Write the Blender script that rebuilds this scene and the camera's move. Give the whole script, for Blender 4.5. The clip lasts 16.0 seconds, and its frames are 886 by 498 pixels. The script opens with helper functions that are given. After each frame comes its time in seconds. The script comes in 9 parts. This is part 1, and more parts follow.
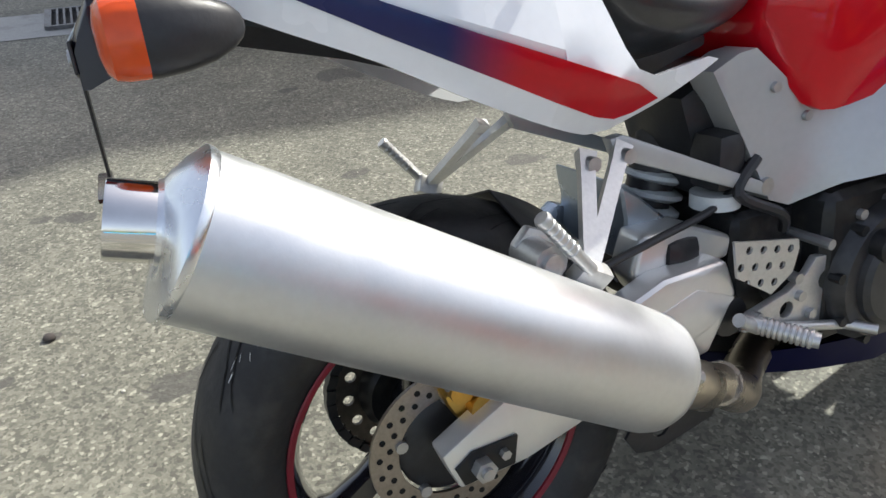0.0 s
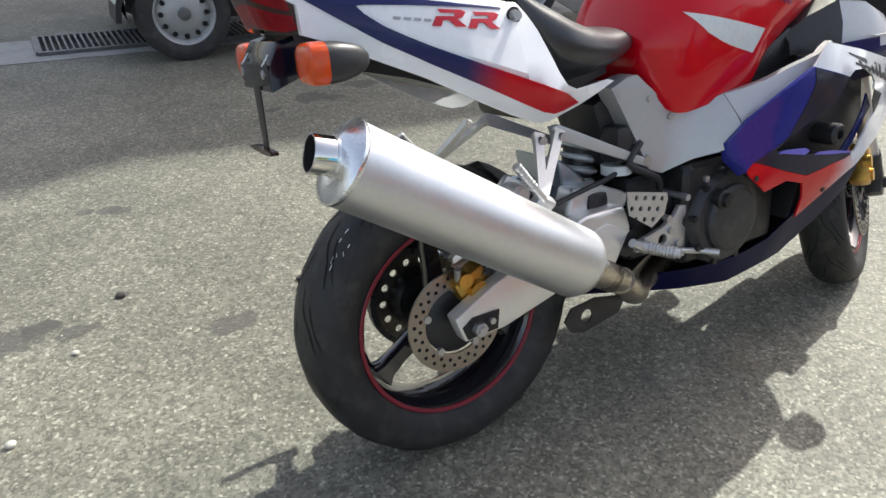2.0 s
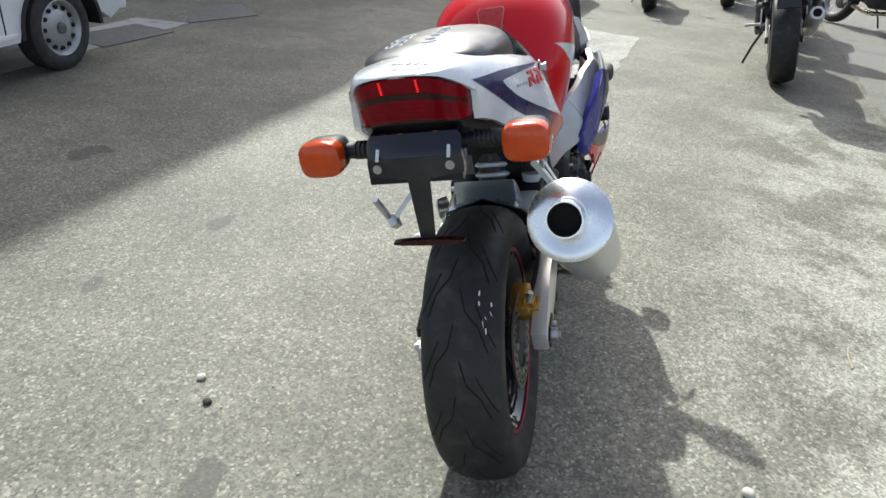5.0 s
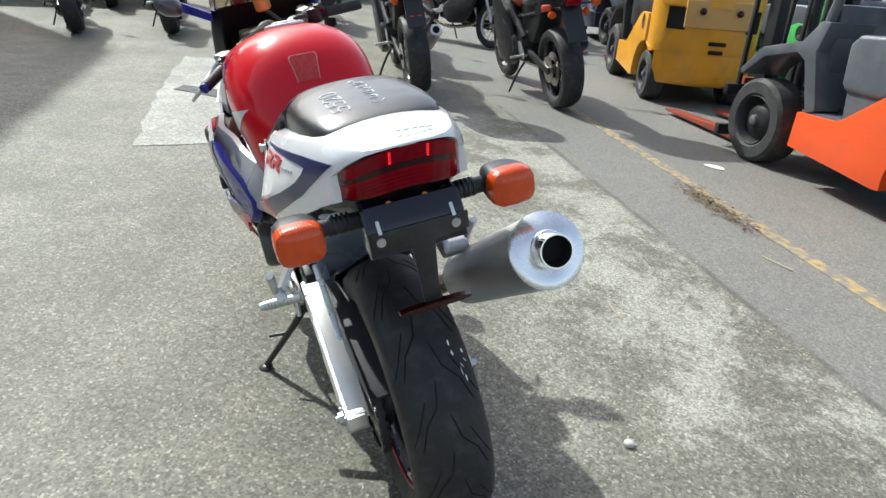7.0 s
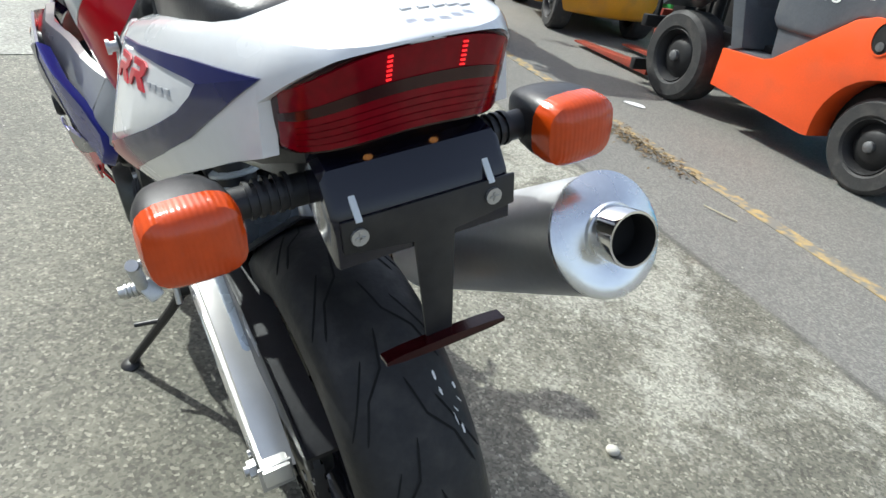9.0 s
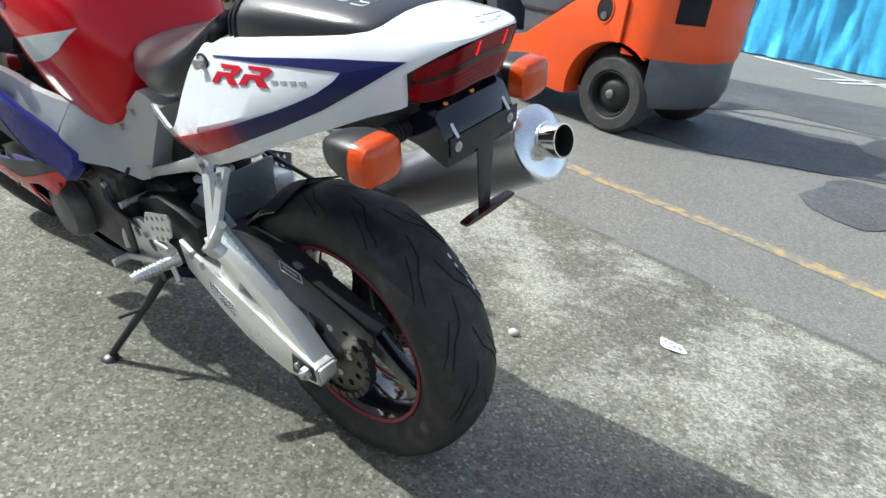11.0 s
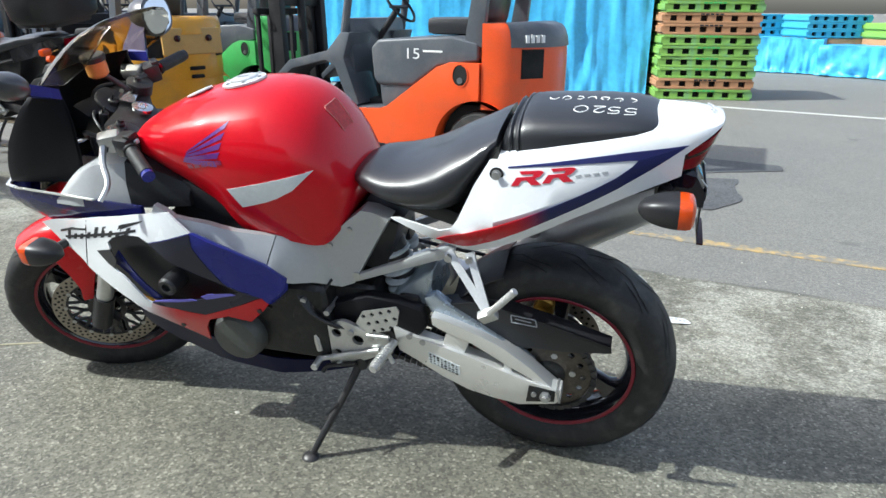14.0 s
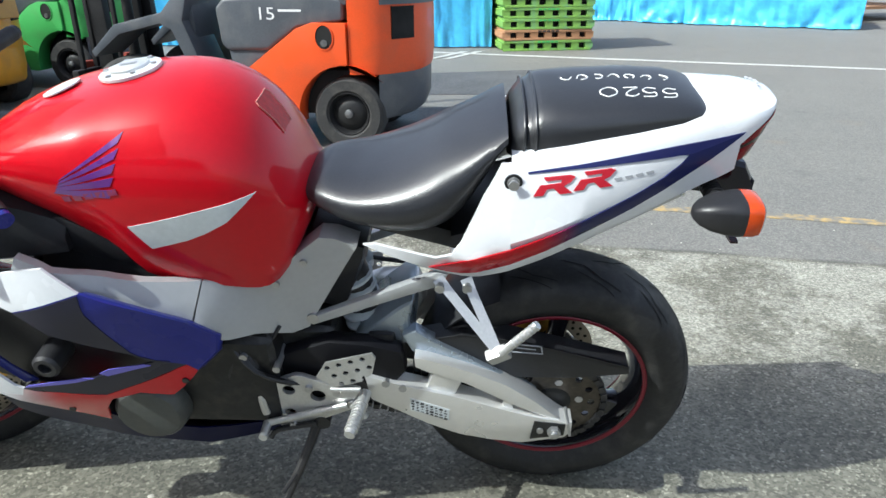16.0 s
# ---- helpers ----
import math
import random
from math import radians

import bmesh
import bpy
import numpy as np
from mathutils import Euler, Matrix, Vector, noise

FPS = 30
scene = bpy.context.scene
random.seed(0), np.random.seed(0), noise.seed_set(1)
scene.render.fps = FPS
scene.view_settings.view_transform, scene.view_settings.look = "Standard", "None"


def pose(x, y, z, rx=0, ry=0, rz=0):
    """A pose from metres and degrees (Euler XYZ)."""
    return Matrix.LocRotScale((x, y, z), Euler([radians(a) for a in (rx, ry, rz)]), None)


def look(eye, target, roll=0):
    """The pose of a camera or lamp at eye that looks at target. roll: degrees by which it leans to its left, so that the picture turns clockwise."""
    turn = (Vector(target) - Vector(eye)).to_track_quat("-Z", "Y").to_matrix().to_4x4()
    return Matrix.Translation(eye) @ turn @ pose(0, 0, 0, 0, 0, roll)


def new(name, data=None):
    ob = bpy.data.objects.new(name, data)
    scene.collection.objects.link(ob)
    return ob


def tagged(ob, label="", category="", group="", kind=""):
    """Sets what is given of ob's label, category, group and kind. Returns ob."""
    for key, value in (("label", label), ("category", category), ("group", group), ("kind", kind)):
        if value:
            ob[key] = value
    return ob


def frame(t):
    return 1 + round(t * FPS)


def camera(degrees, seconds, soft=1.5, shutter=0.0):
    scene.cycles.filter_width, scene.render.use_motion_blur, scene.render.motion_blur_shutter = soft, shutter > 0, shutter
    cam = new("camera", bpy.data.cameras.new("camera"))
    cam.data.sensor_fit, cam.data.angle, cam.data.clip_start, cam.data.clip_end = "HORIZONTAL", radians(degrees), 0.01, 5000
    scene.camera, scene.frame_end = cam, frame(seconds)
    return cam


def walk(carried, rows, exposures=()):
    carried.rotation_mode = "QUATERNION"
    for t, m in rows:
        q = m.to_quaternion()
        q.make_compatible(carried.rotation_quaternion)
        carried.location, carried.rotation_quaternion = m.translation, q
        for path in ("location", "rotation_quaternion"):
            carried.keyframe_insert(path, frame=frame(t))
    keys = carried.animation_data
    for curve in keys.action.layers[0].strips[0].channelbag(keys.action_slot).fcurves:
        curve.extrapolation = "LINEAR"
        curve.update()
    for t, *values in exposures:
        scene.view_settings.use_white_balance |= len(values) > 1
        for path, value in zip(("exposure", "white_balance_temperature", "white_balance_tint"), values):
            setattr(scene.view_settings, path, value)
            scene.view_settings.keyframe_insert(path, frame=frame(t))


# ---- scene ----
cam = camera(65.26, 16.0, soft=1.5)
# seconds, eye, target, roll
PATH = [
    (0, (-0.269, -0.572, 1.005), (0.457, 0.952, -0.069), -0.3),
    (0.5, (-0.289, -0.734, 1.090), (0.478, 0.840, 0.123), -0.9),
    (1, (-0.320, -0.916, 1.149), (0.297, 0.768, 0.263), -0.2),
    (1.5, (-0.414, -0.984, 1.148), (0.266, 0.624, 0.172), 2.1),
    (2, (-0.623, -0.976, 1.145), (0.284, 0.498, 0.143), 2.1),
    (2.5, (-0.738, -0.876, 1.174), (0.370, 0.523, 0.269), 2.7),
    (3, (-0.807, -0.753, 1.188), (0.418, 0.512, 0.240), 3.4),
    (3.5, (-0.978, -0.642, 1.194), (0.557, 0.320, 0.348), 5.5),
    (4, (-1.196, -0.471, 1.209), (0.428, 0.265, 0.304), 5.1),
    (4.2, (-1.228, -0.396, 1.200), (0.439, 0.241, 0.297), 4.4),
    (6.3, (-1.378, 0.360, 1.199), (0.408, 0.069, 0.348), 5.7),
    (6.5, (-1.345, 0.410, 1.200), (0.420, -0.056, 0.384), 5.2),
    (7, (-1.220, 0.504, 1.204), (0.481, -0.189, 0.413), 4.5),
    (7.5, (-0.937, 0.382, 1.154), (0.904, -0.036, 0.493), 12.2),
    (8, (-0.747, 0.290, 1.081), (1.035, -0.123, 0.272), 12.5),
    (8.5, (-0.715, 0.313, 1.057), (0.969, -0.299, 0.170), 11.4),
    (9, (-0.729, 0.439, 1.044), (0.741, -0.549, 0.117), 9.8),
    (9.2, (-0.735, 0.497, 1.050), (0.691, -0.552, 0.118), 10.1),
    (11.3, (-0.847, 1.051, 1.078), (0.156, -0.464, 0.244), 5.8),
    (11.5, (-0.849, 1.115, 1.096), (0.111, -0.434, 0.273), 4.6),
    (12, (-0.738, 1.386, 1.110), (0.092, -0.262, 0.338), 1.3),
    (12.5, (-0.600, 1.509, 1.126), (0.235, -0.157, 0.400), 1.5),
    (13, (-0.422, 1.551, 1.132), (0.269, -0.191, 0.433), -0.6),
    (13.5, (-0.300, 1.624, 1.141), (0.363, -0.142, 0.477), 0.5),
    (14, (-0.168, 1.725, 1.156), (0.358, -0.089, 0.497), 0.4),
    (14.5, (-0.057, 1.750, 1.162), (0.505, -0.045, 0.481), -0.4),
    (15, (0.050, 1.668, 1.171), (0.571, -0.134, 0.478), -2.3),
    (15.5, (0.130, 1.574, 1.153), (0.592, -0.232, 0.428), -1.9),
    (16, (0.192, 1.411, 1.162), (0.260, -0.432, 0.388), -0.1),
]
walk(cam, [(t, look(e, a, r)) for t, e, a, r in PATH], exposures=((0, 0.44, 6800, 13), (2.0, 0.43, 6800, 13), (3.5, 0.34, 6700, 12), (6.5, 0.31, 6450, 10), (9.2, 0.31, 6400, 10), (11.3, 0.38, 6300, 10), (16.0, 0.37, 6250, 10)))

# ---- light ----
SUN_WAY = Vector((0.953, 0.45, 1.0)).normalized()
world = bpy.data.worlds.new("world")
scene.world = world
world.use_nodes = True
wt = world.node_tree
sky = wt.nodes.new("ShaderNodeTexSky")
sky.sky_type = "NISHITA"
sky.sun_disc = False
sky.sun_elevation = math.asin(SUN_WAY.z)
sky.sun_rotation = math.atan2(SUN_WAY.x, SUN_WAY.y)
sky.air_density, sky.dust_density = 1.1, 3.2
background = wt.nodes["Background"]
background.inputs["Strength"].default_value = 0.2
haze = wt.nodes.new("ShaderNodeHueSaturation")
haze.inputs["Saturation"].default_value = 0.72
wt.links.new(sky.outputs[0], haze.inputs["Color"])
wt.links.new(haze.outputs[0], background.inputs["Color"])
sun_data = bpy.data.lights.new("sun", "SUN")
sun_data.energy, sun_data.angle, sun_data.color = 4.25, radians(0.6), (0.94, 1.0, 0.95)
sun = new("sun", sun_data)
sun.matrix_world = look(SUN_WAY * 60, (0, 0, 0))

# ---- materials ----


def mat(name, col, rough=0.5, metal=0.0, var=0.12, big=6.0, fine=90.0, bump=0.0, coat=0.0, dirt=None, dirt_amount=0.0, rough_var=0.1, spec=0.5, trans=0.0, glow=None, aniso=None, fade=None, dirt_from=0.5):
    """A node material: base colour varied at two scales, dirt in blotches, bump of the fine grain."""
    m = bpy.data.materials.new(name)
    m.use_nodes = True
    t = m.node_tree
    n, l = t.nodes, t.links
    p = n["Principled BSDF"]
    co = n.new("ShaderNodeTexCoord")
    src = co.outputs["Object"]
    if aniso:
        mp = n.new("ShaderNodeMapping")
        mp.inputs["Scale"].default_value = aniso
        l.new(src, mp.inputs["Vector"])
        src = mp.outputs[0]
    a, b = n.new("ShaderNodeTexNoise"), n.new("ShaderNodeTexNoise")
    a.inputs["Scale"].default_value, a.inputs["Detail"].default_value = big, 4
    b.inputs["Scale"].default_value, b.inputs["Detail"].default_value = fine, 3
    l.new(src, a.inputs["Vector"])
    l.new(src, b.inputs["Vector"])
    add = n.new("ShaderNodeMath")
    add.operation = "ADD"
    l.new(a.outputs["Fac"], add.inputs[0])
    l.new(b.outputs["Fac"], add.inputs[1])
    rg = n.new("ShaderNodeMapRange")
    rg.inputs["From Min"].default_value, rg.inputs["From Max"].default_value = 0.6, 1.4
    rg.inputs["To Min"].default_value, rg.inputs["To Max"].default_value = 1 - var, 1 + var
    l.new(add.outputs[0], rg.inputs["Value"])
    mul = n.new("ShaderNodeMix")
    mul.data_type, mul.blend_type = "RGBA", "MULTIPLY"
    mul.inputs["Factor"].default_value = 1
    mul.inputs["A"].default_value = (*col, 1)
    l.new(rg.outputs[0], mul.inputs["B"])
    if fade:
        # printed fade from the base colour to a second one along x
        xyz = n.new("ShaderNodeSeparateXYZ")
        l.new(src, xyz.inputs[0])
        r3 = n.new("ShaderNodeMapRange")
        r3.interpolation_type = "SMOOTHSTEP"
        r3.inputs["From Min"].default_value, r3.inputs["From Max"].default_value = fade[1], fade[2]
        l.new(xyz.outputs[0], r3.inputs["Value"])
        tint = n.new("ShaderNodeMix")
        tint.data_type = "RGBA"
        tint.inputs["A"].default_value, tint.inputs["B"].default_value = (*col, 1), (*fade[0], 1)
        l.new(r3.outputs[0], tint.inputs["Factor"])
        l.new(tint.outputs["Result"], mul.inputs["A"])
    out = mul.outputs["Result"]
    if dirt:
        d = n.new("ShaderNodeTexNoise")
        d.inputs["Scale"].default_value, d.inputs["Detail"].default_value = big * 1.7, 6
        l.new(src, d.inputs["Vector"])
        r2 = n.new("ShaderNodeMapRange")
        r2.inputs["From Min"].default_value, r2.inputs["From Max"].default_value = dirt_from, dirt_from + 0.2
        r2.inputs["To Max"].default_value = dirt_amount
        l.new(d.outputs["Fac"], r2.inputs["Value"])
        mx = n.new("ShaderNodeMix")
        mx.data_type = "RGBA"
        l.new(r2.outputs[0], mx.inputs["Factor"])
        l.new(out, mx.inputs["A"])
        mx.inputs["B"].default_value = (*dirt, 1)
        out = mx.outputs["Result"]
    l.new(out, p.inputs["Base Color"])
    r3 = n.new("ShaderNodeMapRange")
    r3.inputs["From Min"].default_value, r3.inputs["From Max"].default_value = 0.3, 0.7
    r3.inputs["To Min"].default_value, r3.inputs["To Max"].default_value = max(0.02, rough * (1 - rough_var * 2)), min(1, rough * (1 + rough_var * 2))
    l.new(a.outputs["Fac"], r3.inputs["Value"])
    l.new(r3.outputs[0], p.inputs["Roughness"])
    p.inputs["Metallic"].default_value = metal
    p.inputs["Specular IOR Level"].default_value = spec
    p.inputs["Coat Weight"].default_value = coat
    p.inputs["Coat Roughness"].default_value = 0.06
    p.inputs["Transmission Weight"].default_value = trans
    if glow:
        p.inputs["Emission Color"].default_value = (*glow[:3], 1)
        p.inputs["Emission Strength"].default_value = glow[3]
    if bump:
        bp = n.new("ShaderNodeBump")
        bp.inputs["Strength"].default_value, bp.inputs["Distance"].default_value = bump, 0.002
        l.new(b.outputs["Fac"], bp.inputs["Height"])
        l.new(bp.outputs[0], p.inputs["Normal"])
    return m


def glass(name, col, rough=0.02, ior=1.45):
    m = bpy.data.materials.new(name)
    m.use_nodes = True
    p = m.node_tree.nodes["Principled BSDF"]
    p.inputs["Base Color"].default_value = (*col, 1)
    p.inputs["Transmission Weight"].default_value = 1
    p.inputs["Roughness"].default_value, p.inputs["IOR"].default_value = rough, ior
    return m


def asphalt(name, lo, mid, hi, cell=130.0, plain=False, stains=()):
    """Aggregate in a binder: stones by Voronoi cells, larger stains by noise. stains: (x, y, radius) of oil spots."""
    m = bpy.data.materials.new(name)
    m.use_nodes = True
    t = m.node_tree
    n, l = t.nodes, t.links
    p = n["Principled BSDF"]
    co = n.new("ShaderNodeTexCoord").outputs["Object"]

    def noise_of(scale, detail=4, rough=0.55):
        x = n.new("ShaderNodeTexNoise")
        x.inputs["Scale"].default_value, x.inputs["Detail"].default_value, x.inputs["Roughness"].default_value = scale, detail, rough
        l.new(co, x.inputs["Vector"])
        return x.outputs["Fac"]

    def math_of(op, a, b=None, c=None):
        x = n.new("ShaderNodeMath")
        x.operation = op
        for k, v in enumerate((a, b, c)):
            if v is None:
                continue
            if isinstance(v, (int, float)):
                x.inputs[k].default_value = v
            else:
                l.new(v, x.inputs[k])
        return x.outputs[0]

    def ranged(v, a, b, c=0.0, d=1.0):
        x = n.new("ShaderNodeMapRange")
        x.interpolation_type = "SMOOTHSTEP"
        for k, w in zip(("From Min", "From Max", "To Min", "To Max"), (a, b, c, d)):
            x.inputs[k].default_value = w
        l.new(v, x.inputs["Value"])
        return x.outputs[0]

    def mixed(f, a, b):
        x = n.new("ShaderNodeMix")
        x.data_type = "RGBA"
        if isinstance(f, float):
            x.inputs["Factor"].default_value = f
        else:
            l.new(f, x.inputs["Factor"])
        for k, v in (("A", a), ("B", b)):
            if isinstance(v, tuple):
                x.inputs[k].default_value = (*v, 1)
            else:
                l.new(v, x.inputs[k])
        return x.outputs["Result"]

    vor = n.new("ShaderNodeTexVoronoi")
    vor.inputs["Scale"].default_value = cell
    l.new(co, vor.inputs["Vector"])
    sep = n.new("ShaderNodeSeparateColor")
    l.new(vor.outputs["Color"], sep.inputs[0])
    stone = sep.outputs[0]
    base = mixed(ranged(stone, 0.15, 0.65), lo, mid)
    base = mixed(ranged(stone, 0.86, 0.99), base, hi)
    broad = noise_of(1.1, 6)
    grain = noise_of(cell * 0.18, 5, 0.7)
    base = mixed(ranged(grain, 0.3, 0.7, 0.0, 0.4), base, mid)
    # coarser stones and pits between them
    coarse = n.new("ShaderNodeTexVoronoi")
    coarse.inputs["Scale"].default_value = cell * 0.42
    l.new(co, coarse.inputs["Vector"])
    sep2 = n.new("ShaderNodeSeparateColor")
    l.new(coarse.outputs["Color"], sep2.inputs[0])
    base = mixed(ranged(sep2.outputs[0], 0.84, 0.98, 0.0, 0.2), base, hi)
    base = mixed(ranged(sep2.outputs[1], 0.84, 0.98, 0.0, 0.3), base, lo)
    shade = n.new("ShaderNodeMix")
    shade.data_type, shade.blend_type = "RGBA", "MULTIPLY"
    shade.inputs["Factor"].default_value = 1
    l.new(base, shade.inputs["A"])
    mott = n.new("ShaderNodeMath")
    mott.operation = "MULTIPLY"
    l.new(ranged(math_of("ADD", math_of("MULTIPLY", broad, 0.6), math_of("MULTIPLY", noise_of(5.0, 6, 0.65), 0.4)), 0.32, 0.68, 0.72, 1.26), mott.inputs[0])
    l.new(ranged(noise_of(38.0, 3, 0.6), 0.34, 0.66, 0.88, 1.12), mott.inputs[1])
    l.new(mott.outputs[0], shade.inputs["B"])
    base = shade.outputs["Result"]
    if not plain:
        xyz = n.new("ShaderNodeSeparateXYZ")
        l.new(co, xyz.inputs[0])
        x, y = xyz.outputs[0], xyz.outputs[1]
        # distance beyond the seam that runs beside the yellow line
        seam = math_of("ADD", y, math_of("MULTIPLY_ADD", x, 0.155, 1.48))
        seam = math_of("ADD", seam, math_of("MULTIPLY", math_of("SUBTRACT", noise_of(3.0), 0.5), 0.06))
        beyond = ranged(seam, 0.02, -0.02)
        base = mixed(math_of("MULTIPLY", beyond, 0.75), base, mixed(ranged(stone, 0.2, 0.9), (0.165, 0.16, 0.15), (0.235, 0.228, 0.21)))
        # pale worn strip on the near side of the seam
        lane = math_of("MULTIPLY", ranged(seam, 0.0, 0.05), ranged(seam, 1.25, 0.55))
        lane = math_of("MULTIPLY", lane, ranged(math_of("ADD", math_of("MULTIPLY", noise_of(2.2, 6, 0.65), 0.7), math_of("MULTIPLY", noise_of(22.0, 4, 0.7), 0.3)), 0.44, 0.56))
        lane = math_of("MULTIPLY", lane, ranged(x, -2.6, -1.6))
        lane = math_of("MULTIPLY", lane, ranged(x, 4.4, 3.2))
        base = mixed(math_of("MULTIPLY", lane, 0.5), base, mixed(ranged(stone, 0.1, 0.9), (0.3, 0.295, 0.25), (0.6, 0.585, 0.5)))
        # rusty and oily stains
        base = mixed(ranged(noise_of(1.7, 3), 0.66, 0.78, 0.0, 0.3), base, (0.26, 0.19, 0.12))
        base = mixed(ranged(noise_of(2.6, 2), 0.7, 0.76, 0.0, 0.55), base, (0.09, 0.085, 0.08))
        edge = math_of("SUBTRACT", noise_of(7.0, 4, 0.6), 0.5)
        for sx, sy, sr in stains:
            way = n.new("ShaderNodeVectorMath")
            way.operation = "SUBTRACT"
            way.inputs[1].default_value = (sx, sy, 0)
            l.new(co, way.inputs[0])
            squash = n.new("ShaderNodeVectorMath")
            squash.operation = "MULTIPLY"
            squash.inputs[1].default_value = (1, 1.5, 0)
            l.new(way.outputs[0], squash.inputs[0])
            far = n.new("ShaderNodeVectorMath")
            far.operation = "LENGTH"
            l.new(squash.outputs[0], far.inputs[0])
            spot = math_of("ADD", far.outputs["Value"], math_of("MULTIPLY", edge, sr * 3.0))
            base = mixed(ranged(spot, sr, sr * 0.86, 0.0, 0.72), base, (0.062, 0.058, 0.05))
        # crack along the seam
        crack = math_of("MULTIPLY", ranged(math_of("ABSOLUTE", seam), 0.025, 0.004), ranged(noise_of(4.0), 0.4, 0.55))
        base = mixed(math_of("MULTIPLY", crack, 0.6), base, (0.07, 0.065, 0.06))
    l.new(base, p.inputs["Base Color"])
    p.inputs["Roughness"].default_value = 0.68
    p.inputs["Specular IOR Level"].default_value = 0.5
    bp = n.new("ShaderNodeBump")
    bp.inputs["Strength"].default_value, bp.inputs["Distance"].default_value = 0.6, 0.004
    high = math_of("ADD", math_of("ADD", math_of("MULTIPLY", stone, 0.6), math_of("MULTIPLY", sep2.outputs[0], 0.3)), noise_of(cell * 0.5, 4))
    l.new(high, bp.inputs["Height"])
    l.new(bp.outputs[0], p.inputs["Normal"])
    return m


M_ASPHALT = asphalt("asphalt", (0.088, 0.084, 0.064), (0.184, 0.176, 0.137), (0.36, 0.347, 0.272), 145.0, stains=((-0.77, 0.84, 0.06), (-0.54, 0.91, 0.022), (-0.5, 1.49, 0.045), (0.36, 2.28, 0.05), (-1.22, 3.29, 0.16), (-0.8, 0.83, 0.1), (-0.68, 0.78, 0.05), (-0.46, 1.47, 0.045), (-0.57, 1.51, 0.03), (-0.55, 0.9, 0.025), (0.62, 2.38, 0.12),
                    (0.95, 2.5, 0.1), (-0.3, 0.62, 0.07), (0.9, 1.25, 0.07), (0.35, 1.4, 0.05), (1.4, 2.2, 0.12)))
M_DARK_ASPHALT = asphalt("dark_asphalt", (0.06, 0.06, 0.062), (0.105, 0.105, 0.105), (0.17, 0.17, 0.165), plain=True)
M_CONCRETE = asphalt("concrete_patch", (0.21, 0.208, 0.182), (0.32, 0.315, 0.27), (0.47, 0.46, 0.4), 90.0, plain=True)
M_PADFILM = mat("dull_glue_film", (0.5, 0.05, 0.05), 0.5, var=0.25, big=120, coat=0.0, spec=0.2)
M_PALE = mat("pale_concrete", (0.36, 0.36, 0.34), 0.85, var=0.2, big=4, fine=120, bump=0.6, dirt=(0.16, 0.15, 0.14), dirt_amount=0.6)
M_WHITE_LINE = mat("worn_white_line_paint", (0.55, 0.55, 0.52), 0.8, var=0.3, big=30, fine=200, bump=0.5, dirt=(0.25, 0.24, 0.22), dirt_amount=0.9)
M_YELLOW_LINE = mat("worn_yellow_line_paint", (0.46, 0.32, 0.13), 0.8, var=0.3, big=11, fine=160, bump=0.5, dirt=(0.2, 0.19, 0.165), dirt_amount=1.0, dirt_from=0.36)
M_RED = mat("red_gloss_paint", (0.6, 0.003, 0.012), 0.34, var=0.05, coat=0.62, spec=0.1)
M_WHITE = mat("white_gloss_paint", (0.78, 0.79, 0.8), 0.25, var=0.03, coat=0.8)
M_BLUE = mat("violet_blue_gloss_paint", (0.022, 0.028, 0.22), 0.28, var=0.08, coat=0.3, spec=0.2)
M_NAVY = mat("navy_stripe", (0.016, 0.02, 0.1), 0.28, var=0.08, coat=0.25, spec=0.2)
M_CORAL = mat("coral_red_paint", (0.64, 0.01, 0.016), 0.25, var=0.05, coat=0.2, spec=0.2)
M_RUBBER = mat("tyre_rubber", (0.016, 0.016, 0.0165), 0.62, var=0.35, big=14, fine=120, bump=0.35, dirt=(0.06, 0.056, 0.05), dirt_amount=0.5)
M_BLACK = mat("black_plastic", (0.018, 0.018, 0.02), 0.42, var=0.25, big=10, fine=160, bump=0.12)
M_SATIN = mat("satin_black_metal", (0.03, 0.03, 0.032), 0.38, metal=0.3, var=0.25, dirt=(0.1, 0.09, 0.08), dirt_amount=0.3)
M_GLOSSBLACK = mat("gloss_black", (0.012, 0.012, 0.016), 0.12, var=0.1, coat=0.8)
M_ENGINE = mat("engine_grey", (0.016, 0.017, 0.018), 0.42, metal=0.3, var=0.4, big=18, bump=0.15, dirt=(0.07, 0.06, 0.05), dirt_amount=0.4)
M_ALU = mat("brushed_aluminium", (0.8, 0.79, 0.76), 0.33, metal=0.62, var=0.04, big=9, fine=60)
M_CAN = mat("spun_aluminium", (0.7, 0.71, 0.72), 0.42, metal=1.0, var=0.05, big=9, fine=120, bump=0.06)
M_SILVER = mat("silver_frame_paint", (0.48, 0.49, 0.495), 0.4, metal=0.4, var=0.05, big=9, coat=0.15)
M_CHROME = mat("polished_steel", (0.75, 0.74, 0.72), 0.1, metal=1.0, var=0.06)
M_STEEL = mat("heat_tinted_steel", (0.5, 0.44, 0.36), 0.28, metal=1.0, var=0.15, big=16)
M_BOLT = mat("zinc_bolt", (0.5, 0.5, 0.5), 0.4, metal=0.85, var=0.15, big=40)
M_DISC = mat("brake_disc_steel", (0.34, 0.305, 0.27), 0.35, metal=1.0, var=0.2, big=20, fine=200)
M_GOLD = mat("gold_anodised", (0.62, 0.36, 0.08), 0.35, metal=0.9, var=0.15, big=20)
M_SEAT = mat("black_vinyl", (0.02, 0.021, 0.024), 0.36, var=0.2, big=9, fine=260, bump=0.14, spec=0.7, coat=0.22)
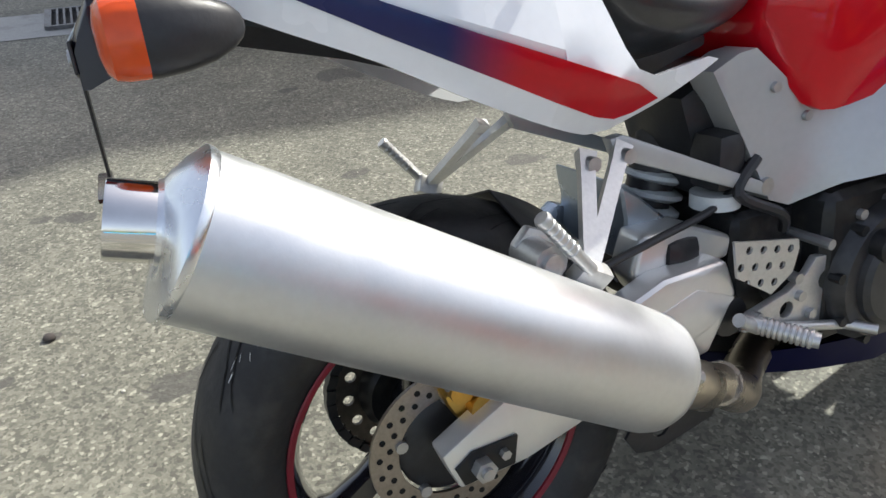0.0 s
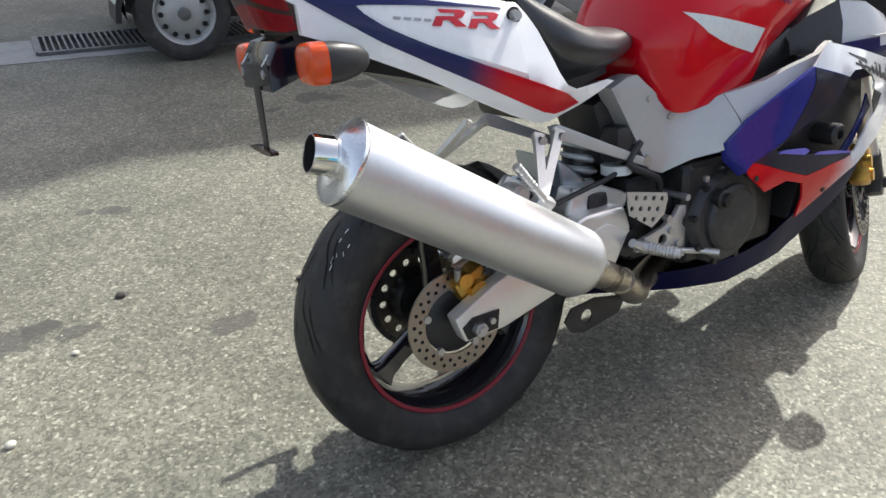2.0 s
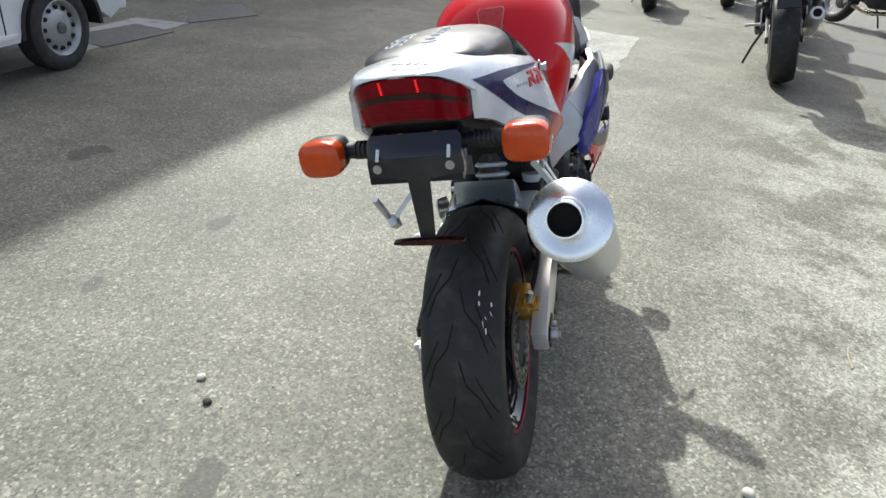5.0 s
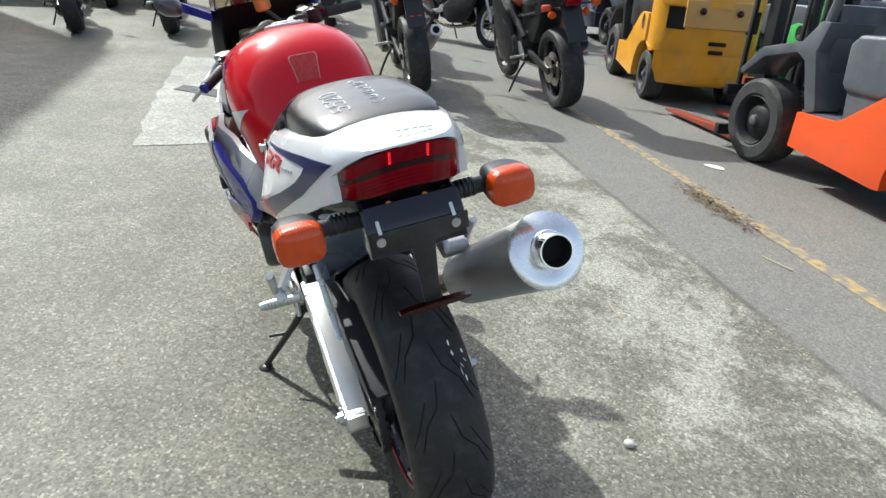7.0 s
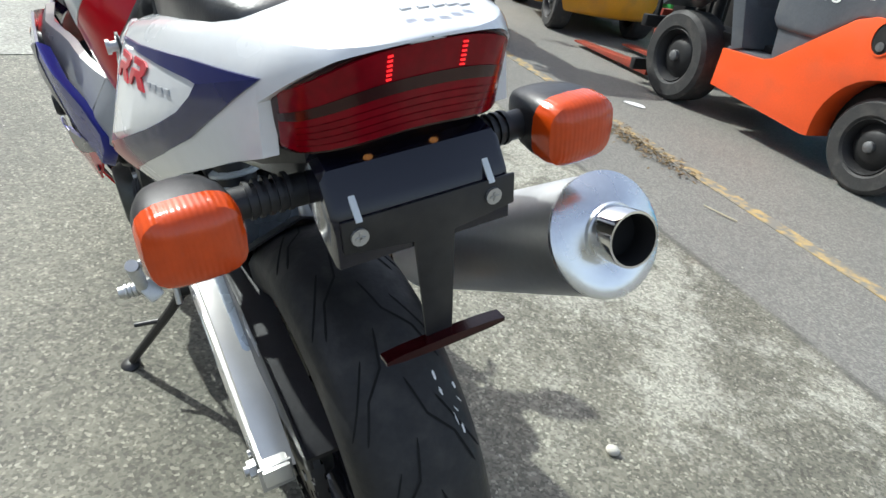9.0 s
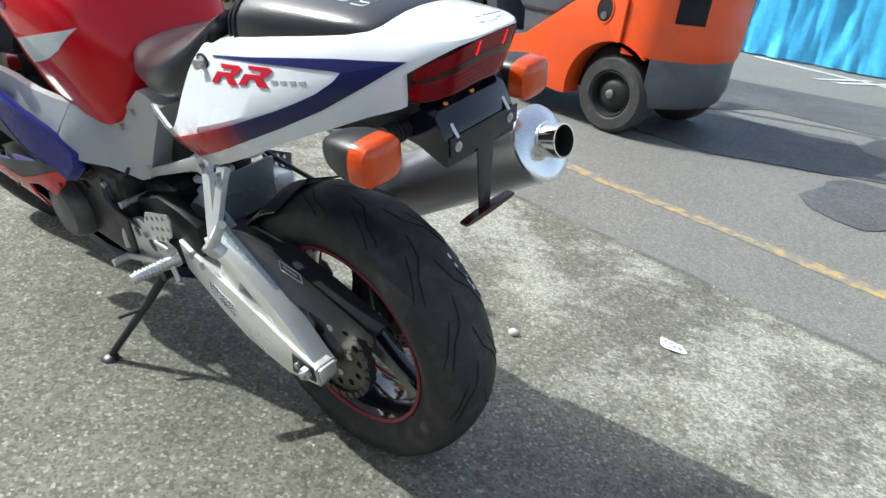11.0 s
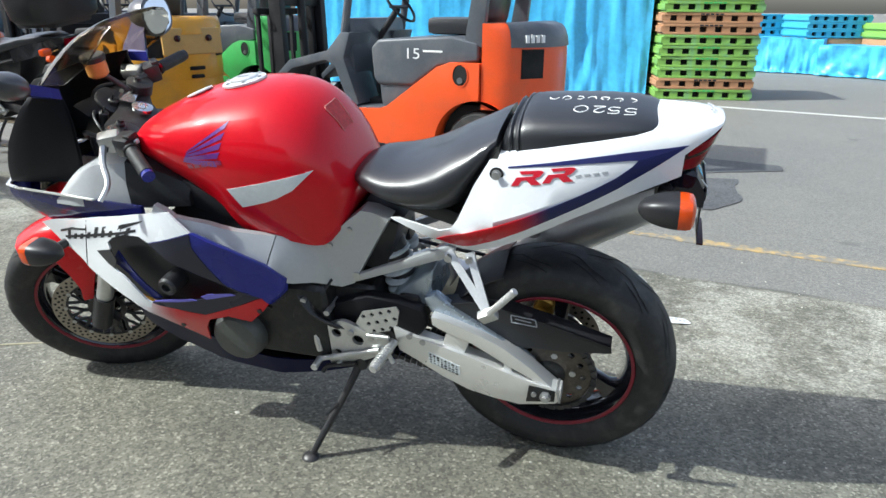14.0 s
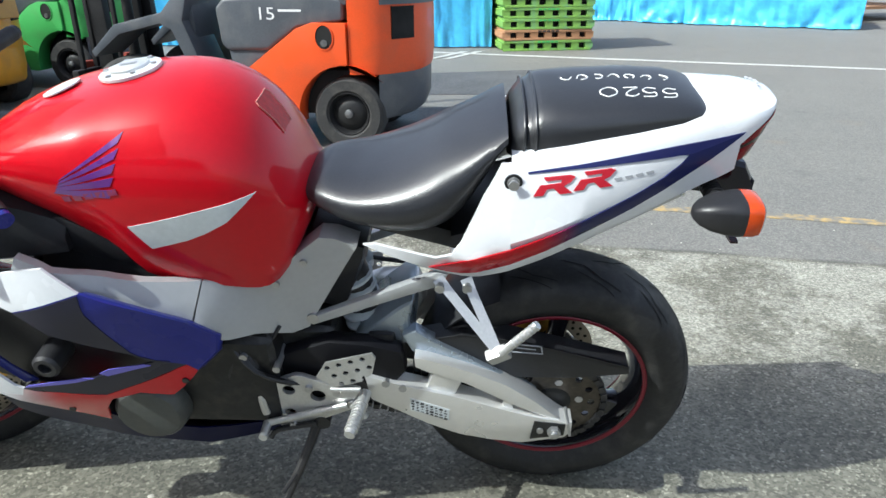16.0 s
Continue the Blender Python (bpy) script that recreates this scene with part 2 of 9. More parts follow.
M_HOLE = mat("dark_hollow", (0.004, 0.004, 0.004), 0.9, var=0.1)
M_REDLENS = mat("red_lens", (0.2, 0.0004, 0.007), 0.14, var=0.3, big=30, coat=0.15, spec=0.12)
M_RIBLENS = mat("red_lens_rib", (0.12, 0.0004, 0.005), 0.2, var=0.2, coat=0.1, spec=0.1)
M_RIDERSEAT = mat("matt_black_vinyl", (0.02, 0.021, 0.025), 0.38, var=0.25, big=9, fine=260, bump=0.14, spec=0.6, coat=0.25)
M_DARKLENS = mat("dark_red_lens", (0.03, 0.002, 0.003), 0.2, var=0.15, big=30, coat=0.2, spec=0.3)
M_ORANGELENS = mat("orange_lens", (0.62, 0.066, 0.006), 0.2, var=0.12, big=40, coat=0.5, spec=0.3)

# fluted moulding of the orange lenses
nt = M_ORANGELENS.node_tree
flute = nt.nodes.new("ShaderNodeTexWave")
flute.bands_direction = "Y"
flute.inputs["Scale"].default_value = 70
flute.inputs["Distortion"].default_value = 0.0
nt.links.new(nt.nodes.new("ShaderNodeTexCoord").outputs["Object"], flute.inputs["Vector"])
ridge = nt.nodes.new("ShaderNodeBump")
ridge.inputs["Strength"].default_value, ridge.inputs["Distance"].default_value = 0.16, 0.002
nt.links.new(flute.outputs["Fac"], ridge.inputs["Height"])
nt.links.new(ridge.outputs[0], nt.nodes["Principled BSDF"].inputs["Normal"])
M_LED = mat("lit_lamp", (0.9, 0.05, 0.02), 0.3, glow=(1.0, 0.015, 0.03, 0.9))
M_BADGE = mat("pale_badge", (0.66, 0.7, 0.7), 0.4, var=0.1, coat=0.5)
M_MAKER = mat("pale_grey_print", (0.5, 0.5, 0.52), 0.4, var=0.1)
M_GREY = mat("grey_print", (0.35, 0.36, 0.38), 0.4, var=0.1)
M_CHALK = mat("chalk_marks", (0.78, 0.78, 0.76), 0.9, var=0.2)
M_SCREEN = glass("smoked_screen", (0.5, 0.42, 0.3))
M_MIRROR = mat("mirror_face", (0.85, 0.87, 0.88), 0.03, metal=1.0, var=0.02)
M_RUST = mat("rust", (0.19, 0.09, 0.045), 0.8, var=0.3)
M_CONE = mat("satin_end_cone", (0.8, 0.82, 0.84), 0.27, metal=0.95, var=0.05, big=20, fine=150, bump=0.04)
M_EMBLEM = mat("red_emblem_print", (0.5, 0.01, 0.025), 0.35, var=0.1, coat=0.4, spec=0.3)
M_SPROCKET = mat("dull_sprocket_steel", (0.1, 0.088, 0.074), 0.4, metal=0.8, var=0.3, big=30, dirt=(0.05, 0.045, 0.04), dirt_amount=0.6)
M_BELLY = mat("blue_black_gloss", (0.004, 0.005, 0.036), 0.35, var=0.1, spec=0.1)
M_BRACKET = mat("gloss_blue_black_plastic", (0.007, 0.007, 0.016), 0.12, var=0.1, coat=0.2, spec=0.4)
M_POLISH = mat("polished_aluminium", (0.82, 0.83, 0.84), 0.16, metal=1.0, var=0.05, big=20)
M_PEGSILVER = mat("cast_alloy", (0.6, 0.6, 0.585), 0.38, metal=0.75, var=0.1, big=25, fine=200, bump=0.08)
M_GENERATOR = mat("grey_green_casing", (0.085, 0.09, 0.085), 0.45, metal=0.3, var=0.15, big=16, dirt=(0.12, 0.115, 0.1), dirt_amount=0.4)
# slate for the lower strip and for shade painted on the blue panel
M_FACET = mat("slate_shade_and_strip", (0.02, 0.02, 0.036), 0.3, var=0.08, coat=0.3, spec=0.3)
M_FADERED = mat("white_to_red_print", (0.6, 0.006, 0.014), 0.25, var=0.05, coat=0.4, spec=0.3, fade=((0.74, 0.74, 0.74), 0.93, 1.04))
# alloy whose base colour carries the blue of the reflected sky
M_BRIDGE = mat("sky_tinted_alloy", (0.42, 0.48, 0.54), 0.3, metal=0.7, var=0.05, big=9)
M_COVER = mat("grey_casing_paint", (0.035, 0.036, 0.038), 0.38, metal=0.3, var=0.25, big=16, dirt=(0.1, 0.095, 0.09), dirt_amount=0.4)
M_WING = mat("violet_badge", (0.14, 0.03, 0.22), 0.3, var=0.1, coat=0.8)
M_WINE = mat("wine_print", (0.26, 0.02, 0.08), 0.3, var=0.1, coat=0.8)
M_PADGLUE = mat("pale_glue", (0.62, 0.2, 0.17), 0.6, var=0.2)
M_BLUELIGHT = mat("pale_violet_print", (0.16, 0.14, 0.6), 0.3, var=0.1, coat=0.6)
M_COWL = mat("smooth_black_cowl", (0.008, 0.008, 0.01), 0.42, var=0.1, coat=0.0, spec=0.2)
M_NAVYBLUE = mat("dark_blue_paint", (0.008, 0.01, 0.085), 0.25, var=0.08, coat=0.4, spec=0.2)
M_INNER = mat("silver_grey_panel", (0.52, 0.53, 0.54), 0.35, metal=0.2, var=0.06, coat=0.2)
M_DIAL = mat("amber_dial", (0.5, 0.22, 0.06), 0.4, var=0.2)
M_MIRRORBACK = mat("graphite_plastic", (0.075, 0.075, 0.08), 0.32, metal=0.3, var=0.1, coat=0.3)
M_STRIPE = mat("fading_stripe", (0.014, 0.018, 0.085), 0.25, var=0.08, coat=0.3, spec=0.2, fade=((0.5, 0.004, 0.012), 0.0, 0.085))
M_PEBBLE = mat("pale_stone", (0.55, 0.52, 0.45), 0.8, var=0.2, big=30)
M_DARKSTONE = mat("dark_dirt", (0.06, 0.05, 0.045), 0.9, var=0.3, big=40)
M_PAPER = mat("white_paper", (0.72, 0.72, 0.72), 0.8, var=0.08, big=20)
M_STRAW = mat("dry_straw", (0.45, 0.4, 0.28), 0.8, var=0.2, big=20)
M_LEAF = mat("dry_leaf", (0.2, 0.14, 0.07), 0.8, var=0.5, big=30)

# ---- mesh tools ----
from mathutils import geometry


def finish(bm, sharp=35):
    """Smooth faces with hard edges past the given angle."""
    bmesh.ops.recalc_face_normals(bm, faces=bm.faces)
    for f in bm.faces:
        f.smooth = True
    lim = radians(sharp)
    for e in bm.edges:
        if len(e.link_faces) == 2:
            e.smooth = e.calc_face_angle(0) < lim
        else:
            e.smooth = True


def part(name, bm, material, parent=None, label="", sharp=35):
    finish(bm, sharp)
    me = bpy.data.meshes.new(name)
    bm.to_mesh(me)
    bm.free()
    me.materials.append(material)
    ob = new(name, me)
    if parent is not None:
        ob.parent = parent
    if label:
        ob["label"] = label
    return ob


def thing(name, m, label, category, group="", kind=""):
    ob = new(name)
    ob.empty_display_size = 0.1
    ob.matrix_world = m
    return tagged(ob, label, category, group, kind)


def B():
    return bmesh.new()


def V(*a):
    return Vector(a)


def bevel(bm, w, seg=2, ang=30):
    es = [e for e in bm.edges if len(e.link_faces) == 2 and e.calc_face_angle(0) > radians(ang)]
    if es and w > 0:
        bmesh.ops.bevel(bm, geom=es, offset=w, segments=seg, profile=0.6, affect="EDGES", clamp_overlap=True)
    return bm


def box(bm, c, s, rot=(0, 0, 0), bev=0.0, seg=2):
    """A box with centre c and sizes s, turned by rot (degrees), its edges rounded."""
    b = bmesh.new()
    bmesh.ops.create_cube(b, size=1, matrix=Matrix.Diagonal((*s, 1)))
    bevel(b, bev, seg)
    b.transform(pose(*c, *rot))
    join(bm, b)
    return bm


def join(bm, b):
    me = bpy.data.meshes.new("tmp")
    b.to_mesh(me)
    b.free()
    bm.from_mesh(me)
    bpy.data.meshes.remove(me)
    return bm


def rings(bm, loops, close=True, cap=True):
    """Skin over a list of rings, each with as many points."""
    vs = [[bm.verts.new(p) for p in r] for r in loops]
    n = len(vs[0])
    for a, b in zip(vs, vs[1:]):
        for k in range(n if close else n - 1):
            q = (a[k], a[(k + 1) % n], b[(k + 1) % n], b[k])
            try:
                bm.faces.new(q)
            except ValueError:
                pass
    if cap and close:
        for r in (vs[0], vs[-1]):
            try:
                bm.faces.new(r)
            except ValueError:
                pass
    return bm


def frame_of(d):
    d = Vector(d).normalized()
    u = Vector((0, 0, 1)) if abs(d.z) < 0.9 else Vector((1, 0, 0))
    a = d.cross(u).normalized()
    return a, a.cross(d).normalized()


def rod(bm, p, q, r0, r1=None, n=12, cap=True):
    """A round rod from p to q."""
    p, q = Vector(p), Vector(q)
    r1 = r0 if r1 is None else r1
    a, b = frame_of(q - p)
    ring = [a * math.cos(2 * math.pi * k / n) + b * math.sin(2 * math.pi * k / n) for k in range(n)]
    return rings(bm, [[p + v * r0 for v in ring], [q + v * r1 for v in ring]], cap=cap)


def turned(bm, p, d, prof, n=24, squash=1.0, cap=True):
    """A body turned about the axis from p along d: prof holds (distance along, radius)."""
    p, d = Vector(p), Vector(d).normalized()
    a, b = frame_of(d)
    loops = []
    for s, r in prof:
        loops.append([p + d * s + (a * math.cos(2 * math.pi * k / n) + b * squash * math.sin(2 * math.pi * k / n)) * r for k in range(n)])
    return rings(bm, loops, cap=cap)


def tube(bm, pts, r, n=10, smooth=5):
    """A bent tube through the points (Catmull-Rom)."""
    pts = [Vector(p) for p in pts]
    path = []
    for k in range(len(pts) - 1):
        p0, p1, p2, p3 = pts[max(k - 1, 0)], pts[k], pts[k + 1], pts[min(k + 2, len(pts) - 1)]
        for s in range(smooth):
            t = s / smooth
            path.append(0.5 * ((2 * p1) + (p2 - p0) * t + (2 * p0 - 5 * p1 + 4 * p2 - p3) * t * t + (3 * p1 - p0 - 3 * p2 + p3) * t ** 3))
    path.append(pts[-1])
    a, b = frame_of(path[1] - path[0])
    loops = []
    for k, p in enumerate(path):
        d = (path[min(k + 1, len(path) - 1)] - path[max(k - 1, 0)]).normalized()
        a = (a - d * a.dot(d)).normalized()
        b = d.cross(a)
        rr = r[0] + (r[1] - r[0]) * k / (len(path) - 1) if isinstance(r, tuple) else r
        loops.append([p + (a * math.cos(2 * math.pi * i / n) + b * math.sin(2 * math.pi * i / n)) * rr for i in range(n)])
    return rings(bm, loops)


def slab(bm, poly, y0, y1, bev=0.0, seg=2, holes=()):
    """A plate: the outline poly in (x, z), thick from y0 to y1, its rim rounded. holes: (x, z, r), cut as real openings."""
    b = bmesh.new()
    vs = [b.verts.new((x, y0, z)) for x, z in poly]
    es = [b.edges.new((vs[k], vs[(k + 1) % len(vs)])) for k in range(len(vs))]
    for x, z, r in holes:
        hv = [b.verts.new((x + r * math.cos(2 * math.pi * k / 10), y0, z + r * math.sin(2 * math.pi * k / 10))) for k in range(10)]
        es += [b.edges.new((hv[k], hv[(k + 1) % 10])) for k in range(10)]
    if holes:
        flat_pts, ring = [Vector(q) for q in poly], [(k, (k + 1) % len(poly)) for k in range(len(poly))]
        for x, z, r in holes:
            n0 = len(flat_pts)
            flat_pts += [Vector((x + r * math.cos(2 * math.pi * k / 10), z + r * math.sin(2 * math.pi * k / 10))) for k in range(10)]
            ring += [(n0 + k, n0 + (k + 1) % 10) for k in range(10)]
        got = geometry.delaunay_2d_cdt(flat_pts, ring, [], 4, 1e-6)
        b.free()
        b = bmesh.new()
        vs = [b.verts.new((q.x, y0, q.y)) for q in got[0]]
        for f in got[2]:
            c = sum((got[0][k] for k in f), Vector((0, 0))) / len(f)
            if any((c - Vector((x, z))).length < r * 0.97 for x, z, r in holes):
                continue
            b.faces.new([vs[k] for k in f])
        bmesh.ops.delete(b, geom=[v for v in b.verts if not v.link_faces], context="VERTS")
    else:
        b.faces.new(vs)
    r = bmesh.ops.extrude_face_region(b, geom=b.faces[:])
    bmesh.ops.translate(b, verts=[v for v in r["geom"] if isinstance(v, bmesh.types.BMVert)], vec=(0, y1 - y0, 0))
    bmesh.ops.recalc_face_normals(b, faces=b.faces)
    if bev:
        bevel(b, bev, seg)
    return join(bm, b)


def sheet(bm, poly, Y, thick=0.004, step=0.03, off=0.0, side=1):
    """A curved shell: the outline poly in (x, z), bent to y = side * (Y(x, z) + off), thick inwards."""
    b = bmesh.new()
    f = b.faces.new([b.verts.new((x, 0, z)) for x, z in poly])
    xs, zs = [p[0] for p in poly], [p[1] for p in poly]
    x = min(xs) + step
    while x < max(xs):
        bmesh.ops.bisect_plane(b, geom=b.verts[:] + b.edges[:] + b.faces[:], plane_co=(x, 0, 0), plane_no=(1, 0, 0))
        x += step
    z = min(zs) + step
    while z < max(zs):
        bmesh.ops.bisect_plane(b, geom=b.verts[:] + b.edges[:] + b.faces[:], plane_co=(0, 0, z), plane_no=(0, 0, 1))
        z += step
    bmesh.ops.triangulate(b, faces=[f for f in b.faces if len(f.verts) > 4])
    top = {}
    for v in b.verts:
        v.co.y = side * (Y(v.co.x, v.co.z) + off)
    r = bmesh.ops.extrude_face_region(b, geom=b.faces[:])
    for v in r["geom"]:
        if isinstance(v, bmesh.types.BMVert):
            v.co.y -= side * thick
    bmesh.ops.recalc_face_normals(b, faces=b.faces)
    return join(bm, b)


def lerp_at(x, table):
    """Straight lines through the table's (x, value) rows, in order of x."""
    if x <= table[0][0]:
        return table[0][1]
    for (a, u), (b, v) in zip(table, table[1:]):
        if x <= b:
            return u + (v - u) * (x - a) / (b - a)
    return table[-1][1]


def smooth_at(x, table):
    """As lerp_at, with rounded corners."""
    s = 0.02
    return (lerp_at(x - s, table) + 2 * lerp_at(x, table) + lerp_at(x + s, table)) / 4


def spin(bm, prof, c, n=48, axis="y", arc=None):
    """A ring about the wheel's axis (y) through c: prof is a closed outline of (y, radius)."""
    c = Vector(c)
    vs = []
    for k in range(n):
        a = 2 * math.pi * k / n
        vs.append([bm.verts.new(c + V(r * math.cos(a), y, r * math.sin(a))) for y, r in prof])
    for k in range(n):
        a, b = vs[k], vs[(k + 1) % n]
        for i in range(len(prof)):
            j = (i + 1) % len(prof)
            bm.faces.new((a[i], a[j], b[j], b[i]))
    return bm


def disc(bm, c, r, y0, y1, n=32, inner=0.0):
    prof = [(y0, inner), (y0, r), (y1, r), (y1, inner)]
    if inner > 0:
        return spin(bm, prof, c, n)
    turned(bm, Vector(c) + V(0, y0, 0), (0, 1 if y1 > y0 else -1, 0), [(0, r), (abs(y1 - y0), r)], n)
    return bm

# ---- the yard ----


def flat(name, pts, z, material, label, wobble=0.0, parts=6, kind="structure", category="", thick=0.003):
    """A patch on the ground with an uneven rim."""
    rim = []
    for k in range(len(pts)):
        a, b = Vector((*pts[k], 0)), Vector((*pts[(k + 1) % len(pts)], 0))
        for s in range(parts):
            p = a.lerp(b, s / parts)
            j = wobble * (noise.noise(p * 2.3 + V(1, 4, 2)) + 0.6 * noise.noise(p * 7.1))
            out = (b - a).normalized().cross(V(0, 0, 1))
            rim.append(p + out * j)
    bm = B()
    f = bm.faces.new([bm.verts.new((p.x, p.y, z)) for p in rim])
    r = bmesh.ops.extrude_face_region(bm, geom=[f])
    for v in r["geom"]:
        if isinstance(v, bmesh.types.BMVert):
            v.co.z -= thick
    ob = part(name, bm, material)
    return tagged(ob, label, category or name.replace("_", " "), kind=kind)


bm = B()
vs = []
N = 101
span = [math.copysign(abs(k / 50) ** 3.2 * 300, k) for k in range(-50, 51)]
# a slight rise of the yard under the front wheel
grid = [[bm.verts.new((x + 1.3, y, 0.015 * math.exp(-(x * x + (y + 0.1) ** 2) / 0.5))) for y in span] for x in span]
for i in range(N - 1):
    for j in range(N - 1):
        bm.faces.new((grid[i][j], grid[i + 1][j], grid[i + 1][j + 1], grid[i][j + 1]))
ground = tagged(part("ground", bm, M_ASPHALT), "worn grey asphalt yard with pale aggregate and stains", "ground", kind="structure")

flat("concrete_patch", [(3.13, -0.07), (3.17, 0.75), (4.8, 0.62), (6.6, 0.36), (6.3, -0.5)], 0.004, M_CONCRETE, "pale concrete repair patch in the asphalt", 0.05, 14)
flat("dark_patch", [(1.25, -6.2), (-0.9, -6.68), (-0.71, -5.8), (-0.32, -5.06), (0.54, -5.04), (0.9, -4.3)], 0.004, M_DARK_ASPHALT, "dark newer asphalt repair patch", 0.02)
flat("dark_patch", [(1.1, -4.25), (-0.22, -4.63), (-0.32, -4.35), (-1.23, -4.12), (-1.21, -3.93), (-0.77, -3.75), (0.33, -3.22), (0.9, -3.3)], 0.005, M_DARK_ASPHALT, "dark newer asphalt repair patch", 0.03)
flat("dark_patch", [(-0.24, -2.91), (-0.39, -3.5), (-0.84, -3.53), (-0.81, -2.92), (-0.61, -2.65), (-0.34, -2.7)], 0.006, M_DARK_ASPHALT, "dark round asphalt repair patch", 0.06)
flat("road_line", [(5.2, -3.0), (5.2, -2.92), (2.0, -2.375), (-1.1, -1.82), (-4.0, -1.3), (-4.0, -1.38), (-1.1, -1.9), (2.0, -2.455)], 0.004, M_YELLOW_LINE, "worn yellow painted ground line", 0.012, 24)
flat("road_line", [(1.6, -8.4), (-1.5, -7.52), (-6.0, -6.3), (-6.0, -6.4), (-1.5, -7.62), (1.6, -8.5)], 0.004, M_WHITE_LINE, "faded white painted ground line", 0.01, 16)
flat("road_line", [(0.72, -7.45), (0.62, -7.5), (0.2, -8.25), (0.3, -8.25)], 0.008, M_WHITE_LINE, "faded white painted ground line", 0.01)
flat("road_line", [(0.52, -7.48), (0.42, -7.5), (0.0, -8.25), (0.1, -8.25)], 0.008, M_WHITE_LINE, "faded white painted ground line", 0.01)
flat("drain_border", [(-6.0, 3.7), (-6.0, 4.28), (4.6, 4.12), (4.6, 3.58)], 0.004, M_PALE, "concrete strip round the drain channel", 0.01)


def drain_cover(x, y, w, d):
    e = thing("drain_grate", pose(x, y, 0.006), "steel drain grate set in the concrete strip", "drain grate", group="drain grates")
    bm = B()
    for a in (-1, 1):
        box(bm, (0, a * d / 2, 0.01), (w, 0.025, 0.02))
        box(bm, (a * w / 2, 0, 0.01), (0.025, d, 0.02))
    part("frame", bm, M_STEELDARK, e)
    bm = B()
    box(bm, (0, 0, 0.001), (w, d, 0.002))
    part("pit", bm, M_HOLE, e)
    n = int(w / 0.035)
    first = None
    for k in range(n):
        bm = B()
        box(bm, (0, 0, 0.011), (0.012, d - 0.03, 0.018))
        if first is None:
            first = part("bar", bm, M_STEELDARK, e)
            first.location.x = -w / 2 + (k + 0.5) * w / n
        else:
            bm.free()
            o = new("bar", first.data)
            o.parent = e
            o.location.x = -w / 2 + (k + 0.5) * w / n


M_STEELDARK = mat("weathered_steel", (0.16, 0.165, 0.17), 0.55, metal=0.6, var=0.3, big=20, dirt=(0.12, 0.08, 0.05), dirt_amount=0.5)
drain_cover(-0.2, 3.98, 0.72, 0.42)
drain_cover(0.56, 3.95, 0.72, 0.42)
drain_cover(1.32, 3.93, 0.72, 0.42)

# building whose shadow falls across the yard, out of view
M_RENDER = mat("wall_render", (0.55, 0.53, 0.49), 0.85, var=0.12, big=1.5, fine=40, bump=0.4)
HIGH = 12.0
K = V(0.953 * HIGH, 0.45 * HIGH)
bm = B()
outline = [(-7.0, 0.5), (-1.03, 1.69), (-0.44, 1.9), (6.86, 1.06), (8.9, 2.42), (8.9, 14.0), (-7.0, 14.0)]
lo = [bm.verts.new((x + K.x, y + K.y, 0)) for x, y in outline]
hi = [bm.verts.new((x + K.x, y + K.y, HIGH)) for x, y in outline]
bm.faces.new(hi)
for k in range(len(lo)):
    q = (k + 1) % len(lo)
    bm.faces.new((lo[k], lo[q], hi[q], hi[k]))
tagged(part("building", bm, M_RENDER, sharp=20), "tall plain rendered building beside the yard", "building", kind="structure")

# ---- the motorcycle ----
# local axes: x ahead, y to its left, z up, the rear tyre's contact at the origin
LEAN = -11.98
bike = thing("motorcycle", pose(0, 0, 0, LEAN, 0, 0), "red, white and blue sports motorcycle leaning on its side stand", "motorcycle")
REAR, FRONT = V(0.004, -0.009, 0.305), V(1.411, -0.01, 0.295)
# steering turned to the left about the raked fork axis
AXIS = V(-0.407, 0, 0.914)
HEAD = V(1.138, 0, 0.85)
STEER = Matrix.Translation(HEAD) @ Matrix.Rotation(radians(26), 4, AXIS) @ Matrix.Translation(-HEAD)


def P(name, bm, material, parent=bike, label="", m=None, sharp=35):
    if m is not None:
        bm.transform(m)
    return part(name, bm, material, parent, label, sharp)


def tyre_outline(w, r_out, r_in, n=9):
    """Closed outline of a tyre: a round crown between the shoulders, then the side walls."""
    out = []
    for k in range(n + 1):
        a = math.pi * (k / n)
        out.append((-w * math.cos(a), r_in + 0.030 + (r_out - r_in - 0.030) * max(0.0, math.sin(a)) ** 0.62))
    out += [(w * 0.93, r_in + 0.012), (w * 0.78, r_in - 0.004), (w * 0.70, r_in - 0.012), (-w * 0.70, r_in - 0.012), (-w * 0.78, r_in - 0.004), (-w * 0.93, r_in + 0.012)]
    return out


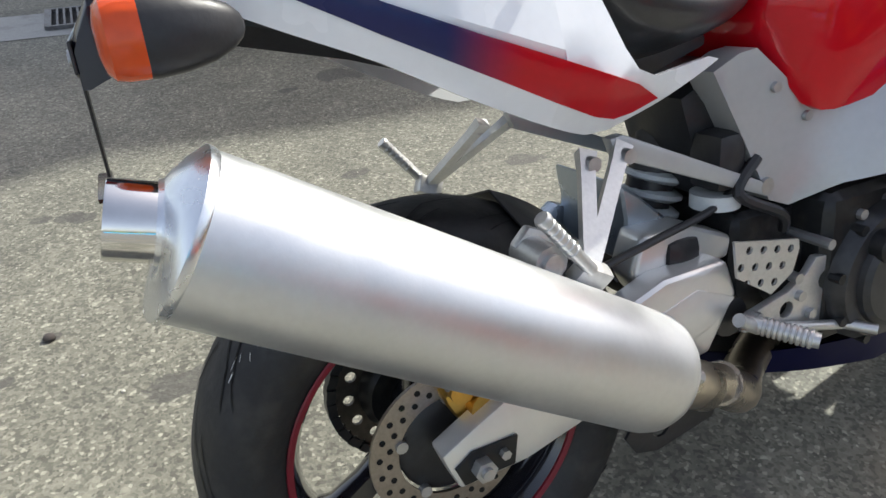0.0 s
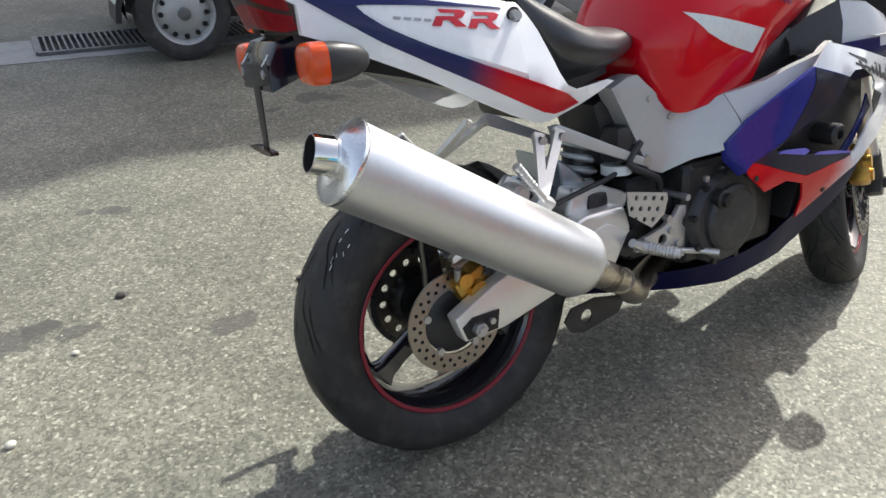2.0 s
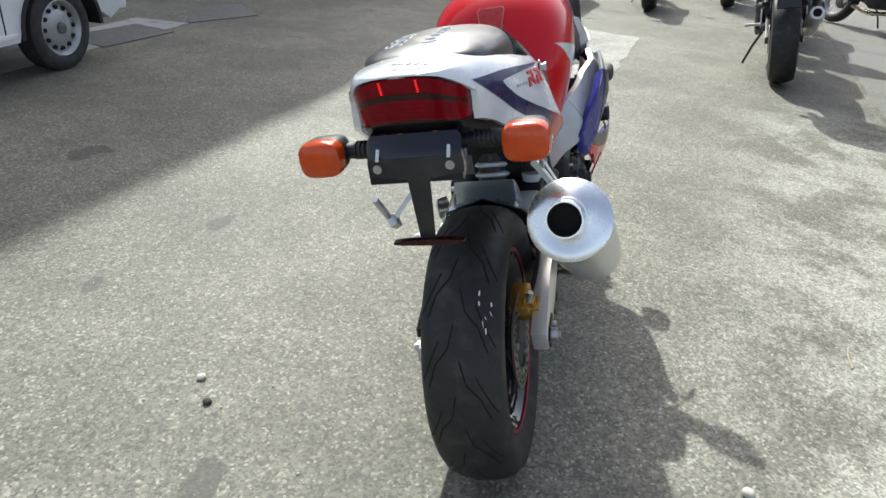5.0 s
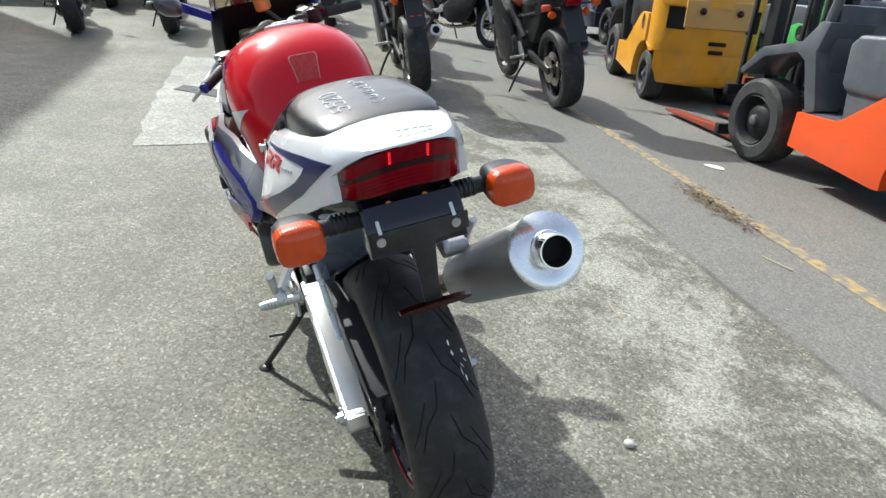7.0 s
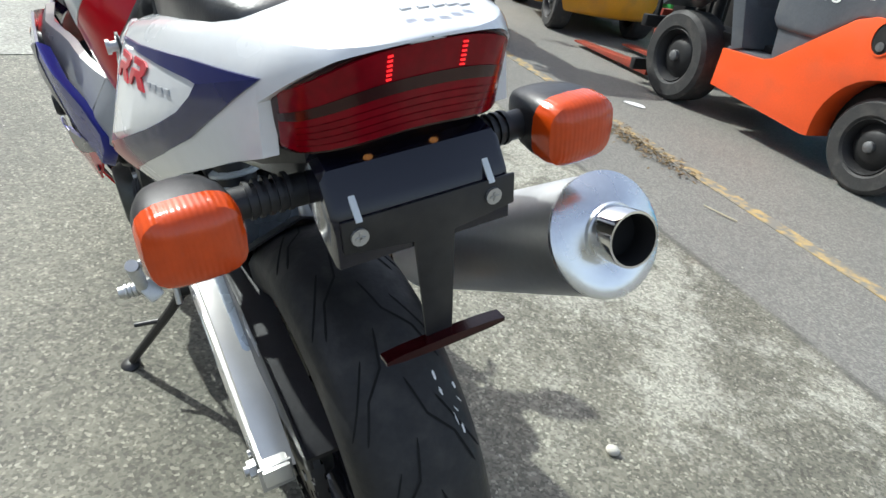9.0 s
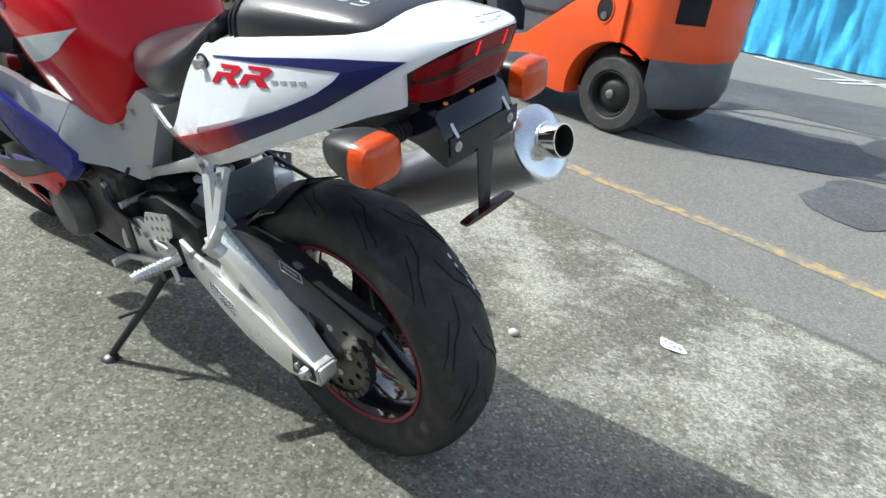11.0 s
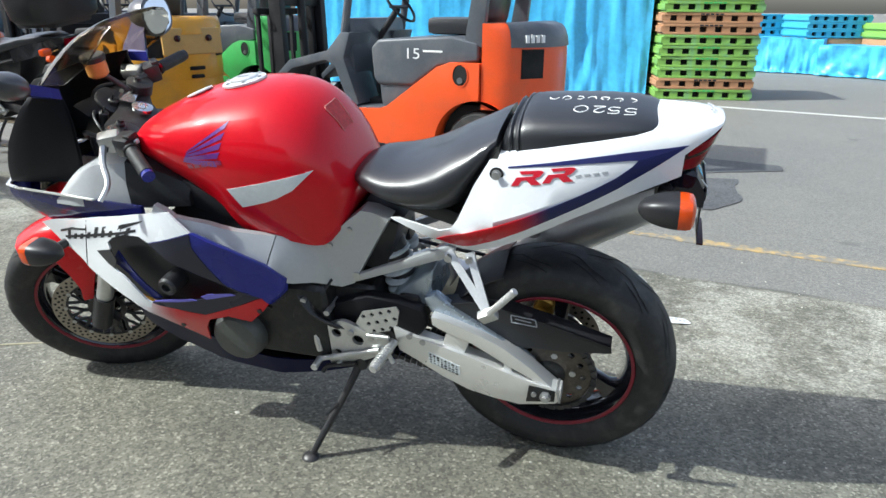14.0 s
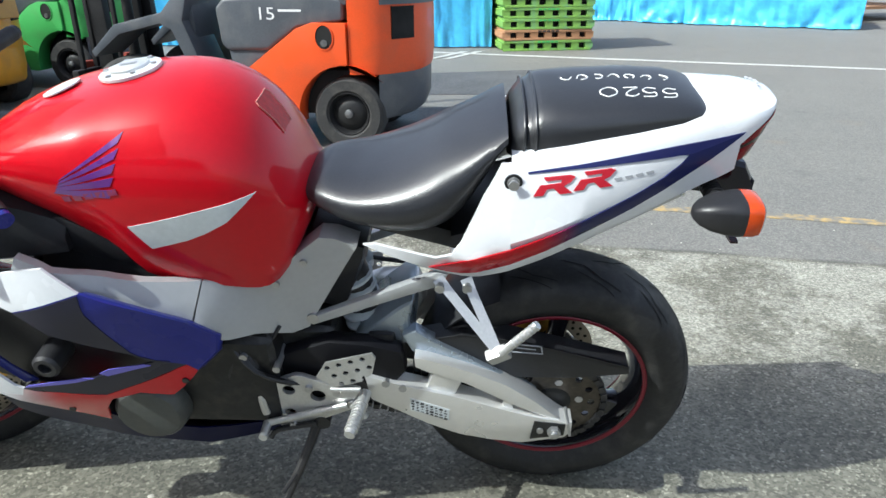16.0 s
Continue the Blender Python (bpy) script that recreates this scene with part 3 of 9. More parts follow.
def groove(bm, c, w, r_out, r_in, a0, pts, width=0.004):
    """A dark tread groove laid on the crown: pts of (turn in degrees, across from -1 to 1)."""
    def at(t, u):
        y = -w * math.cos(math.acos(max(-1, min(1, -u))))
        s = math.sqrt(max(0.0, 1 - u * u))
        r = r_in + 0.030 + (r_out - r_in - 0.030) * s ** 0.62 + 0.0006
        a = radians(a0 + t)
        return Vector(c) + V(r * math.cos(a), w * u, r * math.sin(a))
    fine = []
    for (t0, u0), (t1, u1) in zip(pts, pts[1:]):
        for k in range(5):
            fine.append((t0 + (t1 - t0) * k / 5, u0 + (u1 - u0) * k / 5))
    fine.append(pts[-1])
    left, right = [], []
    for k, (t, u) in enumerate(fine):
        p = at(t, u)
        q = at(*fine[k + 1]) if k + 1 < len(fine) else p + (p - at(*fine[k - 1]))
        out = (p - Vector(c))
        out.y = 0
        s = (q - p).cross(out).normalized() * (width / 2) * (0.35 if k in (0, len(fine) - 1) else 1)
        left.append(bm.verts.new(p + s))
        right.append(bm.verts.new(p - s))
    for k in range(len(fine) - 1):
        bm.faces.new((left[k], left[k + 1], right[k + 1], right[k]))


def wheel(name, c, w, r_out, r_in, m=None, spokes=3, start=90):
    e = new(name)
    e.empty_display_size = 0.05
    e.parent = bike
    def W(nm, bm, mt, label=""):
        if m is not None:
            bm.transform(m)
        return part(nm, bm, mt, e, label)
    bm = B()
    spin(bm, tyre_outline(w, r_out, r_in), c, 72)
    W("tyre", bm, M_RUBBER, "black road tyre with sparse tread")
    bm = B()
    for k in range(14):
        a = k * 360 / 14
        for s in (-1, 1):
            groove(bm, c, w, r_out, r_in, a + (13 if s > 0 else 0), [(0, 0.06 * s), (9, 0.2 * s), (15, 0.52 * s), (24, 0.72 * s)], 0.003)
            groove(bm, c, w, r_out, r_in, a + (19 if s > 0 else 6), [(0, 0.42 * s), (7, 0.62 * s), (16, 0.88 * s)], 0.0026)
    tagged(W("tread_groove", bm, M_HOLE), kind="stuff")
    rw = w * 0.74
    bm = B()
    spin(bm, [(-rw, r_in), (-rw, r_in - 0.012), (-rw * 0.72, r_in - 0.026), (-rw * 0.3, r_in - 0.034), (rw * 0.3, r_in - 0.034), (rw * 0.72, r_in - 0.026), (rw, r_in - 0.012), (rw, r_in), (rw * 0.8, r_in - 0.008), (-rw * 0.8, r_in - 0.008)], c, 64)
    W("rim", bm, M_GLOSSBLACK, "gloss black cast rim")
    for s in (-1, 1):
        bm = B()
        spin(bm, [(s * (rw + 0.003), r_in - 0.007), (s * (rw + 0.0045), r_in - 0.009), (s * (rw + 0.002), r_in - 0.016), (s * (rw - 0.002), r_in - 0.016)], c, 64)
        W("rim_stripe", bm, M_RIMRED, "thin red rim stripe")
    for k in range(spokes):
        a = radians(start + k * 360 / spokes)
        d, t = V(math.cos(a), 0, math.sin(a)), V(-math.sin(a), 0, math.cos(a))
        bm = B()
        loops = []
        for s, (hw, hy) in zip((0.035, 0.07, 0.12, r_in - 0.05, r_in - 0.026), ((0.03, 0.028), (0.023, 0.024), (0.019, 0.02), (0.023, 0.022), (0.042, 0.03))):
            q = Vector(c) + d * s
            loops.append([q + t * (hw * cs) + V(0, hy * sn, 0) for cs, sn in ((1, 0.35), (0.7, 0.9), (-0.7, 0.9), (-1, 0.35), (-1, -0.35), (-0.7, -0.9), (0.7, -0.9), (1, -0.35))])
        rings(bm, loops)
        W("spoke", bm, M_GLOSSBLACK)
    bm = B()
    turned(bm, Vector(c) + V(0, -0.06, 0), (0, 1, 0), [(0, 0.03), (0.01, 0.036), (0.03, 0.04), (0.09, 0.04), (0.11, 0.036), (0.12, 0.03)])
    W("hub", bm, M_GLOSSBLACK)
    return e


M_RIMRED = mat("red_stripe", (0.2, 0.006, 0.02), 0.4, var=0.15)
rear_wheel = wheel("rear_wheel", REAR, 0.082, 0.307, 0.216, start=95)
# pale scuffs on the worn shoulder
bm = B()
random.seed(8)
for k in range(8):
    a, u = 128 + random.uniform(0, 24), random.uniform(-0.78, -0.5)
    groove(bm, REAR, 0.082, 0.3072, 0.216, a, [(0, u), (random.uniform(1.0, 3.5), u - random.uniform(-0.02, 0.06))], random.uniform(0.001, 0.0032))
tagged(part("scuff", bm, M_CHALK, rear_wheel, "pale scuff marks"), kind="stuff")
front_wheel = wheel("front_wheel", FRONT, 0.062, 0.298, 0.216, m=STEER, start=40)


def brake_disc(name, c, y, r, inner, m=None, parent=bike, holes=24, rows=2, mt=None):
    bm = B()
    spin(bm, [(y - 0.0025, inner), (y - 0.0025, r), (y + 0.0025, r), (y + 0.0025, inner)], c, 60)
    d = P(name, bm, mt or M_DISC, parent, "drilled steel brake disc", m)
    bm = B()
    for j in range(rows):
        rr = inner + (r - inner) * (j + 1) / (rows + 1)
        for k in range(holes):
            a = 2 * math.pi * (k + 0.5 * j) / holes
            q = Vector(c) + V(rr * math.cos(a), y, rr * math.sin(a))
            rod(bm, q - V(0, 0.0032, 0), q + V(0, 0.0032, 0), 0.0042, n=8)
    tagged(P("drill_hole", bm, M_HOLE, d, m=m), kind="stuff")
    return d


brake_disc("rear_disc", REAR, -0.074, 0.11, 0.072)
for k in range(5):
    bm = B()
    a = 2 * math.pi * k / 5 + 0.3
    q = REAR + V(0.07 * math.cos(a), -0.074, 0.07 * math.sin(a))
    rod(bm, q - V(0, 0.006, 0), q + V(0, 0.004, 0), 0.008)
    P("disc_bolt", bm, M_BOLT)
bm = B()
turned(bm, REAR + V(0, -0.072, 0), (0, 1, 0), [(0, 0.062), (0.004, 0.07), (0.012, 0.07), (0.02, 0.05)])
P("disc_carrier", bm, M_SATIN)
for s in (-1, 1):
    d = brake_disc("front_disc", FRONT, s * 0.07, 0.155, 0.117, STEER, holes=36, rows=3)
    # lacy black carrier: forked arms between two rings
    def at(r, a, y):
        return FRONT + V(r * math.cos(a), s * y, r * math.sin(a))
    for k in range(12):
        a = 2 * math.pi * k / 12
        arm = B()
        tube(arm, [at(0.05, a, 0.062), at(0.075, a + 0.04, 0.064)], 0.0065, 6, 2)
        for side_turn in (0.2, -0.13):
            tube(arm, [at(0.073, a + 0.04, 0.064), at(0.092, a + 0.04 + side_turn * 0.8, 0.067), at(0.114, a + 0.04 + side_turn, 0.07)], 0.005, 6, 3)
        P("carrier_arm", arm, M_SATIN, d, m=STEER)
        bm = B()
        rod(bm, at(0.116, a + 0.24, 0.066), at(0.116, a + 0.24, 0.0745), 0.0065, n=8)
        P("disc_bobbin", bm, M_BOLT, d, m=STEER)
    bm = B()
    spin(bm, [(s * 0.06, 0.04), (s * 0.06, 0.056), (s * 0.068, 0.056), (s * 0.068, 0.04)], FRONT, 32)
    spin(bm, [(s * 0.066, 0.11), (s * 0.066, 0.1165), (s * 0.072, 0.1165), (s * 0.072, 0.11)], FRONT, 40)
    P("disc_carrier", bm, M_SATIN, d, m=STEER)

# sprocket, chain and guard on the left
bm = B()
teeth = []
for k in range(43 * 2):
    a = 2 * math.pi * k / 86
    teeth.append((REAR.x + (0.108 if k % 2 else 0.101) * math.cos(a), REAR.z + (0.108 if k % 2 else 0.101) * math.sin(a)))
slab(bm, teeth, 0.084, 0.09, holes=[(REAR.x + 0.084 * math.cos(a), REAR.z + 0.084 * math.sin(a), 0.0085) for a in [2 * math.pi * k / 14 for k in range(14)]])
P("sprocket", bm, M_SPROCKET, label="rear chain sprocket")
bm = B()
turned(bm, REAR + V(0, 0.06, 0), (0, 1, 0), [(0, 0.06), (0.024, 0.07), (0.034, 0.069), (0.037, 0.046), (0.043, 0.03)])
P("sprocket_carrier", bm, M_ENGINE)
for k in range(5):
    bm = B()
    a = 2 * math.pi * k / 5 + 0.5
    q = REAR + V(0.058 * math.cos(a), 0.092, 0.058 * math.sin(a))
    rod(bm, q, q + V(0, 0.009, 0), 0.009, n=6)
    P("sprocket_nut", bm, M_BOLT)
bm = B()
path = []
for k in range(30):
    a = radians(100 + k * 6)
    path.append((REAR.x + 0.111 * math.cos(a), REAR.z + 0.111 * math.sin(a)))
path += [(0.06 + 0.05 * k, 0.208 + 0.0115 * k) for k in range(8)] + [(0.46, 0.305), (0.48, 0.33), (0.46, 0.36)] + [(0.40 - 0.05 * k, 0.375 + 0.004 * k) for k in range(8)]
n = 0
for (x0, z0), (x1, z1) in zip(path, path[1:] + path[:1]):
    L = math.hypot(x1 - x0, z1 - z0)
    for k in range(max(1, round(L / 0.016))):
        t = (k + 0.5) / max(1, round(L / 0.016))
        x, z = x0 + (x1 - x0) * t, z0 + (z1 - z0) * t
        box(bm, (x, 0.087, z), (0.0135, 0.02 if n % 2 else 0.014, 0.013), (0, -math.degrees(math.atan2(z1 - z0, x1 - x0)), 0))
        n += 1
P("chain", bm, M_SATIN, label="greasy drive chain")
bm = B()
guard = [(0.28, 0.488), (0.2, 0.506), (0.1, 0.493), (0.0, 0.466), (-0.07, 0.446), (-0.142, 0.424), (-0.145, 0.405), (-0.033, 0.391), (0.086, 0.39), (0.148, 0.408), (0.25, 0.44)]
slab(bm, guard, 0.098, 0.106, 0.003)
slab(bm, [(x, z) for x, z in [(0.28, 0.488), (0.2, 0.506), (0.1, 0.493), (0.0, 0.466), (-0.07, 0.446), (-0.142, 0.424), (-0.142, 0.418), (-0.07, 0.44), (0.0, 0.46), (0.1, 0.487), (0.2, 0.5), (0.28, 0.482)]], 0.06, 0.106)
guard_ob = P("chain_guard", bm, M_BLACK, label="black plastic chain guard")
bm = B()
for (x0, z0), (x1, z1) in (((0.1, 0.484), (0.04, 0.478)), ((0.04, 0.478), (0.036, 0.458)), ((0.036, 0.458), (0.098, 0.463)), ((0.098, 0.463), (0.1, 0.484)), ((0.09, 0.474), (0.05, 0.469))):
    rod(bm, (x0, 0.1063, z0), (x1, 0.1063, z1), 0.0016, n=6)
tagged(P("printed_label", bm, M_GREY, guard_ob, "pale outlined print"), kind="stuff")
# fender over the rear tyre
bm = B()
loops = []
for k in range(12):
    a = radians(38 + k * 6)
    r = 0.322
    loops.append([REAR + V(r * math.cos(a), y, r * math.sin(a)) + V(0, 0, -abs(y) * 0.35) for y in (-0.09, -0.06, 0, 0.06, 0.09)])
b2 = bmesh.new()
rings(b2, loops[:6], close=False)
r = bmesh.ops.extrude_face_region(b2, geom=b2.faces[:])
bmesh.ops.translate(b2, verts=[v for v in r["geom"] if isinstance(v, bmesh.types.BMVert)], vec=(0, 0, -0.004))
join(bm, b2)
P("rear_hugger", bm, M_BLACK, label="black plastic fender over the tyre")

# swing arm
bm = B()
slab(bm, [(0.395, 0.432), (0.385, 0.362), (0.333, 0.332), (0.269, 0.292), (0.204, 0.262), (0.14, 0.247), (0.07, 0.238), (-0.02, 0.258), (-0.034, 0.274), (-0.034, 0.306), (-0.022, 0.304), (0.051, 0.321), (0.113, 0.341), (0.206, 0.374), (0.281, 0.395), (0.331, 0.409)], 0.108, 0.15, 0.005)
left_arm = P("swingarm_left", bm, M_ALU, label="brushed aluminium swing arm")
bm = B()
slab(bm, [(0.292, 0.476), (0.269, 0.472), (0.222, 0.456), (0.171, 0.436), (0.109, 0.405), (0.047, 0.359), (-0.0, 0.314), (-0.027, 0.292), (-0.016, 0.3), (0.046, 0.326), (0.103, 0.356), (0.145, 0.382), (0.191, 0.409), (0.231, 0.424), (0.27, 0.44), (0.291, 0.452)], 0.1, 0.144, 0.004)
P("upper_brace", bm, M_ALU, left_arm)
bm = B()
slab(bm, [(0.318, 0.512), (0.29, 0.522), (0.262, 0.5), (0.2, 0.462), (0.12, 0.412), (0.04, 0.35), (0.04, 0.335), (0.12, 0.375), (0.2, 0.42), (0.27, 0.455), (0.3, 0.47)], 0.085, 0.118, 0.006)
P("brace_top", bm, M_BRIDGE, left_arm)
bm = B()
slab(bm, [(0.252, 0.446), (0.195, 0.418), (0.217, 0.36), (0.271, 0.382)], 0.1, 0.141, 0.003)
P("cross_strut", bm, M_ALU, left_arm)
bm = B()
slab(bm, [(0.112, 0.374), (0.095, 0.36), (0.088, 0.323), (0.112, 0.33)], 0.1, 0.141, 0.003)
P("cross_strut", bm, M_ALU, left_arm)
# arched bridge of the arm in front of the tyre
bm = B()
slab(bm, [(0.42, 0.476), (0.392, 0.506), (0.356, 0.537), (0.325, 0.565), (0.292, 0.588), (0.297, 0.562), (0.302, 0.534), (0.300, 0.503), (0.294, 0.473), (0.345, 0.468)], -0.06, 0.1, 0.016, 3)
P("arm_bridge", bm, M_BRIDGE, left_arm, "polished bridge of the swing arm")
for x, z in ((0.318, 0.395), (0.352, 0.408)):
    bm = B()
    rod(bm, (x, 0.13, z), (x, 0.152, z + 0.002), 0.0085, n=8)
    P("bolt", bm, M_BOLT, left_arm)
bm = B()
slab(bm, [(0.304, 0.371), (0.224, 0.338), (0.224, 0.306), (0.304, 0.336)], 0.1502, 0.1512)
warn = P("warning_label", bm, M_BADGE, left_arm, "printed warning label")
bm = B()
random.seed(11)
for k in range(8):
    for j in range(4):
        x = 0.2985 - k * 0.0096
        z = 0.3625 - (0.2985 - x) * 0.42 - j * 0.0078
        box(bm, (x, 0.1515, z), (random.uniform(0.003, 0.0075), 0.0006, random.uniform(0.002, 0.0058)), (0, -23, 0))
tagged(P("print", bm, M_BLACK, warn), kind="stuff")
bm = B()
slab(bm, [(0.046, 0.309), (-0.02, 0.301), (-0.018, 0.268), (0.053, 0.255)], 0.15, 0.1525, 0.001)
P("adjuster_plate", bm, M_ENGINE, left_arm)
bm = B()
rod(bm, (0.004, 0.15, 0.284), (0.004, 0.164, 0.284), 0.014, n=6)
rod(bm, (0.004, 0.164, 0.284), (0.004, 0.17, 0.284), 0.008)
rod(bm, (0.033, 0.15, 0.284), (0.033, 0.157, 0.284), 0.007)
box(bm, (-0.027, 0.13, 0.287), (0.006, 0.05, 0.04), (0, 12, 0), 0.002)
P("axle_nut", bm, M_BOLT, left_arm)
bm = B()
slab(bm, [(0.42, 0.42), (0.38, 0.385), (0.22, 0.33), (0.08, 0.292), (-0.014, 0.287), (-0.024, 0.312), (-0.034, 0.341), (0.012, 0.366), (0.058, 0.389), (0.12, 0.412), (0.25, 0.42), (0.35, 0.45)], -0.148, -0.112, 0.005)
right_arm = P("swingarm_right", bm, M_ALU, label="brushed aluminium swing arm")
bm = B()
slab(bm, [(0.234, 0.453), (0.297, 0.476), (0.403, 0.478), (0.425, 0.424), (0.379, 0.342), (0.324, 0.34), (0.266, 0.403)], -0.146, -0.1, 0.012, 3)
slab(bm, [(0.296, 0.526), (0.374, 0.522), (0.454, 0.488), (0.448, 0.455), (0.349, 0.456), (0.3, 0.432), (0.277, 0.472)], -0.105, -0.05, 0.012, 3)
P("gusset", bm, M_ALU, right_arm)
bm = B()
slab(bm, [(0.066, 0.337), (0.003, 0.336), (-0.02, 0.32), (-0.01, 0.293), (0.06, 0.297)], -0.152, -0.147, 0.001)
P("adjuster_plate", bm, M_ENGINE, right_arm)
bm = B()
rod(bm, (0.014, -0.15, 0.312), (0.014, -0.166, 0.312), 0.015, n=6)
rod(bm, (0.014, -0.166, 0.312), (0.014, -0.172, 0.312), 0.008)
rod(bm, (0.045, -0.15, 0.32), (0.045, -0.16, 0.32), 0.007, n=6)
P("axle_nut", bm, M_BOLT, right_arm)
bm = B()
box(bm, (0.36, 0, 0.45), (0.06, 0.23, 0.12), bev=0.02)
rod(bm, (0.42, -0.14, 0.385), (0.42, 0.14, 0.385), 0.03)
P("swingarm_pivot", bm, M_SATIN)
# rear caliper
bm = B()
box(bm, (0.035, -0.088, 0.385), (0.075, 0.045, 0.05), (0, -25, 0), 0.01)
rod(bm, (0.04, -0.105, 0.372), (0.04, -0.128, 0.372), 0.022)
rod(bm, (0.012, -0.1, 0.40), (0.012, -0.122, 0.40), 0.016)
caliper = P("rear_caliper", bm, M_GOLD, label="gold brake caliper")
for a, e in (((0.0, -0.11, 0.405), (-0.005, -0.118, 0.43)), ((0.062, -0.11, 0.36), (0.068, -0.122, 0.35))):
    bm = B()
    rod(bm, a, e, 0.0065)
    P("bleed_screw", bm, M_BOLT, caliper)
bm = B()
tube(bm, [(0.06, -0.11, 0.40), (0.12, -0.12, 0.44), (0.2, -0.12, 0.5), (0.3, -0.115, 0.52), (0.42, -0.11, 0.545), (0.47, -0.1, 0.60)], 0.0055)
P("brake_hose", bm, M_BLACK)

# shock absorber and dark inner parts
bm = B()
rod(bm, (0.40, 0.02, 0.50), (0.44, 0.02, 0.66), 0.036)
P("shock_body", bm, M_SATIN)
bm = B()
for k in range(5):
    c = V(0.40, 0.02, 0.47).lerp(V(0.43, 0.02, 0.60), k / 5)
    turned(bm, c, (0.04, 0, 0.15), [(0, 0.036), (0.006, 0.046), (0.012, 0.046), (0.018, 0.036)])
P("shock_spring", bm, M_BADGE)
bm = B()
box(bm, (0.46, 0, 0.63), (0.12, 0.15, 0.17), (0, -20, 0), 0.03)
box(bm, (0.30, 0, 0.735), (0.24, 0.15, 0.04), (0, -16, 0), 0.01)
P("inner_tray", bm, M_BLACK)

# tail
TAIL_TOP = [(-0.325, 0.9755), (-0.30, 0.9725), (-0.2, 0.969), (-0.1, 0.951), (0.0, 0.932), (0.125, 0.905), (0.3, 0.9)]
# half width of the cowl: at its top edge, at its widest line, and at its tucked-in lower edge
TAIL_W = [(-0.322, 0.0122), (-0.3219, 0.02), (-0.3214, 0.032), (-0.319, 0.048), (-0.3135, 0.061), (-0.308, 0.069), (-0.297, 0.08), (-0.283, 0.09), (-0.27, 0.096), (-0.22, 0.108), (-0.15, 0.126), (-0.08, 0.139), (0.0, 0.148), (0.1, 0.156), (0.25, 0.145), (0.38, 0.115)]
TAIL_MID_Z = [(-0.33, 0.95), (-0.255, 0.942), (-0.15, 0.896), (-0.08, 0.856), (0.0, 0.82), (0.06, 0.794), (0.12, 0.768), (0.18, 0.745), (0.26, 0.735), (0.38, 0.735)]
TAIL_MID_W = [(-0.30, 0.078), (-0.255, 0.104), (-0.22, 0.117), (-0.15, 0.14), (-0.08, 0.163), (0.0, 0.186), (0.06, 0.199), (0.12, 0.204), (0.18, 0.199), (0.26, 0.178), (0.38, 0.138)]
TAIL_LOW_Z = [(-0.25, 0.884), (-0.15, 0.839), (-0.08, 0.807), (0.0, 0.766), (0.06, 0.736), (0.12, 0.707), (0.18, 0.684), (0.38, 0.68)]
TAIL_LOW_W = [(-0.30, 0.09), (-0.22, 0.12), (-0.15, 0.131), (-0.08, 0.148), (0.0, 0.157), (0.06, 0.164), (0.12, 0.162), (0.18, 0.152), (0.26, 0.145), (0.38, 0.128)]


def tail_y(x, z):
    zt, zm, zl = lerp_at(x, TAIL_TOP), lerp_at(x, TAIL_MID_Z), lerp_at(x, TAIL_LOW_Z)
    zm = min(zm, zt - 0.008)
    zl = min(zl, zm - 0.008)
    wt, wm, wl = lerp_at(x, TAIL_W), lerp_at(x, TAIL_MID_W), lerp_at(x, TAIL_LOW_W)
    if x < -0.255:
        k = (x + 0.322) / 0.067
        wm = wt + (wm - wt) * max(0.0, k)
        wl = wt + (wl - wt) * max(0.0, k)
    table = [(zl, wl), (zm, wm), (zt, wt)]
    y = (lerp_at(z - 0.012, table) + 2 * lerp_at(z, table) + lerp_at(z + 0.012, table)) / 4
    return y - 0.012 * math.exp(-max(0.0, zt - z) / 0.012)


TAIL_LOW = [(-0.322, 0.9735), (-0.3214, 0.973), (-0.319, 0.9715), (-0.308, 0.966), (-0.297, 0.959), (-0.283, 0.95), (-0.271, 0.942), (-0.258, 0.933), (-0.249, 0.927), (-0.2475, 0.883), (-0.204, 0.866), (-0.131, 0.831), (-0.055, 0.797), (0.026, 0.753), (0.112, 0.711), (0.12, 0.708)]
TAIL_FRONT = [(0.12, 0.708), (0.144, 0.698), (0.168, 0.69), (0.2, 0.69), (0.252, 0.707), (0.30, 0.722), (0.375, 0.742), (0.352, 0.748), (0.245, 0.744), (0.218, 0.755), (0.202, 0.778), (0.166, 0.857), (0.137, 0.905), (0.12, 0.9065)]
STRIPE_UP = [(0.095, 0.899), (0.016, 0.911), (-0.076, 0.926), (-0.147, 0.936), (-0.255, 0.946), (-0.162, 0.92), (-0.149, 0.9205), (-0.078, 0.915), (0.015, 0.906), (0.095, 0.897)]
STRIPE = [(-0.255, 0.946), (-0.198, 0.907), (-0.127, 0.861), (-0.051, 0.82), (0.03, 0.779), (0.116, 0.736), (0.171, 0.711), (0.2, 0.703), (0.225, 0.706), (0.258, 0.717),
          (0.216, 0.74), (0.123, 0.776), (0.035, 0.811), (-0.047, 0.847), (-0.086, 0.866), (-0.123, 0.886), (-0.151, 0.907), (-0.162, 0.92)]
bm = B()
b2 = bmesh.new()
loops = []
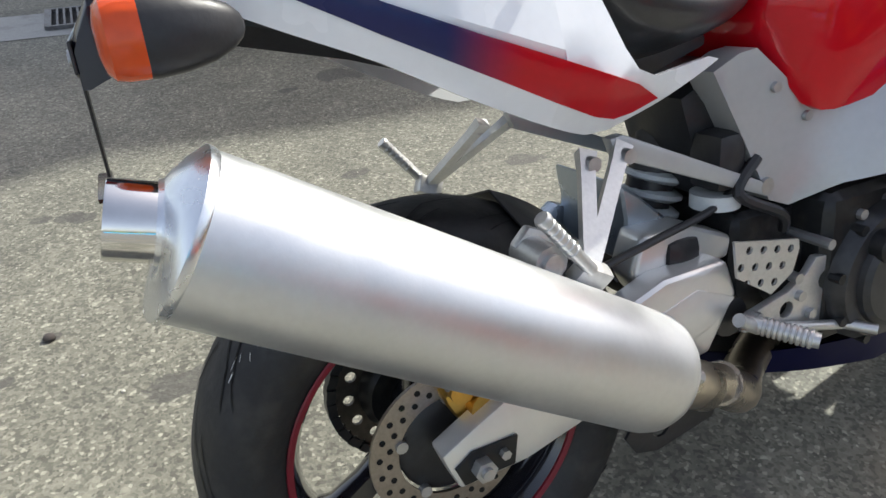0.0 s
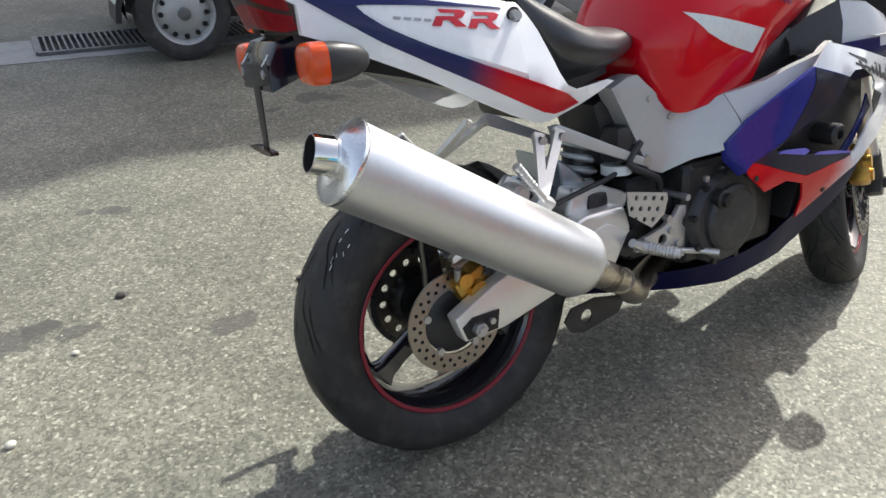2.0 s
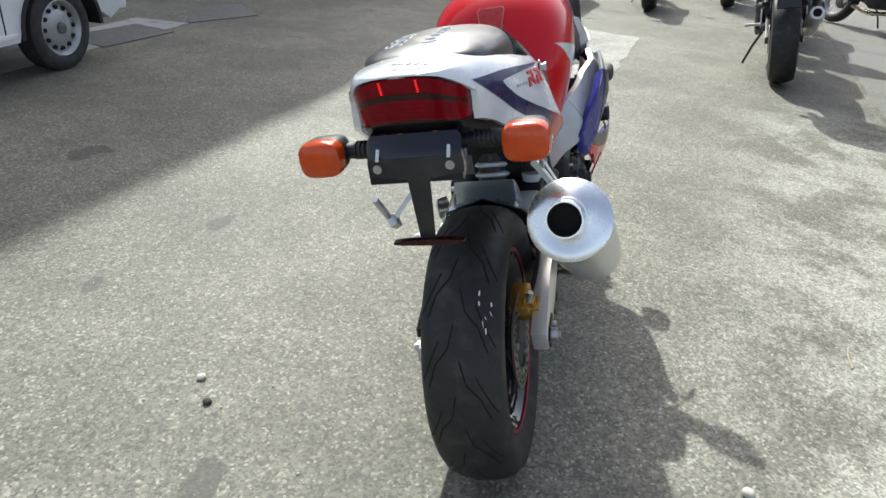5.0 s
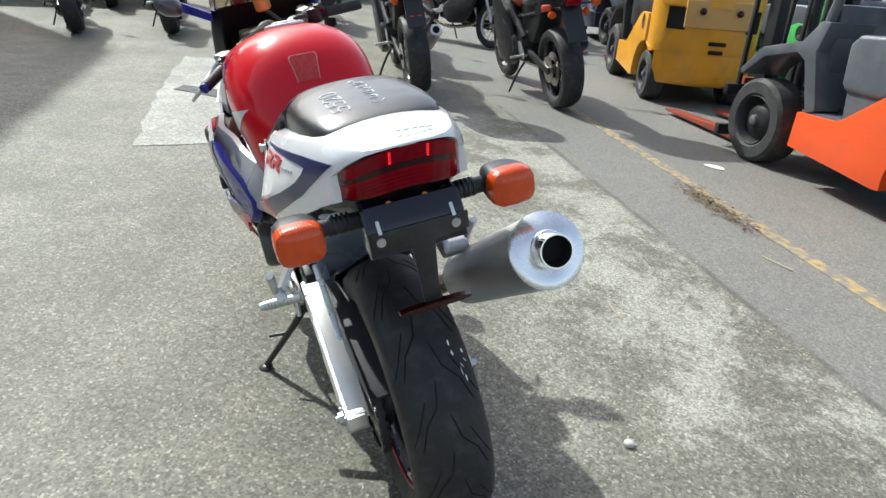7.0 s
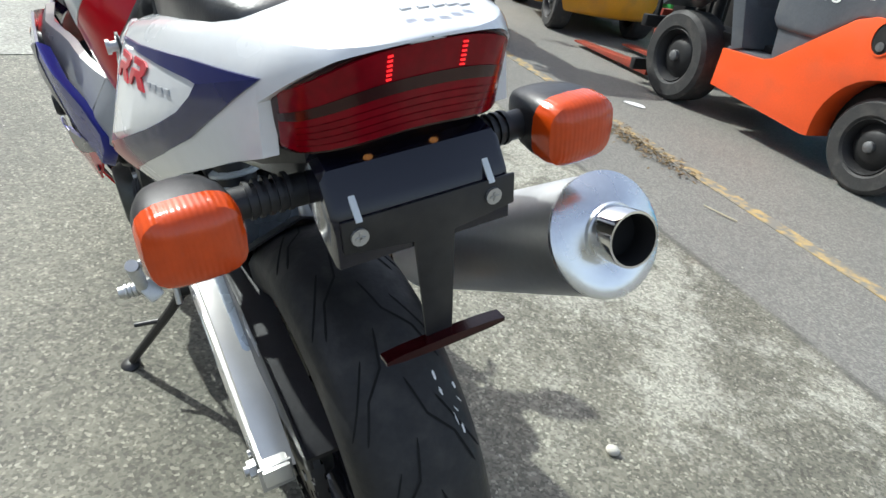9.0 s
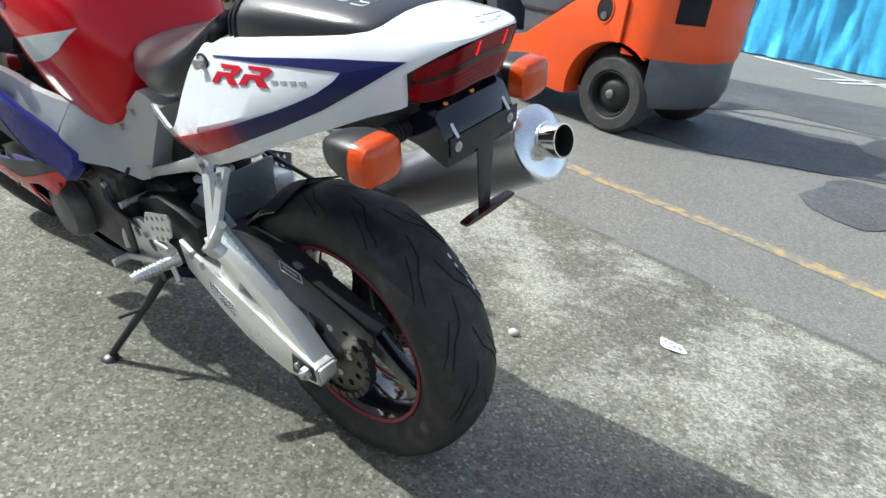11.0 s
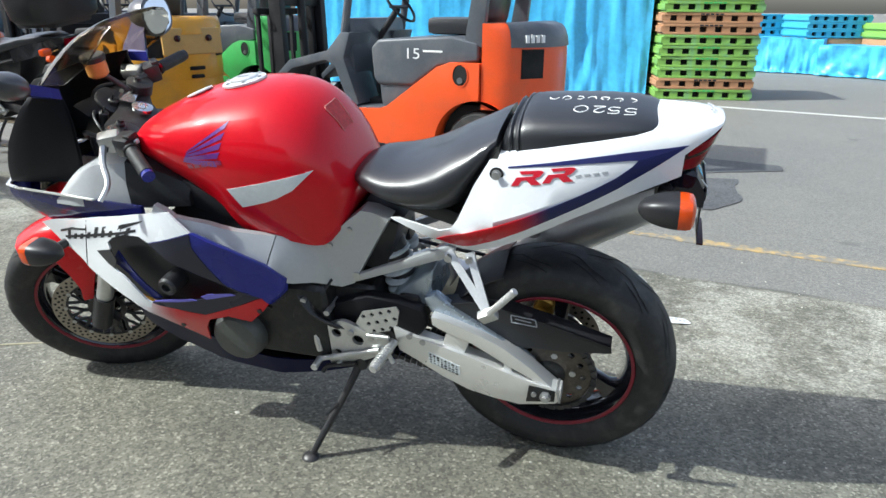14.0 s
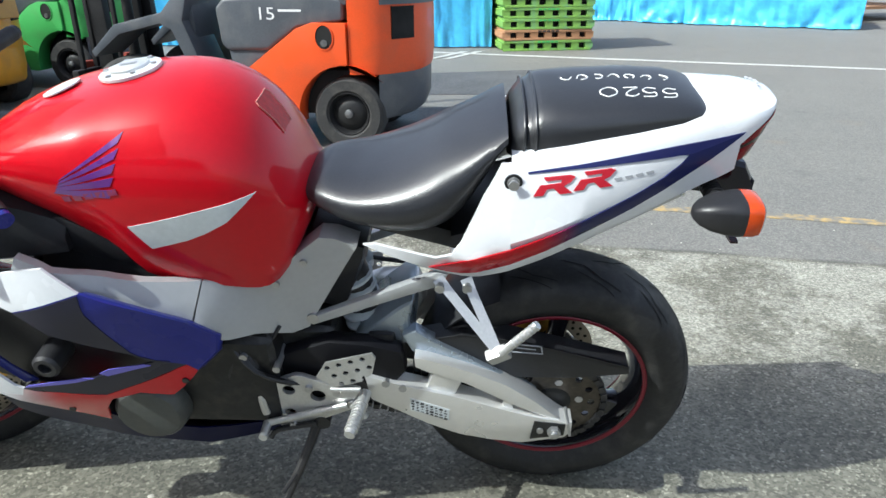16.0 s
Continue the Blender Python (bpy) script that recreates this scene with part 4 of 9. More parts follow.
for x in [0.12 - k * 0.0245 for k in range(15)] + [-0.232, -0.24, -0.2474, -0.2491, -0.254, -0.26, -0.266, -0.273, -0.28, -0.288, -0.296, -0.303, -0.308, -0.3135, -0.317, -0.319, -0.3205, -0.3214, -0.3219, -0.322]:
    zl, zt = lerp_at(x, TAIL_LOW), lerp_at(x, TAIL_TOP)
    half = []
    for u in (0, 0.2, 0.4, 0.6, 0.76, 0.87, 0.94, 0.98, 1.0):
        z = zl + (zt - zl) * u
        half.append(V(x, tail_y(x, z), z))
    w = half[-1].y
    half += [V(x, w * u, zt + 0.016 * min(1.0, w / 0.09) ** 2 * (1 - u ** 2.2)) for u in (0.9, 0.75, 0.55, 0.3, 0.0)]
    inner = [V(p.x + (0.006 if x < -0.3 else 0), max(0, p.y - (0.013 if -0.25 < x < -0.2 else 0.007)), p.z - (0.007 if k > 7 else 0)) for k, p in enumerate(half)]
    outer = half + [V(p.x, -p.y, p.z) for p in half[-2::-1]]
    inner = inner + [V(p.x, -p.y, p.z) for p in inner[-2::-1]]
    loops.append(outer + inner[::-1])
rings(b2, loops)
join(bm, b2)
for s in (1, -1):
    sheet(bm, TAIL_FRONT, tail_y, 0.006, 0.03, side=s)
bmesh.ops.remove_doubles(bm, verts=bm.verts, dist=0.0004)
panel = P("tail_cowl", bm, M_WHITE, label="white tail cowl with a navy and red stripe", sharp=32)
R_SHAPE = [(0, 0), (-0.012, 0), (-0.016, 0.011), (-0.024, 0.012), (-0.032, 0.0), (-0.047, 0.0), (-0.036, 0.014), (-0.044, 0.019), (-0.05, 0.029), (-0.044, 0.033), (-0.012, 0.033), (-0.015, 0.026), (-0.034, 0.026), (-0.033, 0.02), (-0.008, 0.019)]
for s in (1, -1):
    bm = B()
    sheet(bm, STRIPE_UP, tail_y, 0.003, 0.012, 0.0018, s)
    P("stripe", bm, M_NAVY, panel, "thin navy stripe")
    bm = B()
    sheet(bm, STRIPE, tail_y, 0.003, 0.012, 0.0018, s)
    P("stripe", bm, M_STRIPE, panel, "stripe fading from navy to dark red")
    # two slanted red letters as plain shapes, and pale print behind them
    for x0 in (0.086, 0.022):
        bm = B()
        q = R_SHAPE if s > 0 else [(-0.05 - a, b) for a, b in R_SHAPE[::-1]]
        sheet(bm, [(x0 + a * 1.32, 0.865 + (0.08 - x0 - a) * 0.14 + b * 0.82) for a, b in q], tail_y, 0.0016, 0.02, 0.0022, s)
        P("emblem", bm, M_EMBLEM, panel, "red slanted emblem")
    bm = B()
    for k in range(4):
        x = -0.045 - k * 0.017
        sheet(bm, [(x, 0.886 + k * 0.0025), (x - 0.011, 0.888 + k * 0.0025), (x - 0.009, 0.8925 + k * 0.0025), (x + 0.003, 0.8905 + k * 0.0025)], tail_y, 0.001, 0.05, 0.0011, s)
    tagged(P("emblem_print", bm, M_GREY, panel), kind="stuff")
    bm = B()
    y = s * tail_y(0.118, 0.884)
    rod(bm, (0.118, y, 0.884), (0.118, y + s * 0.005, 0.884), 0.0105)
    rod(bm, (0.118, y + s * 0.004, 0.884), (0.118, y + s * 0.014, 0.884), 0.006)
    rod(bm, (0.118, y + s * 0.012, 0.884), (0.118, y + s * 0.016, 0.884), 0.0085)
    P("grab_bolt", bm, M_BOLT, panel, "steel hook bolt")
    bm = B()
    rod(bm, (0.118, y + s * 0.001, 0.884), (0.118, y + s * 0.004, 0.884), 0.015)
    P("grommet", bm, M_BLACK, panel)
bm = B()
for k in range(5):
    x, y = -0.299 + 0.003 * abs(k - 1.5), 0.006 - k * 0.012
    box(bm, (x, y, lerp_at(x, TAIL_TOP) + 0.0155 * (1 - abs(y / (lerp_at(x, TAIL_W) - 0.012)) ** 2.2)), (0.0045, 0.0075, 0.0016), (0, -4, 0))
tagged(P("maker_print", bm, M_MAKER, panel), kind="stuff")

# tail lamp
def lamp_at(u, v, off=0.0, wide=0.0965):
    a = abs(u)
    top = 0.9335 + 0.039 * (1 - a ** 3.4)
    bot = 0.884 + 0.013 * (1 - u * u) + 0.006 * max(0.0, (a - 0.85) / 0.15) ** 2
    x = (-0.290 + 0.045 * a ** 4) * (1 - v) + (-0.316 + 0.064 * a ** 5) * v
    return V(x - off, wide * u, bot + (top - bot) * v)


def lamp_piece(v0, v1, off=0.0, u0=-1.0, u1=1.0):
    bm = B()
    us = [u0 + (u1 - u0) * k / 20 for k in range(21)]
    loops = []
    for u in us:
        a = [lamp_at(u, v0 + (v1 - v0) * j / 4, off) for j in range(5)]
        loops.append(a + [p + V(0.012, 0, 0) for p in reversed(a)])
    rings(bm, loops)
    return bm


bm = B()
rings(bm, [[lamp_at(u, v, 0.0, 0.099) + V(0.008 + d, 0, 0) for v in (-0.04, 0.25, 0.5, 0.75, 0.9)] + [lamp_at(u, v, 0.0, 0.099) + V(0.02 + d, 0, 0) for v in (0.9, 0.5, -0.04)] for u, d in [(k / 10, 0.0) for k in range(-10, 11)]])
P("lamp_gasket", bm, M_BLACK, label="black gasket round the tail lamp")
tail_lamp = P("tail_lamp", lamp_piece(0.0, 1.0), M_DARKLENS, label="red tail lamp with a dark centre band")
P("upper_lens", lamp_piece(0.64, 0.97, 0.002, -0.97, 0.97), M_REDLENS, tail_lamp)
P("lower_lens", lamp_piece(0.04, 0.5, 0.002, -0.98, 0.98), M_REDLENS, tail_lamp)
P("band", lamp_piece(0.5, 0.64, 0.0026, -0.98, 0.98), M_DARKLENS, tail_lamp)
for k in range(4):
    P("rib", lamp_piece(0.12 + 0.09 * k, 0.128 + 0.09 * k, 0.0024, -0.9, 0.9), M_RIBLENS, tail_lamp)
for u in (-0.3, 0.3):
    for k in range(6):
        P("bulb_glint", lamp_piece(0.665 + 0.047 * k, 0.684 + 0.047 * k, 0.0034, u - 0.019, u + 0.019), M_LED, tail_lamp)

# glowing bulbs added under the lamp for the amber reflections on the bracket
M_BULB = mat("warm_bulb", (0.9, 0.5, 0.2), 0.3, glow=(1.0, 0.42, 0.12, 2.0))
for y in (0.029, -0.031):
    bm = B()
    turned(bm, (-0.262, y, 0.8945), (0, 0, -1), [(0, 0.004), (0.0015, 0.004), (0.003, 0.002), (0.0035, 0.0)], 10)
    P("plate_bulb", bm, M_BULB, tail_lamp, "small lit amber bulb added for the bracket's reflections")

# undertail and plate bracket
bm = B()
loops = []
for x, z0, z1, w in ((0.22, 0.71, 0.75, 0.12), (0.05, 0.758, 0.80, 0.12), (-0.06, 0.795, 0.84, 0.112), (-0.17, 0.822, 0.885, 0.095), (-0.25, 0.852, 0.895, 0.078)):
    loops.append([V(x, y * w, z) for y, z in ((-1, z1), (-1, z0 + 0.02), (-0.8, z0), (0.8, z0), (1, z0 + 0.02), (1, z1))])
rings(bm, loops)
P("undertail", bm, M_BLACK, label="black undertail tray")
bm = B()
loops = []
for x, z0, z1, w in ((-0.2, 0.82, 0.868, 0.07), (-0.245, 0.818, 0.884, 0.077), (-0.28, 0.806, 0.876, 0.079), (-0.294, 0.8, 0.852, 0.079), (-0.3, 0.8, 0.838, 0.078)):
    loops.append([V(x, y * w, z) for y, z in ((-1, z1 - 0.008), (-1, z0), (1, z0), (1, z1 - 0.008), (0.92, z1), (-0.92, z1))])
rings(bm, loops)
bracket = P("plate_bracket", bm, M_BRACKET, label="black number plate bracket")
bm = B()
slab(bm, [(0.078, 0.842), (-0.078, 0.842), (-0.078, 0.814), (-0.02, 0.806), (-0.014, 0.70), (0.012, 0.70), (0.018, 0.806), (0.078, 0.814)], 0, 0.003, 0.001)
bm.transform(Matrix(((0, -1, 0, -0.3), (1, 0, 0, -0.004), (0, 0, 1, 0), (0, 0, 0, 1))))
P("plate_stay", bm, M_SATIN, bracket)
for y in (0.0605, -0.0605):
    bm = B()
    rod(bm, (-0.302, y, 0.827), (-0.3055, y, 0.827), 0.0075)
    box(bm, (-0.306, y, 0.827), (0.001, 0.008, 0.0016))
    box(bm, (-0.306, y, 0.827), (0.001, 0.0016, 0.008))
    P("screw", bm, M_BOLT, bracket)
    # pale bar that paints the glint at the bracket's slot
    bm = B()
    box(bm, (-0.297, y * 0.98, 0.848), (0.002, 0.006, 0.022), (0, 38, 0), 0.002)
    P("slot_glint", bm, M_BADGE, bracket)
bm = B()
loops = []
for y, h in ((0.053, 0.002), (0.035, 0.004), (-0.01, 0.005), (-0.05, 0.004), (-0.068, 0.002)):
    loops.append([V(-0.308 + a, y, 0.6985 + b) for a, b in ((-0.006, -h), (0.008, -h), (0.008, h), (-0.006, h))])
rings(bm, loops)
P("reflector", bm, M_DARKLENS, bracket, "dark red bar reflector")

# rear indicators
def indicator(c, s, back=True):
    """A lamp on a ribbed stem; s is its side, back turns the lens to the rear."""
    d = -1 if back else 1
    bm = B()
    cx, cy, cz = c
    loops = []
    for t, k in ((0.0, 0.97), (-0.008, 0.985), (-0.03, 0.92), (-0.052, 0.76), (-0.068, 0.54), (-0.077, 0.3), (-0.08, 0.1)):
        ring = []
        for i in range(20):
            a = 2 * math.pi * i / 20
            ca, sa = math.cos(a), math.sin(a)
            ring.append(V(cx + d * t, cy + 0.0395 * k * math.copysign(abs(ca) ** 0.6, ca), cz + 0.0325 * k * math.copysign(abs(sa) ** 0.6, sa)))
        loops.append(ring)
    rings(bm, loops)
    body = P("indicator", bm, M_BLACK, label="orange indicator lamp on a black stem")
    bm = B()
    loops = []
    for t, k in ((-0.003, 1.0), (0.012, 1.0), (0.021, 0.94), (0.026, 0.78), (0.029, 0.4)):
        ring = []
        for i in range(20):
            a = 2 * math.pi * i / 20
            ca, sa = math.cos(a), math.sin(a)
            ring.append(V(cx + d * t, cy + 0.039 * k * math.copysign(abs(ca) ** 0.6, ca), cz + 0.032 * k * math.copysign(abs(sa) ** 0.6, sa)))
        loops.append(ring)
    rings(bm, loops)
    P("lens", bm, M_ORANGELENS, body, "orange lens")
    bm = B()
    if back:
        rod(bm, (cx + 0.028, s * 0.07, cz - 0.002), (cx + 0.028, cy - s * 0.03, cz), 0.014)
        for k in range(5):
            y = s * (0.088 + k * 0.008)
            rod(bm, (cx + 0.028, y, cz), (cx + 0.028, y + s * 0.004, cz), 0.0165)
    else:
        rod(bm, (cx - 0.05, cy - s * 0.10, cz), (cx - 0.04, cy - s * 0.02, cz), 0.012)
    P("stem", bm, M_BLACK, body)
    return body


indicator((-0.25, 0.174, 0.838), 1)
indicator((-0.25, -0.177, 0.843), -1)

# ---- tank, seats, frame ----
T_TOP = [(0.475, 0.80), (0.485, 0.835), (0.50, 0.875), (0.53, 0.935), (0.57, 0.978), (0.62, 1.006), (0.68, 1.016), (0.76, 1.011), (0.84, 0.994), (0.92, 0.972), (0.99, 0.944), (1.035, 0.921), (1.058, 0.899), (1.072, 0.866)]
T_BOT = [(0.475, 0.775), (0.49, 0.73), (0.52, 0.67), (0.555, 0.648), (0.66, 0.667), (0.76, 0.688), (0.785, 0.715), (0.80, 0.752), (0.9, 0.808), (1.0, 0.838), (1.06, 0.847), (1.072, 0.853)]
T_W = [(0.475, 0.09), (0.49, 0.128), (0.52, 0.16), (0.58, 0.184), (0.66, 0.194), (0.74, 0.197), (0.82, 0.192), (0.9, 0.18), (0.98, 0.157), (1.03, 0.134), (1.058, 0.112), (1.072, 0.085)]


def tank_y(x, z):
    zt, zb, w = smooth_at(x, T_TOP), smooth_at(x, T_BOT), smooth_at(x, T_W)
    zm = zb + (zt - zb) * 0.52
    if z >= zm:
        u = min(1.0, (z - zm) / max(1e-4, zt - zm))
        return w * max(0.0, 1 - u ** 2.3) ** (1 / 2.3)
    u = (zm - z) / max(1e-4, zm - zb)
    return w * (1 - 0.17 * u * u)


bm = B()
loops = []
xs = [0.476, 0.482, 0.49, 0.5] + [0.515 + 0.019 * k for k in range(29)] + [1.056, 1.064, 1.071]
for x in xs:
    zt, zb = smooth_at(x, T_TOP), smooth_at(x, T_BOT)
    w = smooth_at(x, T_W)
    zm = zb + (zt - zb) * 0.52
    half = [V(x, tank_y(x, zb + (zm - zb) * k / 5), zb + (zm - zb) * k / 5) for k in range(5)]
    for k in range(10):
        a = math.pi / 2 * k / 9.0
        half.append(V(x, w * math.cos(a) ** (2 / 2.3), zm + (zt - zm) * math.sin(a) ** (2 / 2.3)))
    half[-1].y = 0
    loops.append(half + [V(p.x, -p.y, p.z) for p in reversed(half[:-1])])
rings(bm, loops)
tank = P("tank", bm, M_RED, label="gloss red fuel tank with white flashes", sharp=50)
for s in (1, -1):
    bm = B()
    sheet(bm, [(0.755, 0.81), (0.727, 0.762), (0.66, 0.782), (0.63, 0.794), (0.59, 0.815), (0.54, 0.86), (0.64, 0.838)], tank_y, 0.002, 0.02, 0.0012, s)
    P("flash", bm, M_BADGE, tank, "pale flash on the tank")
    # wing-shaped badge of five feathers, and a bar for the name under it
    bm = B()
    for k in range(5):
        a0, a1 = V(0.865 - 0.004 * k, 0, 0.868 + 0.006 * k), V(0.768 - 0.006 * k, 0, 0.868 + 0.021 * k)
        w = 0.0128
        sheet(bm, [(a0.x, a0.z), (a1.x, a1.z - 0.002), (a1.x - 0.008, a1.z + w), (a0.x - 0.01, a0.z + w * 0.6)], tank_y, 0.001, 0.02, 0.001, s)
    P("badge", bm, M_WING, tank, "violet wing badge")
    bm = B()
    for k in range(5):
        x, z = 0.852 - k * 0.021, 0.852 + k * 0.0045
        sheet(bm, [(x, z), (x - 0.015, z + 0.003), (x - 0.014, z + 0.013), (x + 0.002, z + 0.01)], tank_y, 0.001, 0.05, 0.001, s)
    P("badge_print", bm, M_WINE, tank)
ztop = smooth_at(0.77, T_TOP)
CAPM = pose(0.775, 0.0, ztop - 0.003, 0, 9, 0)
bm = B()
turned(bm, (0, 0, 0), (0, 0, 1), [(0, 0.054), (0.005, 0.054), (0.007, 0.05), (0.007, 0.0)], 32)
cap = P("filler_cap", bm, M_BADGE, tank, "metal filler cap", CAPM)
bm = B()
turned(bm, (0, 0, 0.007), (0, 0, 1), [(0, 0.034), (0.004, 0.033), (0.006, 0.028), (0.006, 0.0)], 32)
P("lock_plate", bm, M_ALU, cap, m=CAPM)
for k in range(6):
    a = 2 * math.pi * k / 6
    bm = B()
    rod(bm, (0.044 * math.cos(a), 0.044 * math.sin(a), 0.006), (0.044 * math.cos(a), 0.044 * math.sin(a), 0.01), 0.005, n=8)
    P("cap_screw", bm, M_BOLT, cap, m=CAPM)
bm = B()
box(bm, (0, 0, 0.013), (0.03, 0.008, 0.002))
P("key_slot", bm, M_BOLT, cap, m=CAPM)
bm = B()
turned(bm, (0, 0, 0), (0, 0, 1), [(0, 0.034), (0.0025, 0.034), (0.0025, 0.0)], 24)
P("sticker", bm, M_BADGE, tank, "pale round sticker", pose(0.9, 0.012, smooth_at(0.9, T_TOP) + 0.0012, 0, 19, 0))
# pale outline left by a tank pad
bm = B()


def tank_rear_x(y, z):
    a, b = 0.44, 0.70
    for _ in range(24):
        m = (a + b) / 2
        if z > smooth_at(m, T_TOP) or tank_y(m, z) < abs(y):
            a = m
        else:
            b = m
    return b


pad = [(-0.03, 0.963), (0.03, 0.963), (0.035, 0.957), (0.03, 0.93), (0.0275, 0.905), (-0.0275, 0.905), (-0.03, 0.93), (-0.035, 0.957)]
for (y0, z0), (y1, z1) in zip(pad, pad[1:] + pad[:1]):
    if z0 < 0.91 and z1 < 0.91:
        continue
    for k in range(6):
        ya, za, yb, zb = y0 + (y1 - y0) * k / 6, z0 + (z1 - z0) * k / 6, y0 + (y1 - y0) * (k + 1) / 6, z0 + (z1 - z0) * (k + 1) / 6
        pa, pb = V(tank_rear_x(ya, za) - 0.001, ya, za), V(tank_rear_x(yb, zb) - 0.001, yb, zb)
        rod(bm, pa, pb, 0.0013, n=6)
P("pad_outline", bm, M_PADGLUE, tank, "pale glue outline of a lost tank pad")
# matt film left inside that outline
bm = B()
rows_p = []
for k in range(9):
    z = 0.906 + 0.007 * k
    hw = lerp_at(z, [(0.885, 0.026), (0.93, 0.029), (0.962, 0.035)])
    rows_p.append([V(tank_rear_x(hw * (j / 4 - 1), z) - 0.0008, hw * (j / 4 - 1), z) for j in range(9)])
grid_v = [[bm.verts.new(p) for p in r] for r in rows_p]
for r0, r1 in zip(grid_v, grid_v[1:]):
    for j in range(8):
        bm.faces.new((r0[j + 1], r0[j], r1[j], r1[j + 1]))
P("pad_film", bm, M_PADFILM, tank, "dull glue film on the tank")

# rider's seat
S_TOP = [(0.125, 0.955), (0.15, 0.945), (0.18, 0.93), (0.224, 0.912), (0.279, 0.88), (0.336, 0.856), (0.395, 0.842), (0.45, 0.842), (0.48, 0.832), (0.498, 0.805)]
S_BOT = [(0.125, 0.93), (0.15, 0.868), (0.185, 0.805), (0.205, 0.765), (0.24, 0.742), (0.3, 0.736), (0.36, 0.745), (0.44, 0.764), (0.48, 0.785), (0.498, 0.80)]
S_W = [(0.125, 0.12), (0.18, 0.148), (0.25, 0.166), (0.32, 0.16), (0.4, 0.138), (0.46, 0.105), (0.485, 0.08), (0.498, 0.05)]
bm = B()
loops = []
for k in range(26):
    x = 0.127 + 0.0147 * k
    zt, zb, w = smooth_at(x, S_TOP), smooth_at(x, S_BOT), smooth_at(x, S_W)
    zc, h = (zt + zb) / 2, max(0.004, (zt - zb) / 2)
    ring = []
    for i in range(28):
        a = 2 * math.pi * i / 28
        ca, sa = math.cos(a), math.sin(a)
        y = w * math.copysign(abs(ca) ** 0.75, ca) * (1.0 - 0.16 * max(0, sa) ** 2)
        y *= 1.0 - 0.3 * max(0.0, -sa) ** 1.5
        ring.append(V(x, y, zc + h * math.copysign(abs(sa) ** (0.62 if sa > 0 else 0.85), sa)))
    loops.append(ring)
rings(bm, loops)
P("rider_seat", bm, M_RIDERSEAT, label="black vinyl rider's seat", sharp=50)
# passenger seat
bm = B()
loops = []
PS_W = [(-0.205, 0.045), (-0.198, 0.077), (-0.185, 0.094), (-0.15, 0.108), (-0.08, 0.118), (0.02, 0.123), (0.09, 0.12), (0.118, 0.109), (0.126, 0.092)]
PS_TOP = [(-0.205, 0.972), (-0.19, 0.984), (-0.15, 0.993), (-0.08, 0.996), (0.01, 0.994), (0.068, 0.991), (0.1, 0.977), (0.118, 0.946), (0.128, 0.915)]
xs = [-0.204, -0.2, -0.193, -0.183] + [-0.17 + 0.02 * k for k in range(13)] + [0.084, 0.088, 0.092, 0.096, 0.1, 0.11, 0.118, 0.124, 0.127]
for x in xs:
    w, zt = lerp_at(x, PS_W), lerp_at(x, PS_TOP)
    zb = lerp_at(x, TAIL_TOP) - 0.004
    pinch = 0.004 if 0.087 < x < 0.097 else 0.0
    ring = []
    for i in range(25):
        a = math.pi * i / 24
        ca, sa = math.cos(a), math.sin(a)
        ring.append(V(x, (w - pinch) * math.copysign(abs(ca) ** 0.8, ca), zb + (zt - zb - pinch) * abs(sa) ** 0.55))
    loops.append(ring)
rings(bm, loops)
pseat = P("passenger_seat", bm, M_SEAT, label="black vinyl passenger seat with chalk marks", sharp=50)
bm = B()
for x in (0.082, 0.1):
    tube(bm, [V(x, (lerp_at(x, PS_W) + 0.001) * math.copysign(abs(math.cos(a)) ** 0.8, math.cos(a)), lerp_at(x, TAIL_TOP) + (lerp_at(x, PS_TOP) - lerp_at(x, TAIL_TOP) + 0.001) * abs(math.sin(a)) ** 0.55) for a in [math.pi * k / 16 for k in range(17)]], 0.0022, 6, 2)
P("seam", bm, M_SEAT, pseat)

def text_mesh(txt, size):
    cu = bpy.data.curves.new("t", "FONT")
    cu.body, cu.size, cu.extrude = txt, size, 0.0001
    cu.align_x, cu.align_y = "CENTER", "CENTER"
    ob = new("t", cu)
    me = bpy.data.meshes.new_from_object(ob)
    bpy.data.objects.remove(ob)
    bpy.data.curves.remove(cu)
    b = bmesh.new()
    b.from_mesh(me)
    bpy.data.meshes.remove(me)
    return b


def seat_z(x, y):
    w, zt, zb = lerp_at(x, PS_W), lerp_at(x, PS_TOP), lerp_at(x, TAIL_TOP) - 0.004
    c = min(0.999, abs(y) / w) ** (1 / 0.8)
    return zb + (zt - zb) * math.sqrt(1 - c * c) ** 0.55


CHALK = {"5": [(0.95, 1), (0.15, 0.93), (0.1, 0.55), (0.6, 0.62), (0.95, 0.35), (0.65, 0.02), (0.05, 0.08)], "2": [(0.0, 0.75), (0.35, 1), (0.85, 0.85), (0.65, 0.45), (0.05, 0.02), (1.0, 0.06)], "0": [(0.5, 1), (0.08, 0.75), (0.05, 0.3), (0.45, 0), (0.9, 0.25), (0.92, 0.72), (0.5, 1)]}


def chalked(bm, shape, x, y, w, h, lean=0.1):
    pts = [V(x + w * (a + lean * b), y + h * b, 0) for a, b in shape]
    for p in pts:
        p.z = seat_z(p.x, p.y) + 0.0002
    tube(bm, pts, 0.0014, 5, 5)


